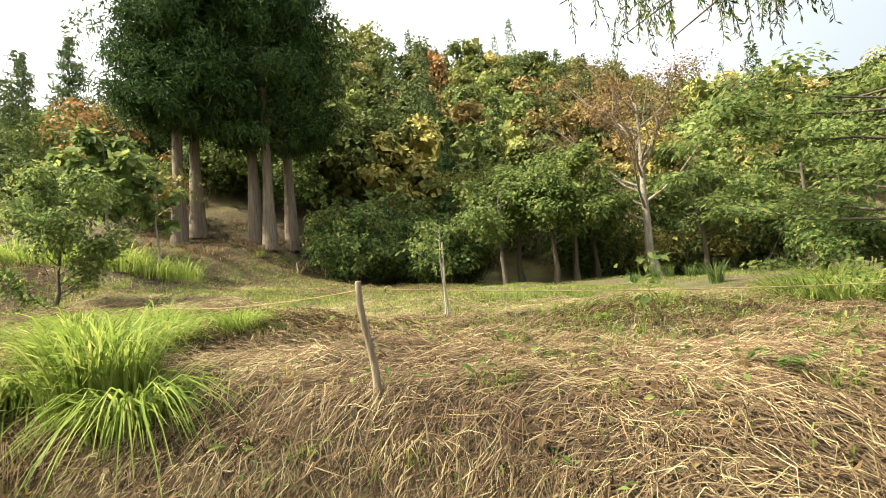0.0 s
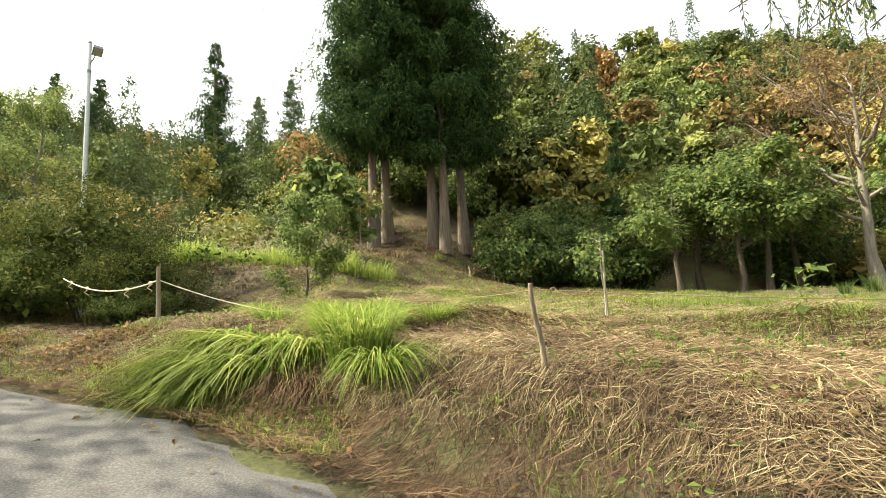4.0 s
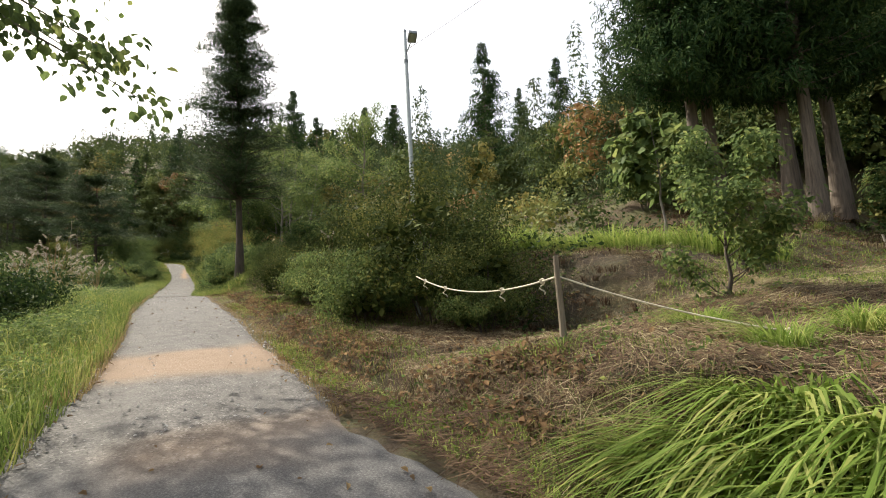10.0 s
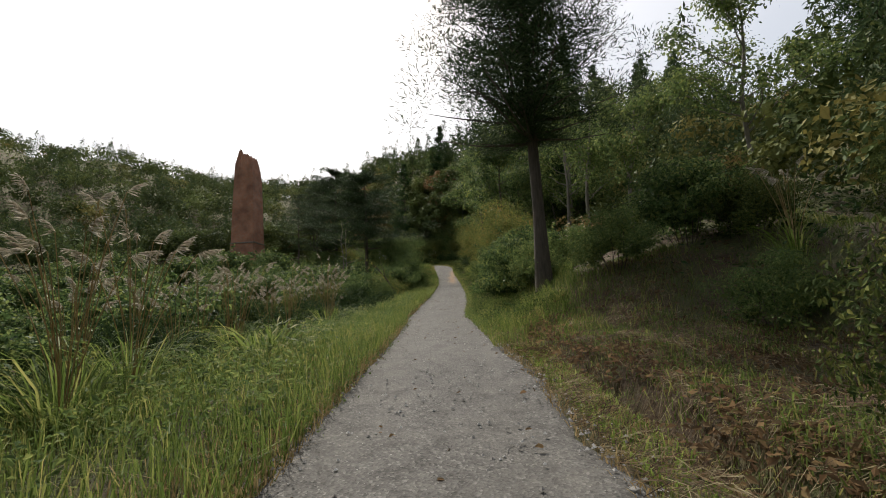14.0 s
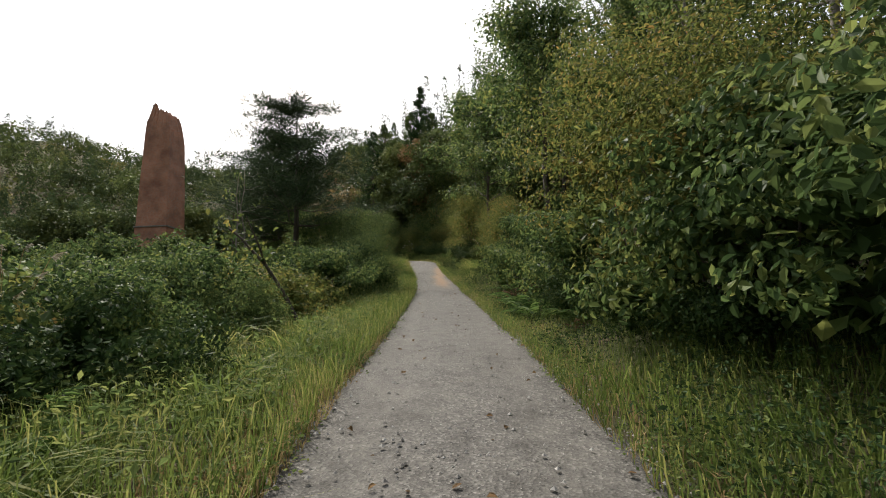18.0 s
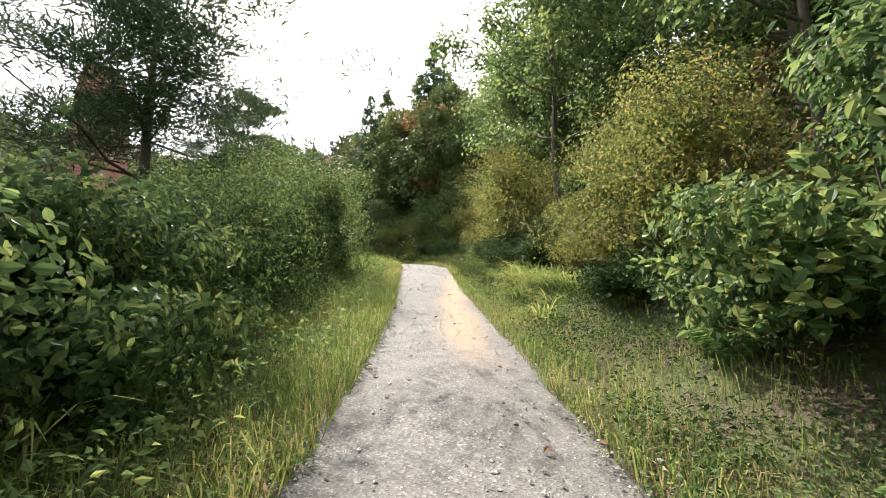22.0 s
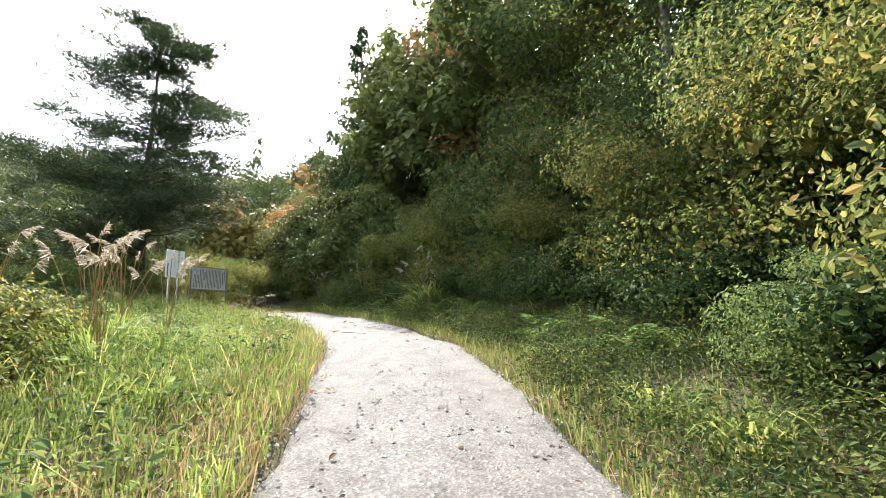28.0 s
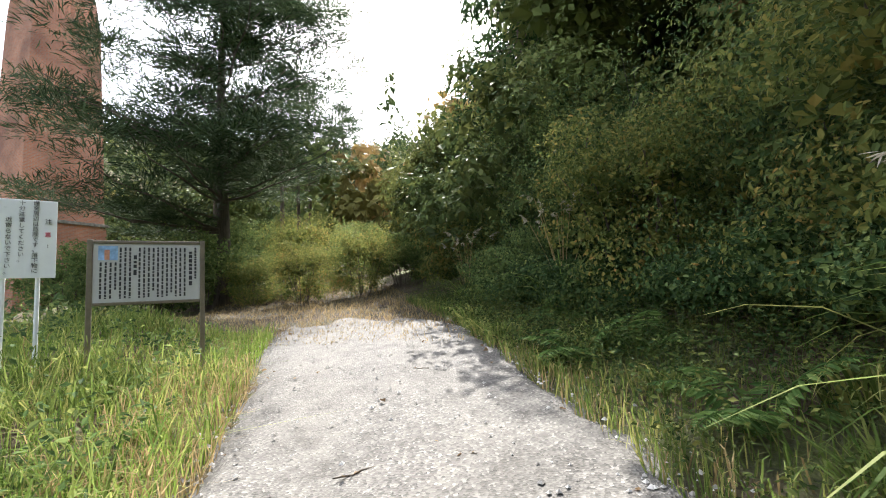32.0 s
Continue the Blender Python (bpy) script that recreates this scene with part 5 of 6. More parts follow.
repeat(by, [here(x, d, None, s) for x, d, s in ((-79.1, 4.5, 0.85), (-82.8, 4.3, 0.75), (-86.6, 4.5, 0.9), (-89.9, 4.3, 0.8), (-76.3, 4.6, 0.95), (-63.6, 4.4, 0.6), (-78.0, 9.0, 1.9), (-85.0, 9.5, 2.1))])
repeat(by, [here(x, d, None, s) for x, d, s in ((-97.6, -1.6, 0.6), (-98.4, 0.8, 0.7), (-97.2, -3.6, 0.5), (-101.0, -1.5, 0.9))])
bn = bush("tall_shrub", rng, here(-66.0, -4.6), 2.0, 4.6, 0.08, 12000, BUSH_MID, "tall light green shrub shading the track", 0.55, 0.2, blade=full_leaves)
repeat(bn, [here(x, d, None, s) for x, d, s in ((-58.6, -3.5, 0.58), (-60.6, -3.7, 0.66), (-62.6, -3.9, 0.8), (-64.4, -4.6, 1.0), (-67.9, -4.1, 1.0), (-69.8, -4.3, 0.92), (-71.4, -4.7, 0.8), (-69, -7.5, 1.05), (-55.6, -5.6, 0.6))])
bl = bush("low_shrub", rng, here(-9.5, -5.0), 1.5, 1.3, 0.06, 8000, BUSH_SHADE_DARK, "low dark shrub among tall grass", 0.55, 0.2, blade=full_leaves)
repeat(bl, [here(x, d, None, s) for x, d, s in ((-12.2, -5.2, 1.1), (-14.8, -5.6, 1.25), (-17.4, -5.4, 1.3), (-19.5, -6.4, 1.2), (-10.5, -8, 1.2), (-14, -9, 1.3), (-30, -7, 1.0), (-34, -5.6, 1.0), (-37, -5.0, 1.0), (-40, -4.6, 1.05), (-43, -4.4, 1.1), (-38, -8, 1.2))])
# low row whose dark leaf colour puts shade at the foot of the bank
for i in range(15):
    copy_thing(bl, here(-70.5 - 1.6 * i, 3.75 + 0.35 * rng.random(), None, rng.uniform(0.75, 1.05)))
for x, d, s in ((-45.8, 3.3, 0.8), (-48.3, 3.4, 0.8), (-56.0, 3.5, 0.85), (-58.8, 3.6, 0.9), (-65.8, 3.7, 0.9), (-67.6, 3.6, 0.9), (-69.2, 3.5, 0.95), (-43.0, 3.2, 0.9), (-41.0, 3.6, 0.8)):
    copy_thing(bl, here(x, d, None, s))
bo = bush("golden_shrub", rng, here(-48.5, -4.4), 1.5, 1.8, 0.11, 4800, BUSH_GOLD, "shrub with yellowing leaves beside the track", 0.55, 0.25)
repeat(bo, [here(x, d, None, s) for x, d, s in ((-50.4, -4.2, 0.9), (-44.3, -6.5, 1.0), (-41.5, -6.4, 0.9), (-36.5, 6.6, 0.9), (-56, 6.2, 1.1), (-63.2, 4.2, 0.7), (-71, -5.2, 0.7), (-76.8, -4.9, 0.75), (-74.8, -4.0, 0.55), (-78.6, -5.6, 0.7), (-97, 4.4, 1.3), (-103, 4.8, 1.5))])
bv = bush("valley_shrub", rng, here(-20, -12), 1.5, 1.5, 0.15, 1700, BUSH_MID, "rounded green shrub on the valley floor", 0.6, 0.03)
for i in range(90):
    copy_thing(bv, here(-8 - 62 * rng.random(), -6.6 - 19 * rng.random() ** 1.3, None, rng.uniform(0.7, 1.5)))
for i in range(70):
    copy_thing(bv, here(-28 - 78 * rng.random(), -17 - 27 * rng.random(), None, rng.uniform(1.1, 2.1)))
for x, d, s in ((-16.2, -5.2, 1.5), (-18.6, -4.9, 1.6), (-20.8, -5.3, 1.7), (-22.6, -6.6, 1.5), (-24.4, -5.6, 0.9), (-27.6, -4.8, 0.85), (-29.0, -6.0, 1.0), (-32.2, -4.4, 0.8), (-35.2, -4.2, 0.8)):
    copy_thing(bl, here(x, d, None, s))
broadleaf("autumn_tree", rng, spot(-114, 2.5), 6.6, 0.13, 11, 2.2, 0.2, 3600, ORANGE_LEAF, DARK_BARK, "orange autumn tree at the end of the valley", 0.3, 0.9)
tl = broadleaf("roadside_tree", rng, here(-57, 9.5), 8.2, 0.12, 14, 2.6, 0.14, 8000, BUSH_LIGHT, GREY_BARK, "slender light green tree beside the track", 0.3, 0.85, 0.7, 0.7)
repeat(tl, [here(x, d, None, s) for x, d, s in ((-50, 8.5, 1.3), (-53.5, 9.5, 1.5), (-60.5, 8.2, 1.6), (-65, 8.8, 1.65), (-45, 9, 1.2), (-70, 8.2, 1.6), (-73, 10, 1.7), (-76, 8.5, 1.6), (-82, 8.5, 1.5), (-87, 9, 1.4), (-40, 10, 1.0), (-34, 13, 1.1))])

bt2 = broadleaf("slope_tree", rng, here(-53.6, 4.6), 11.0, 0.13, 22, 3.2, 0.17, 15000, BUSH_MID, DARK_BARK, "tall broadleaved tree with a leaning trunk on the bank", 0.34, 1.0, 0.55, 0.65)
repeat(bt2, [here(x, d, None, s) for x, d, s in ((-58.5, 7.0, 0.95), (-65.4, 4.4, 1.0), (-69.5, 7.2, 1.0), (-75, 7.5, 1.0))])

# ---- pampas, ferns and grass along the track ----
pg = pampas(rng, here(-24, -3.7), 2.3, 11, "pampas grass with silvery plumes beside the track")
repeat(pg, [here(-25.0 - 0.8 * i, -3.3 - 2.4 * rng.random(), None, 0.66 + 0.35 * rng.random()) for i in range(16)])
repeat(pg, [here(-38.0 - 1.0 * i, -3.6 - 3.4 * rng.random(), None, 0.6 + 0.3 * rng.random()) for i in range(9)])
pr = pampas(rng, here(-69.5, -4.2), 1.9, 10, "pampas grass with drooping pale plumes in the long grass", GRASS_LUSH)
repeat(pr, [here(x, d, None, s) for x, d, s in ((-71.5, -4.8, 0.95), (-74, -4.6, 1.0), (-76.5, -5.4, 0.9), (-67.5, -3.9, 0.8), (-66.2, 3.6, 0.75), (-43, 3.2, 0.8), (-60.5, 3.3, 0.7), (-24, 6.5, 0.9), (-27, 7.4, 1.0), (-38, 6.2, 1.05), (-94, 3.0, 0.9), (-90.5, 3.4, 1.0), (-77.2, -3.6, 0.85), (-78.0, -4.2, 0.95), (-78.8, -3.5, 0.8), (-79.5, -4.4, 0.9), (-76.4, -4.4, 0.9))])
pd = pampas(rng, spot(-85.0, 12.6, 20, 1.0, 0.05, 20), 1.75, 8, "pampas grass with brown drooping plumes against the shrubs")
copy_thing(pd, spot(-85.4, 12.5, 140, 0.8, 0.05, 30))
fn = fern(rng, here(-48.8, 2.1), 0.85, 8, FROND, "bracken fern arching over the verge")
repeat(fn, [here(x, d, None, s) for x, d, s in ((-49.8, 2.2, 1.2), (-45.8, 2.6, 0.8), (-47.4, 2.2, 1.1), (-53.4, 2.6, 0.9), (-66.5, -2.9, 0.8), (-68, -3.1, 0.9), (-64.6, -3.0, 0.8), (-67.6, 2.6, 0.7), (-70.4, 2.5, 0.8), (-72.6, 2.6, 0.7), (-34.5, 2.7, 0.7), (-79, 2.8, 0.8), (-83, 3.0, 0.7), (-88, 2.9, 0.8), (-56, 2.8, 0.8), (-41, -3.2, 0.8))])
fb = fern(rng, here(-51.6, 2.5), 0.55, 9, FROND_BROWN, "withered rust brown bracken beside the track")
repeat(fb, [here(x, d, None, s) for x, d, s in ((-51.0, 2.3, 1.1), (-51.9, 2.2, 1.0), (-50.4, 2.5, 1.1), (-52.6, 2.5, 1.0), (-51.3, 2.8, 1.2), (-52.2, 2.9, 1.1), (-45.3, 2.5, 0.7), (-63.4, 3.6, 0.9))])
ta = tussock("arching_grass_clump", rng, here(-38.2, 2.6), 150, 0.95, 0.013, GRASS, "arching grass clump on the verge", 0.25, 1.0, 1.0)
repeat(ta, [here(x, d, None, s) for x, d, s in ((-37.3, 2.9, 1.1), (-36.6, 2.5, 0.8), (-55.2, -2.8, 1.1), (-56.6, -2.9, 1.0), (-62.2, 2.9, 1.2), (-63.2, 2.8, 1.2), (-64.2, 3.0, 1.2), (-65.3, 2.8, 1.0), (-40.3, -2.6, 0.8), (-43.6, -2.7, 0.8), (-33.2, -3.2, 0.9), (-28, -3.2, 0.8), (-16.5, -4.0, 0.9), (-13.4, -3.8, 0.9), (-18.2, -4.1, 0.9), (-30.5, 3.2, 0.8), (-88.5, 2.6, 0.8), (-90, -4.2, 0.7))])
repeat(ta, [spot(-85.0, 12.55, 40, 1.75, 0.0, 12), spot(-84.7, 12.7, 160, 1.6, 0.0, 10), spot(-85.3, 12.6, 280, 1.6, 0.0, 14)])
repeat(ta, [here(-37.5 - 1.15 * i, -2.3 - 0.8 * rng.random(), None, rng.uniform(0.6, 1.05)) for i in range(17)])
repeat(ta, [here(-59.5 - 0.45 * i, 1.9 + 1.7 * rng.random(), None, rng.uniform(0.7, 1.25)) for i in range(18)])
repeat(ta, [here(-70.0 - 0.85 * i, 1.9 + 1.2 * rng.random(), None, rng.uniform(0.6, 1.05)) for i in range(26)])
repeat(fn, [here(-69.0 - 1.9 * i, 2.3 + 0.8 * rng.random(), None, rng.uniform(0.6, 0.95)) for i in range(12)])
repeat(ta, [here(-66.0 - 0.9 * i, 2.3 + 0.5 * rng.random(), None, rng.uniform(0.45, 0.75)) for i in range(9)])

repeat(ta, [here(-24.0 - 1.05 * i, -2.9 - 2.2 * rng.random(), None, rng.uniform(0.9, 1.6)) for i in range(24)])
sward("left_verge_grass", rng, along(rng, 42000, -52, -3.5, -1.2, -4.6, 1.3), 0.62, 0.0048, GRASS, "tall green grass on the verge of the track", 0.7, 0.5)
sward("lush_verge_grass", rng, along(rng, 9000, -20, -4, -1.4, -4.2, 1.2), 0.38, 0.008, GRASS_LUSH, "lush bright grass on the verge", 0.7, 0.5, 0.9)
sward("dry_verge_grass", rng, along(rng, 12000, -66, -12, -1.2, -2.3, 1.6), 0.3, 0.005, GRASS_DRY, "brown seeding grass along the gravel", 0.6, 0.5, 0.8)
sward("right_verge_grass", rng, along(rng, 34000, -96, -27, 1.15, 3.4, 1.3), 0.38, 0.0046, GRASS, "green grass beside the track", 0.7, 0.5)
sward("ditch_grass", rng, along(rng, 15000, -27, -2, 1.4, 2.1, 1.2), 0.15, 0.006, GRASS_LUSH, "short green grass along the ditch", 0.6, 0.6, 0.5)
sward("ditch_bank_grass", rng, along(rng, 14000, -31, -5, 1.9, 3.4, 1.1), 0.2, 0.006, GRASS, "rough grass hanging over the edge of the ditch", 0.9, 0.7)
weeds("ditch_litter", rng, along(rng, 2600, -31, -6, 1.8, 2.9), 0.075, 7, 0.1, BROWN_LEAF, "dead leaves caught in the ditch", 0.6)
sward("upper_ditch_grass", rng, along(rng, 13000, -31, -12, 2.6, 6.5, 1.0), 0.26, 0.007, GRASS, "rough grass on the bank above the ditch", 0.9, 0.8, 0.9)
sward("far_verge_grass", rng, along(rng, 18000, -68, -50, -1.15, -3.6, 1.3), 0.45, 0.005, GRASS, "green grass under the shrubs", 0.7, 0.5)
sward("right_dry_grass", rng, along(rng, 9000, -92, -36, 1.15, 2.1, 1.3), 0.3, 0.005, GRASS_DRY, "straw coloured grass at the foot of the bank", 0.7, 0.6, 0.6)
sward("clearing_grass", rng, along(rng, 24000, -91, -66, -1.3, -6.5, 1.2), 0.42, 0.006, GRASS_LUSH, "tall sunlit grass round the notice boards", 0.75, 0.6)
sward("clearing_rough_grass", rng, along(rng, 15000, -90, -66, -1.5, -6.0, 1.0), 0.75, 0.006, GRASS, "uneven taller grass round the notice boards", 0.9, 0.9, 1.1)
sward("clearing_straw", rng, along(rng, 2200, -90, -66, -1.5, -6.0, 1.0), 0.6, 0.005, GRASS_DRY, "dead straw mixed into the tall grass", 0.8, 0.9, 0.7)
weeds("clearing_weeds", rng, along(rng, 1500, -89, -66, -1.8, -5.0), 0.075, 11, 0.55, BUSH_MID, "leafy weeds mixed into the tall grass", 0.5)
sward("clearing_dry_grass", rng, along(rng, 5500, -88, -64, -1.25, -2.4, 1.3), 0.42, 0.005, GRASS_DRY, "straw coloured grass at the edge of the gravel", 0.7, 0.6)
sward("brown_turf", rng, along(rng, 12000, -104, -89.5, -4.5, 3.0), 0.16, 0.006, GRASS_DRY, "short brown turf beyond the gravel", 0.6, 0.8)
sward("lawn_grass", rng, np.concatenate([along(rng, 76000, -8, 14, 7, 24), along(rng, 34000, -7, 12, 4.5, 12)]), 0.15, 0.008, GRASS_LUSH, "short patchy lawn grass", 0.7, 0.7, 0.7)
sward("bank_grass", rng, along(rng, 17000, -9, 9, 1.5, 6.5), 0.2, 0.006, GRASS, "thin green grass on the bank", 0.7, 0.7, 2.3)
sward("upper_bank_grass", rng, along(rng, 15000, -31, -15, 4.2, 10.5), 0.3, 0.007, GRASS, "rough green grass on the upper bank", 0.7, 0.7, 0.8)
sward("rusty_verge_grass", rng, along(rng, 13000, -46, -10, -1.15, -2.0, 1.4), 0.24, 0.005, GRASS_DRY, "orange brown dry grass along the gravel", 0.6, 0.6)
sward("ditch_dry_grass", rng, along(rng, 9000, -30, -8, 1.2, 2.2), 0.14, 0.005, GRASS_DRY, "short brown grass beside the gravel", 0.6, 0.8)
sward("tall_bank_grass", rng, along(rng, 8000, -42, -29, 1.5, 4.2), 0.6, 0.006, GRASS, "tall green grass at the foot of the conifer", 0.8, 0.6)
weeds("bank_litter", rng, along(rng, 2600, -31, -9, 2.0, 7.5), 0.09, 6, 0.05, BROWN_LEAF, "dark leaf litter on the bank by the ditch", 0.5)
sward("bank_stubble", rng, along(rng, 9000, -30, -9, 2.2, 7.0), 0.13, 0.005, GRASS_DRY, "short brown stubble on the bank by the ditch", 0.7, 0.9, 1.2)
weeds("bank_herbs", rng, np.concatenate([along(rng, 420, -9, 9, 1.5, 6.0), along(rng, 800, -14, -3, 5, 24)]), 0.06, 10, 0.18, BUSH_LIGHT, "small green herbs among the hay", 0.55)
weeds("fallen_leaves", rng, np.concatenate([along(rng, 1500, -12, 9, 1.4, 7.0), along(rng, 3000, -16, 1, 13, 26)]), 0.08, 6, 0.05, BROWN_LEAF, "brown dead leaves on the ground", 0.6)
weeds("verge_weeds", rng, along(rng, 2600, -18, -3.5, -1.7, -4.4, 1.0), 0.058, 22, 0.5, BUSH_LIGHT, "low leafy weeds along the track", 0.55)
weeds("creeping_weeds", rng, np.concatenate([along(rng, 2600, -68, -20, -1.2, -1.9, 1.4), along(rng, 3000, -74, -30, 1.2, 1.9, 1.3)]), 0.036, 16, 0.2, BUSH_LIGHT, "low creeping weeds that spill onto the gravel", 0.6)
weeds("roadside_weeds", rng, along(rng, 3400, -68, -22, -1.6, -4.2), 0.07, 15, 0.5, BUSH_LIGHT, "low leafy weeds under the grass", 0.45)
# the dark leaf colour also stands in for shade under the bank
weeds("bank_weeds", rng, along(rng, 3600, -95, -30, 1.4, 3.1), 0.046, 22, 0.5, BUSH_SHADE_DARK, "leafy weeds at the foot of the bank", 0.5)
weeds("shaded_weeds", rng, along(rng, 3600, -96, -68, 1.3, 3.6, 1.1), 0.042, 28, 0.62, BUSH_OLIVE, "leafy weeds under the shrubs", 0.5)
weeds("valley_scrub", rng, along(rng, 6500, -110, 4, -5.5, -44, 1.3), 0.17, 14, 0.9, BUSH_MID, "rough scrub over the valley floor", 0.6)
weeds("bank_scrub", rng, along(rng, 2200, -110, -10, 5.5, 16), 0.14, 14, 1.1, BUSH_SHADE_DARK, "undergrowth on the wooded slope", 0.6)


def strewn(name, rng, places, length, width, material, label):
    """Loose stalks that lie on the ground."""
    n = len(places)
    a = 2.2 * wave(places[:, 0], places[:, 1], 0.8) + rng.normal(0, 0.75, n)
    d = np.stack([np.cos(a), np.sin(a), 0 * a], 1) * (length * rng.uniform(0.3, 1.2, n) / 2)[:, None]
    s = np.stack([-np.sin(a), np.cos(a), 0.6 + 0 * a], 1) * width
    p, q = places - d, places + d
    m = (p + q) / 2 + np.stack([-np.sin(a), np.cos(a), 0 * a], 1) * (length * rng.normal(0, 0.16, n))[:, None]
    lift = 0.05 * np.maximum(wave(places[:, 0], places[:, 1], 3.1, 1.0) + wave(places[:, 0], places[:, 1], 6.3, 2.0), 0)
    for r, top in ((p, 0.04), (m, 0.09), (q, 0.06)):
        r[:, 2] = land(r[:, 0], r[:, 1]) + rng.uniform(0.005, top, n) + lift
    v = np.stack([p - s * 0.7, p + s * 0.7, m + s, m - s, q + s * 0.3, q - s * 0.3], 1).reshape(-1, 3)
    k = np.arange(n)[:, None] * 6
    return tagged(new(name, mesh_np(name, v, np.concatenate([k + [[0, 1, 2, 3]], k + [[3, 2, 4, 5]]]), material)), label, "cut grass", kind="stuff")


strewn("cut_hay", rng, np.concatenate([along(rng, 44000, -9, 9, 2.2, 9.5, 1.4), along(rng, 10000, -19, -7, 2.0, 5.6), along(rng, 2500, -14, 9, 9, 22), along(rng, 9000, -32, -19, 1.35, 5.2), along(rng, 14000, -14, -3, 4, 16)]), 0.36, 0.0026, HAY, "pale cut hay lying over the bank")
strewn("dead_stalks", rng, np.concatenate([along(rng, 34000, -9, 9, 1.3, 6.5, 1.3), along(rng, 18000, -31, -6, 1.35, 6.0), along(rng, 14000, -15, 0, 13, 25)]), 0.36, 0.003, STALK, "brown dead stalks on the bank")

tc = tussock("coarse_grass_clump", rng, here(-79.5, -3.2), 170, 0.75, 0.008, GRASS_LUSH, "coarse arching grass clump in the clearing", 0.22, 1.1, 1.0)
repeat(tc, [here(-67.5 - 0.33 * i, -2.0 - 3.4 * rng.random(), None, rng.uniform(0.6, 1.05)) for i in range(64)])
te = tussock("straw_grass_clump", rng, here(-78.2, -2.0), 150, 0.55, 0.006, GRASS_DRY, "straw coloured grass clump at the gravel edge", 0.2, 1.2, 1.1)
repeat(te, [here(-66.5 - 0.8 * i, -1.75 - 0.7 * rng.random(), None, rng.uniform(0.6, 1.0)) for i in range(26)])

# ---- brick chimney ----
def chimney(rng, m):
    """A square shaft, nearly straight; its top has fallen away on one side."""
    t = thing("brick_chimney", m, "tall square red brick chimney with a broken top", "chimney")
    n = 18
    # height, half width across, near and far limits of the other way
    prof = [(-0.6, 2.2, -2.2, 2.2), (4.6, 2.02, -2.02, 2.02), (4.6, 1.96, -1.96, 1.96), (10, 1.84, -1.84, 1.84), (16.2, 1.66, -1.66, 1.66), (17.4, 1.6, -1.64, 1.5), (18.6, 1.5, -1.6, 1.3), (19.5, 1.35, -1.3, 1.12), (20.3, 1.2, -1.02, 0.95)]
    v, uv = [], []
    for i, (z, w, ya, yb) in enumerate(prof):
        for side in range(4):
            for j in range(n):
                a = -1 + 2 * j / n
                x, y = ((a, -1), (1, a), (-a, 1), (-1, -a))[side]
                px, py, zz = x * w, (ya + yb) / 2 + y * (yb - ya) / 2, z
                if i >= 5:
                    px, py = px + round(rng.normal(0, 0.05), 1), py + round(rng.normal(0, 0.05), 1)
                    zz += 0.12 * round(rng.normal(0, 0.7))
                if i == len(prof) - 1:
                    zz += 1.0 * math.exp(-((y + 0.75) ** 2 / 0.12)) - 0.3 * (y > 0.4)
                v.append((px, py, zz))
                uv.append((side * 4.6 + a * w, zz))
    k = 4 * n
    q = np.array([(i * k + j, i * k + (j + 1) % k, (i + 1) * k + (j + 1) % k, (i + 1) * k + j) for i in range(len(prof) - 1) for j in range(k)])
    me = mesh_np("shaft", np.array(v), q, BRICK)
    lay = me.uv_layers.new(name="courses")
    uv = np.array(uv)[q.ravel()].reshape(-1, 4, 2)
    lay.data.foreach_set("uv", uv.astype(np.float32).ravel())
    part("shaft", me, parent=t)
    for sgn, axis in ((1, 0), (-1, 0), (1, 1), (-1, 1)):
        b = part("ledge", box(4.3 if axis else 0.14, 0.14 if axis else 4.0, 0.18, 0.02), CONCRETE, t, "weathered string course")
        b.matrix_basis = Matrix.Translation((0 if axis else sgn * 2.07, sgn * 2.07 if axis else 0, 4.55))
    for i in range(7):
        b = part("grating_bar", mesh_np("grating_bar", *tube([(-0.9 + 0.3 * i, 2.3, 0), (-0.9 + 0.3 * i, 2.3, 2.1)], 0.02, 6), IRON), parent=t)
    b = part("flue_door", box(1.5, 0.1, 1.7, 0.02), IRON, t, "rusty iron door at the base")
    b.matrix_basis = Matrix.Translation((0, 2.15, 0.9))
    return t


chimney(rng, Matrix.Translation((-102.7, -17.5, float(land(-102.7, -17.5)) - 0.2)) @ Matrix.Rotation(radians(-14), 4, "Z"))

# ---- notice boards ----
def lettering(words, size, x, z, parent, ink, vertical=True, pitch=1.15):
    """Letters as flat meshes, one for each character, in a column."""
    for i, ch in enumerate(words):
        c = bpy.data.curves.new("letter", "FONT")
        c.body, c.size, c.align_x, c.align_y, c.extrude = ch, size, "CENTER", "CENTER", 0.001
        ob = new("letter", c)
        dg = bpy.context.evaluated_depsgraph_get()
        me = bpy.data.meshes.new_from_object(ob.evaluated_get(dg))
        bpy.data.objects.remove(ob)
        bpy.data.curves.remove(c)
        if not len(me.vertices):
            continue
        me.materials.clear()
        me.materials.append(ink)
        o = part("character", me, parent=parent)
        o.matrix_basis = Matrix.Translation((x, -0.014, z - i * size * pitch)) @ Matrix.Rotation(radians(90), 4, "X")


def bars(rng, parent, x, z0, z1, w, ink, gap=0.3, seg=0.05):
    """A column of writing too small to read, as short bars."""
    z = z0
    while z - seg * 0.4 > z1:
        ln = min(seg * rng.uniform(0.6, 1.6), z - z1)
        b = part("text_bar", box(w, 0.003, ln * (1 - gap)), ink, parent)
        b.matrix_basis = Matrix.Translation((x, -0.0125, z - ln / 2))
        z -= ln


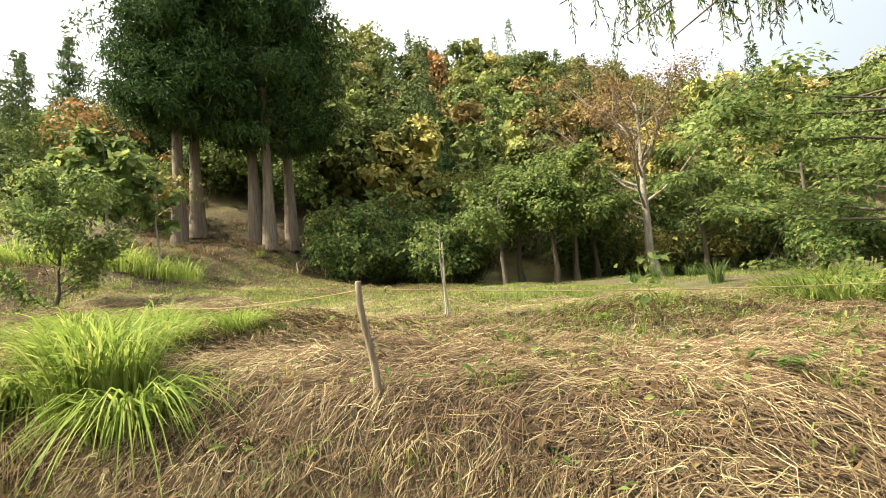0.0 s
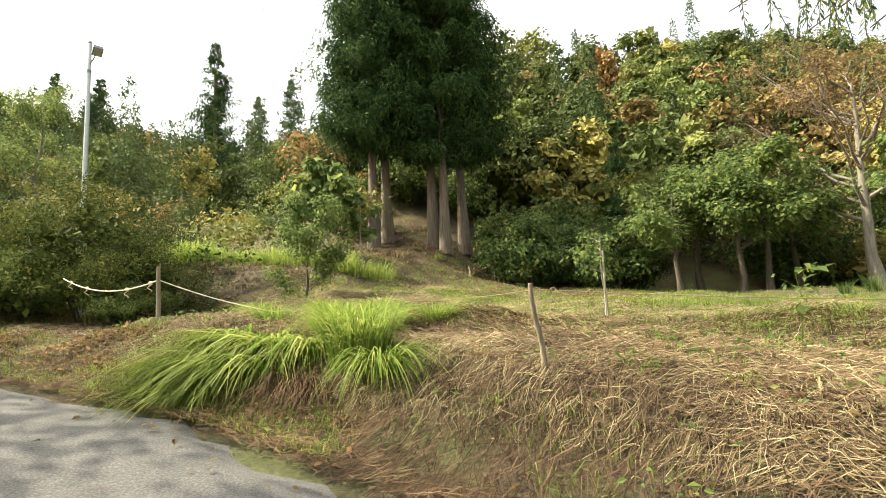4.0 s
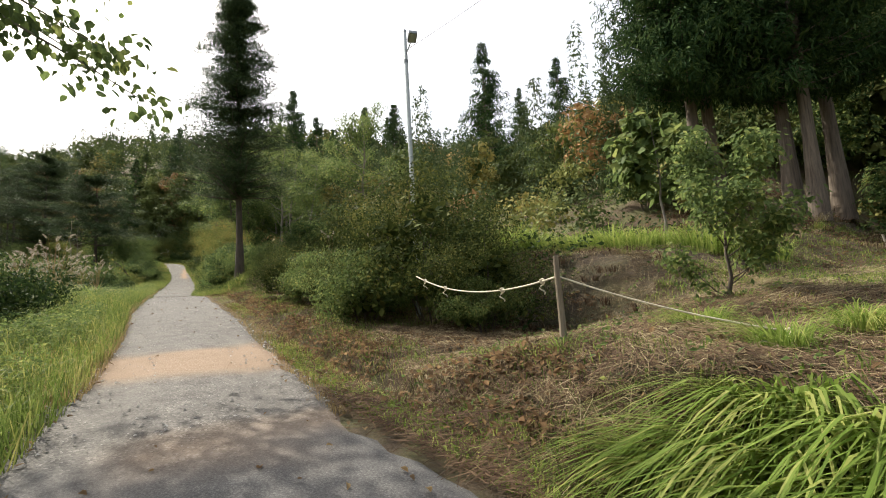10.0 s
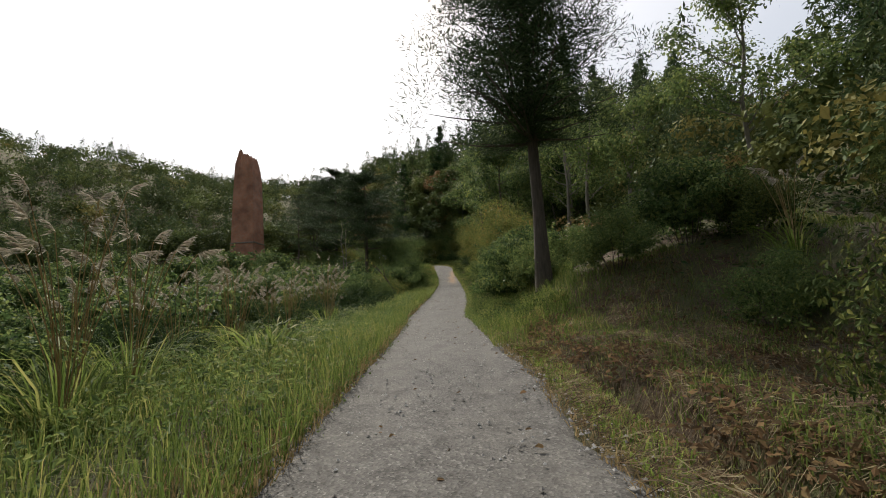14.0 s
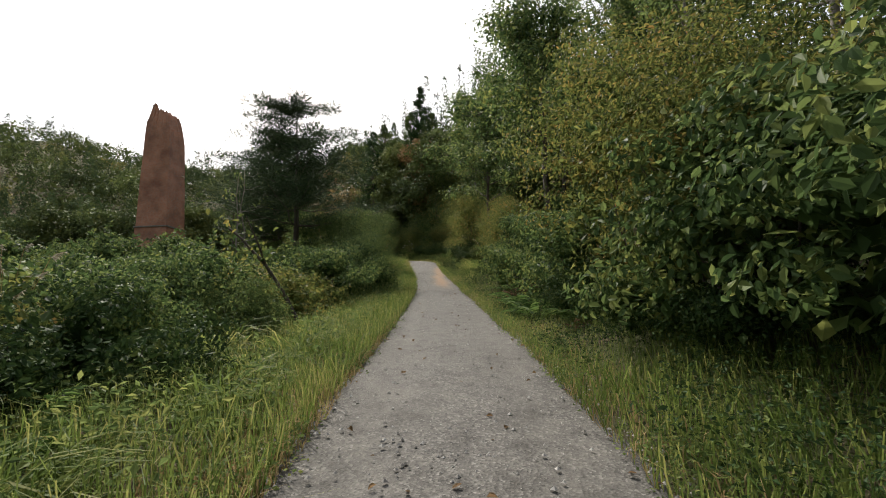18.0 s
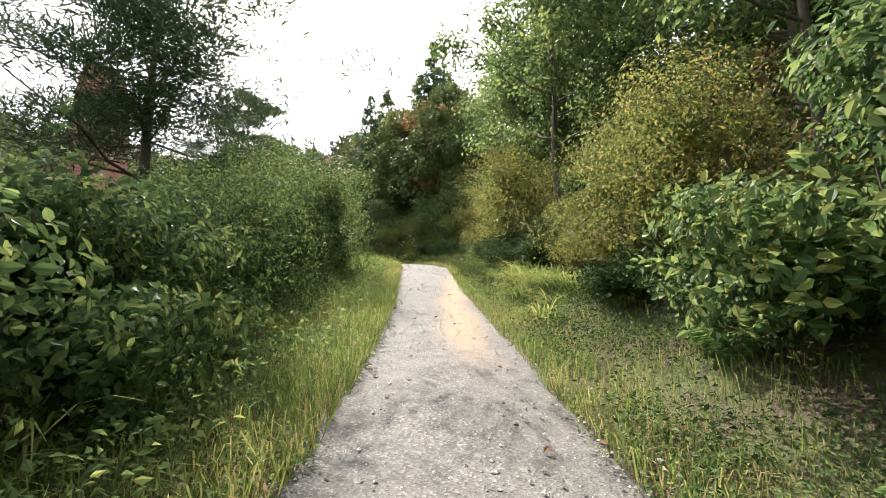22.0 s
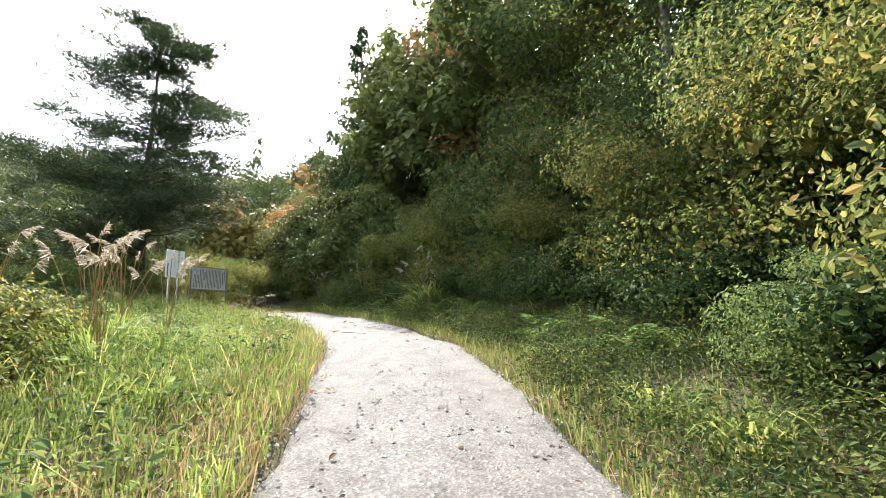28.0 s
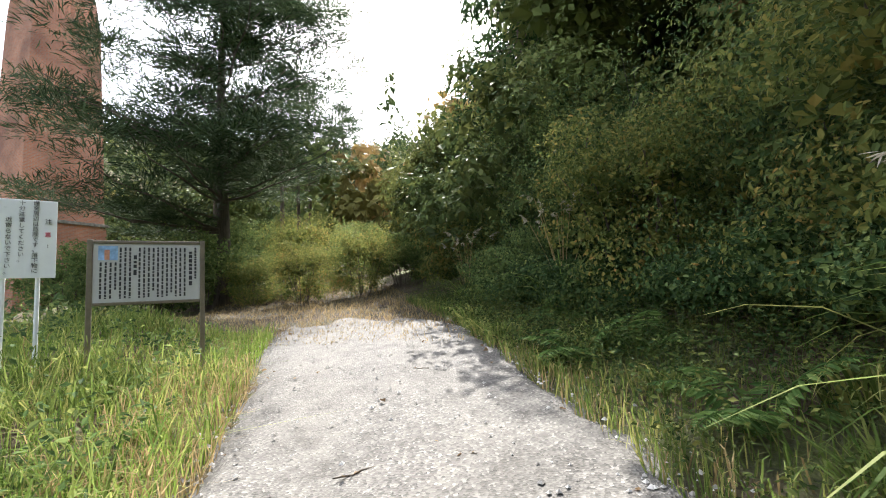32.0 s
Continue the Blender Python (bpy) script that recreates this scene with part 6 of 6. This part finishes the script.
def warning_sign(m):
    t = thing("warning_sign", m, "white warning sign on two white pipes", "sign")
    panel = part("panel", box(0.56, 0.02, 0.855, 0.004), BOARD_WHITE, t, "white enamel panel with vertical writing")
    panel.matrix_basis = Matrix.Translation((0, 0, 1.495))
    for x in (-0.15, 0.13):
        part("post", mesh_np("post", *tube([(x, 0.035, -0.4), (x, 0.035, 0.9), (x, 0.035, 1.88)], 0.022, 12), PIPE_WHITE, True), parent=t)
        for z in (1.16, 1.83):
            b = part("bolt", mesh_np("bolt", *tube([(x, -0.018, z), (x, -0.008, z)], 0.009, 8), GALV), parent=t)
    lettering("注", 0.062, 0.205, 0.19, panel, INK)
    lettering("意", 0.062, 0.205, 0.045, panel, INK_RED)
    lettering("!!", 0.05, 0.205, -0.08, panel, INK, True, 0.0)
    lettering("煙突周辺は危険です。落下物に", 0.056, 0.1, 0.39, panel, INK, True, 1.02)
    lettering("十分注意してください。", 0.056, -0.015, 0.39, panel, INK, True, 1.12)
    lettering("近寄らないで下さい。", 0.056, -0.12, 0.2, panel, INK, True, 1.12)
    bars(rng, panel, -0.22, 0.0, -0.4, 0.035, INK, 0.2, 0.06)
    return t


def notice_board(m):
    t = thing("notice_board", m, "framed grey history board with dense vertical writing", "sign")
    w, h, zc = 1.11, 0.70, 1.27
    panel = part("panel", box(w, 0.018, h, 0.003), BOARD_GREY, t, "pale grey panel with fine writing")
    panel.matrix_basis = Matrix.Translation((0, 0, zc))
    for x in (-w / 2 - 0.03, w / 2 + 0.03):
        p = part("post", box(0.055, 0.055, 1.95, 0.006), FRAME_BROWN, t)
        p.matrix_basis = Matrix.Translation((x, 0, 0.69))
    for z in (zc - h / 2 - 0.018, zc + h / 2 + 0.018):
        r = part("rail", box(w - 0.004, 0.045, 0.036, 0.005), FRAME_BROWN, t)
        r.matrix_basis = Matrix.Translation((0, 0, z))
    pic = part("photograph", box(0.19, 0.003, 0.17), plain("photo_blue", (0.25, 0.4, 0.62), 0.4, 0, 0.5, 9), panel, "small photograph of the chimney")
    pic.matrix_basis = Matrix.Translation((-0.41, -0.0115, 0.235))
    pc = part("photo_chimney", box(0.05, 0.002, 0.12), plain("photo_red", (0.5, 0.25, 0.16), 0.4, 0, 0.3, 30), pic)
    pc.matrix_basis = Matrix.Translation((-0.01, -0.003, -0.02))
    bars(rng, panel, 0.505, 0.31, -0.1, 0.022, INK, 0.25, 0.035)
    bars(rng, panel, 0.45, 0.26, -0.2, 0.036, INK, 0.25, 0.06)
    bars(rng, panel, -0.14, 0.22, -0.06, 0.032, INK, 0.3, 0.06)
    for i in range(19):
        x = 0.385 - i * 0.048
        if abs(x + 0.14) < 0.03:
            continue
        top = 0.31 if x > -0.31 else 0.13
        bars(rng, panel, x, top, -0.31 + (0.2 * rng.random() if i % 4 == 3 else 0.0), 0.02, INK, 0.22, 0.045)
    return t


def facing(x0, y0, x1, y1):
    """A board's pose from its two ends, seen from its front."""
    a = math.atan2(y1 - y0, x1 - x0)
    x, y = (x0 + x1) / 2, (y0 + y1) / 2
    return Matrix.Translation((x, y, float(land(x, y)))) @ Matrix.Rotation(a, 4, "Z")


warning_sign(facing(-86.28, 4.49, -86.725, 4.835))
notice_board(facing(-87.02, 4.94, -87.84, 5.78))

# ---- small things on the track and at the ditch ----
def twig(rng, m, length):
    t = thing("fallen_twig", m, "short dark twig lying on the gravel", "twig", "twigs on the track")
    k = np.linspace(0, 1, 5)[:, None]
    p = np.array([length, 0, 0]) * (k - 0.5) + rng.normal(0, length * 0.07, (5, 3)) * [1, 1, 0.2] + [0, 0, 0.015]
    part("stick", mesh_np("stick", *tube(p, 0.011 * (1 - 0.5 * k[:, 0]), 6), DARK_BARK, True), parent=t)
    q = np.array([p[2], p[2] + [length * 0.18, length * 0.16, 0.02]])
    part("side_shoot", mesh_np("side_shoot", *tube(q, [0.007, 0.004], 5), DARK_BARK, True), parent=t)
    for i in (1, 3):
        part("dead_leaf", mesh_np("dead_leaf", *leaves(p[i : i + 1], np.array([0.5, 0.5, 0.3]), 0.07, rng, 0.6), BROWN_LEAF), parent=t)
    return t


def on_road(x, d, turn=0.0, s=1.0):
    return Matrix.LocRotScale((x, float(road_y(x)) + d, float(road_z(x)) + 0.045), Euler((0, 0, radians(turn))), Vector((s, s, s)))


tw = twig(rng, on_road(-84.5, 0.3, 20), 0.3)
for i in range(15):
    x = rng.uniform(-89, -66) if i > 6 else rng.uniform(-86, -80)
    copy_thing(tw, on_road(x, rng.normal(0.2, 0.8), rng.uniform(0, 360), rng.uniform(0.4, 0.9)))


def stone_mesh(rng):
    bm = bmesh.new()
    bmesh.ops.create_icosphere(bm, subdivisions=1, radius=1.0)
    for v in bm.verts:
        v.co = Vector((v.co.x * 1.2, v.co.y * 0.9, v.co.z * 0.6)) * rng.uniform(0.8, 1.15)
    me = bpy.data.meshes.new("stone")
    bm.to_mesh(me)
    bm.free()
    me.materials.append(STONE)
    return me


STONES = [stone_mesh(rng) for _ in range(4)]
for i in range(34):
    x = rng.uniform(-88, -8) if i else -52.0
    d = (rng.choice([-1, 1]) * rng.uniform(1.15, 1.5)) if i else 1.15
    o = new("roadside_stone", STONES[i % 4])
    s = rng.uniform(0.02, 0.045) if i else 0.07
    o.matrix_basis = on_road(x, d * float(road_half(x)) / 1.35, rng.uniform(0, 360), s) @ Matrix.Translation((0, 0, -0.4))
    tagged(o, "small grey stone at the edge of the gravel", "stone", "stones along the track")

# dead leaves and bits of bark that lie on the track
n = 900
x = np.concatenate([rng.uniform(-92, -8, 620), rng.uniform(-8, 3, 280)])
d = np.where(rng.random(n) < 0.6, np.sign(rng.normal(0, 1, n)) * rng.uniform(0.75, 1.05, n), rng.uniform(-0.9, 0.9, n)) * road_half(x)
c = np.stack([x, road_y(x) + d, road_z(x) + 0.05], 1)
v, f = full_leaves(c, rng.normal(0, 1, (n, 3)) * [1, 1, 0.05], rng.uniform(0.03, 0.085, n), rng, 0.6, 0.5, face=np.array([[0, 0, 2.0]]))
tagged(new("track_litter", mesh_np("track_litter", v, f, BROWN_LEAF)), "brown dead leaves scattered over the track", "leaf litter", kind="stuff")

# loose pebbles on the gravel, as one mesh
n = 22000
x = rng.uniform(-92, -8.3, n)
d = np.where(rng.random(n) < 0.55, np.clip(rng.normal(0, 0.55, n), -0.9, 0.9), np.sign(rng.normal(0, 1, n)) * rng.normal(0.96, 0.1, n)) * road_half(x)
y = road_y(x) + d
c = np.stack([x, y, np.where(np.abs(d) < road_half(x) * 0.9, road_z(x) + 0.043, np.maximum(road_z(x) + 0.04, land(x, y) - 0.004))], 1)
r = 0.006 + 0.02 * rng.random(n) ** 3
o = np.array([(1, 0, 0), (0, 1, 0), (-1, 0, 0), (0, -1, 0), (0, 0, 0.8)])
a = rng.uniform(0, 6.28, n)
rot = np.stack([np.cos(a)[:, None] * o[:, 0] - np.sin(a)[:, None] * o[:, 1], np.sin(a)[:, None] * o[:, 0] + np.cos(a)[:, None] * o[:, 1], np.ones((n, 1)) * o[:, 2]], -1)
v = (c[:, None] + rot * r[:, None, None]).reshape(-1, 3)
k = np.arange(n)[:, None] * 5
f = np.concatenate([k + [[i, (i + 1) % 4, 4]] for i in range(4)])
PEBBLE = leaf_mat("pebble", [(0.1, (0.2, 0.185, 0.165)), (0.6, (0.38, 0.36, 0.33)), (1.0, (0.6, 0.58, 0.54))], 0.0, 0.9)
tagged(new("loose_pebbles", mesh_np("loose_pebbles", v, f, PEBBLE)), "loose pale pebbles on the track", "gravel", kind="stuff")

# concrete lip of the ditch, slab by slab
lip = thing("ditch_edging", Matrix(), "mossy concrete edging slabs along the ditch", "edging")
slab = bpy.data.meshes.new("slab")
bm = box(0.96, 0.1, 0.34, 0.012)
bm.to_mesh(slab)
bm.free()
slab.materials.append(CONCRETE)
for i in range(15):
    x = -13.0 - i
    s = part("slab", slab, parent=lip)
    dy = float(road_y(x - 0.5) - road_y(x + 0.5))
    s.matrix_basis = Matrix.Translation((x, float(road_y(x)) + 2.38, float(road_z(x)) - 0.37)) @ Euler((rng.normal(0, 0.03), 0.05, -dy + rng.normal(0, 0.02))).to_matrix().to_4x4()
cover = part("cover_slab", box(0.9, 0.5, 0.09, 0.015), CONCRETE, lip, "flat concrete cover over the ditch")
cover.matrix_basis = Matrix.Translation((-27.0, float(road_y(-27)) + 2.45, float(road_z(-27)) - 0.36)) @ Euler((0.05, 0.06, 0.1)).to_matrix().to_4x4()

# logs and a block at the end of the lawn
for x, y, a, ln in ((2.2, 19.6, 20, 0.8), (2.5, 19.9, 50, 0.6), (1.9, 19.5, -15, 0.7)):
    lg = thing("log", at(x, y, a), "short grey log lying on the lawn", "log", "logs on the lawn")
    part("timber", mesh_np("timber", *tube([(-ln / 2, 0, 0.08), (0, 0.02, 0.09), (ln / 2, 0, 0.08)], [0.06, 0.065, 0.055], 9), GREY_BARK, True), parent=lg)
bk = thing("concrete_block", at(6.4, 16.6, 15), "pale concrete block at the edge of the lawn", "block")
part("block", box(0.6, 0.3, 0.24, 0.02), CONCRETE, bk).matrix_basis = Matrix.Translation((0, 0, 0.1))
for x, y, h, lean in ((-5.6, 22.6, 0.8, 12), (-6.3, 20.6, 0.6, -8), (-20.2, 10.3, 2.2, 20)):
    sk = thing("leaning_stick", spot(x, y, 30, 1, 0.05, lean), "grey stick leaning in the undergrowth", "stick")
    part("stick", mesh_np("stick", *tube([(0, 0, -0.1), (0.02, 0, h * 0.5), (0, 0.02, h)], 0.03, 7), PALE_BARK, True), parent=sk)

# ---- woods on the hills ----
def woods(name, rng, spots_xy, heights, widths, tints, conifer, leaf, per, label):
    """Many crowns in one mesh, with a tint for each tree and clump."""
    vs, cols = [], []
    for (x, y), h, w, c, con in zip(spots_xy, heights, widths, tints, conifer):
        z0 = float(land(x, y))
        if con:
            f = rng.random(per) ** 1.3
            a = rng.uniform(0, 2 * np.pi, per)
            bough = 0.72 + 0.28 * np.sin(f * h * 3.4 + 2.0 * np.sin(3 * a + h))
            r = w * (1 - f) ** 0.8 * rng.uniform(0.6, 1.05, per) * bough + 0.1
            p = np.stack([np.cos(a) * r, np.sin(a) * r, h * (0.05 + 0.95 * f)], 1)
            way = np.stack([np.cos(a), np.sin(a), -0.3 + 0 * a], 1)
            v, _ = leaves(p, way, leaf * rng.uniform(0.6, 1.3, per), rng, 0.35, 0.3, 0.4, face=way * 0.9 + [0, 0, 0.4])
            shade = np.ones(per)
        else:
            k = 15
            cc = ball_points(k, rng, 0.7) * [w * 0.66, w * 0.66, h * 0.32] + [0, 0, h * 0.6]
            cr = rng.uniform(0.26, 0.46, k) * w
            wh = rng.choice(k, per, p=cr ** 2 / (cr ** 2).sum())
            ball = ball_points(per, rng, 0.85)
            low = ball[:, 2] < -0.35
            ball[low, 2] *= -0.6
            off = ball * cr[wh][:, None] * [1, 1, 0.75]
            v, _ = leaves(cc[wh] + off, unit(off) * [1, 1, 0.5] - [0, 0, 0.1], leaf * rng.uniform(0.6, 1.3, per), rng, 0.65, 0.3, 0.6, 0.9, unit(off) * 0.9)
            shade = rng.uniform(0.75, 1.25, k)[wh]
            m = per // 9
            core = rng.integers(0, k, m)
            at = cc[core] * [0.8, 0.8, 1.0] + ball_points(m, rng, 0.2) * cr[core][:, None] * 0.6
            v = np.concatenate([v, leaves(at, ball_points(m, rng, 0.9), leaf * 2.2 * rng.uniform(0.7, 1.2, m), rng, 0.7)[0]])
            shade = np.concatenate([shade, np.ones(m)])
        vs.append(v + [x, y, z0 - 0.3])
        cols.append(np.repeat(np.outer(shade, c), 4, 0) * 1.4 * rng.uniform(0.62, 1.38, (1, 1)))
    v = np.concatenate(vs)
    ob = new(name, mesh_np(name, v, np.arange(len(v)).reshape(-1, 4), WOOD_LEAF, False, None, np.concatenate(cols)))
    return tagged(ob, label, "woods", kind="stuff")


PALETTE = np.array([(0.05, 0.072, 0.026), (0.075, 0.1, 0.033), (0.105, 0.13, 0.042), (0.15, 0.162, 0.052), (0.22, 0.19, 0.06), (0.26, 0.18, 0.075), (0.24, 0.135, 0.065)])


def fill_woods(name, n, x0, x1, y0, y1, keep, h, w, leaf, per, label, conif=0.3, weights=(3, 3, 3, 2, 2, 1.5, 0.7)):
    sp = []
    while len(sp) < n:
        x, y = rng.uniform(x0, x1), rng.uniform(y0, y1)
        if keep(x, y):
            sp.append((x, y))
    con = rng.random(n) < conif
    c = PALETTE[rng.choice(len(PALETTE), n, p=np.array(weights) / sum(weights))]
    c[con] = (0.034, 0.058, 0.027)
    hh = rng.uniform(*h, n) * np.where(con, 1.4, 1)
    return woods(name, rng, sp, hh, rng.uniform(*w, n) * np.where(con, 0.68, 1), c, con, leaf, per, label)


def above(x, y):
    return y - float(road_y(x))


fill_woods("hillside_woods", 320, -45, 70, 30, 100, lambda x, y: above(x, y) > 30, (7.5, 11.5), (2.6, 4.4), 0.5, 760, "mixed autumn woods on the hill behind the lawn", 0.12, (4, 5, 4, 3, 2.2, 1.6, 0.8))
fill_woods("bank_woods", 270, -125, -15, 8, 74, lambda x, y: above(x, y) > np.interp(x, [-125, -90, -60, -35, -20], [7, 9, 11, 14, 24]), (6, 9.5), (2.2, 3.6), 0.36, 600, "dark mixed woods on the slope above the track", 0.68)
fill_woods("undergrowth", 150, -110, 20, 6, 36, lambda x, y: np.interp(x, [-90, -60, -35, -15, 0, 20], [5.5, 7, 8, 13, 26, 27]) < above(x, y) < np.interp(x, [-90, -35, 0], [14, 18, 36]), (2.5, 4.5), (1.8, 3.0), 0.22, 420, "dense undergrowth at the foot of the woods", 0.05)
# dark tint weights, here and on the far ridges, stand in for backlit shade
fill_woods("valley_woods", 400, -240, -50, -120, 0, lambda x, y: (x < -118 or y < -30) and not (x > -114 and y > -36), (5, 9), (3, 5), 0.42, 420, "hazy green woods across the valley", 0.4, (6, 4, 2, 0.5, 0.2, 0.1, 0.05))
fill_woods("spur_woods", 60, -170, -112, -8, 12, lambda x, y: True, (7, 11), (3, 4.5), 0.65, 380, "woods beyond the clearing", 0.4)
# lighter tint weights put haze and backlight into the spur's leaf colour
fill_woods("spur_edge_woods", 46, -112, -80, 14, 36, lambda x, y: 8.5 < above(x, y) < 22 and y > 15, (12, 17), (2.6, 3.8), 0.42, 700, "tall mixed trees on the spur above the bend", 0.4, (1, 3, 4, 3, 1, 0.5, 0.1))
fill_woods("north_woods", 380, -270, -60, 45, 175, lambda x, y: True, (8, 12), (4.5, 7.5), 0.9, 200, "woods on the upper northern slopes", 0.3)
fill_woods("west_woods", 480, -430, -128, -75, 70, lambda x, y: True, (7, 11), (5, 8), 0.68, 300, "wooded ridge at the head of the valley", 0.4, (6, 4, 2, 0.5, 0.2, 0.1, 0.05))
fill_woods("mountain_woods", 600, -430, 60, -330, -70, lambda x, y: True, (7, 11), (6, 10), 0.8, 270, "distant wooded ridge", 0.3, (6, 4, 2, 0.5, 0.2, 0.1, 0.05))

fill_woods("hill_foot_woods", 84, -30, 24, 30, 50, lambda x, y: above(x, y) > 29, (7.5, 11), (2.2, 3.6), 0.4, 1050, "autumn tinted trees at the foot of the hill", 0.1, (4, 5, 4, 2.5, 1.6, 1.2, 0.5))
# same dark weights, with backlit shade put into the tint
fill_woods("head_woods", 80, -142, -113, -62, -12, lambda x, y: True, (7, 10), (3, 4.5), 0.45, 600, "green trees behind the chimney", 0.35, (6, 4, 2, 0.5, 0.2, 0.1, 0.05))
fill_woods("bend_edge_woods", 14, -106, -93, 4, 12, lambda x, y: 3.4 < above(x, y) < 6.2, (5, 7.5), (1.8, 2.4), 0.17, 1500, "low leafy trees at the bend of the track", 0.0, (1, 3, 4, 3, 1, 0.5, 0.1))
fill_woods("bend_woods", 36, -106, -86, 8, 24, lambda x, y: y > 10.5 and 5.5 < above(x, y) < 13, (12, 17), (2.2, 3.2), 0.32, 1000, "leafy trees above the bend of the track", 0.1, (1, 3, 4, 3, 1, 0.5, 0.1))
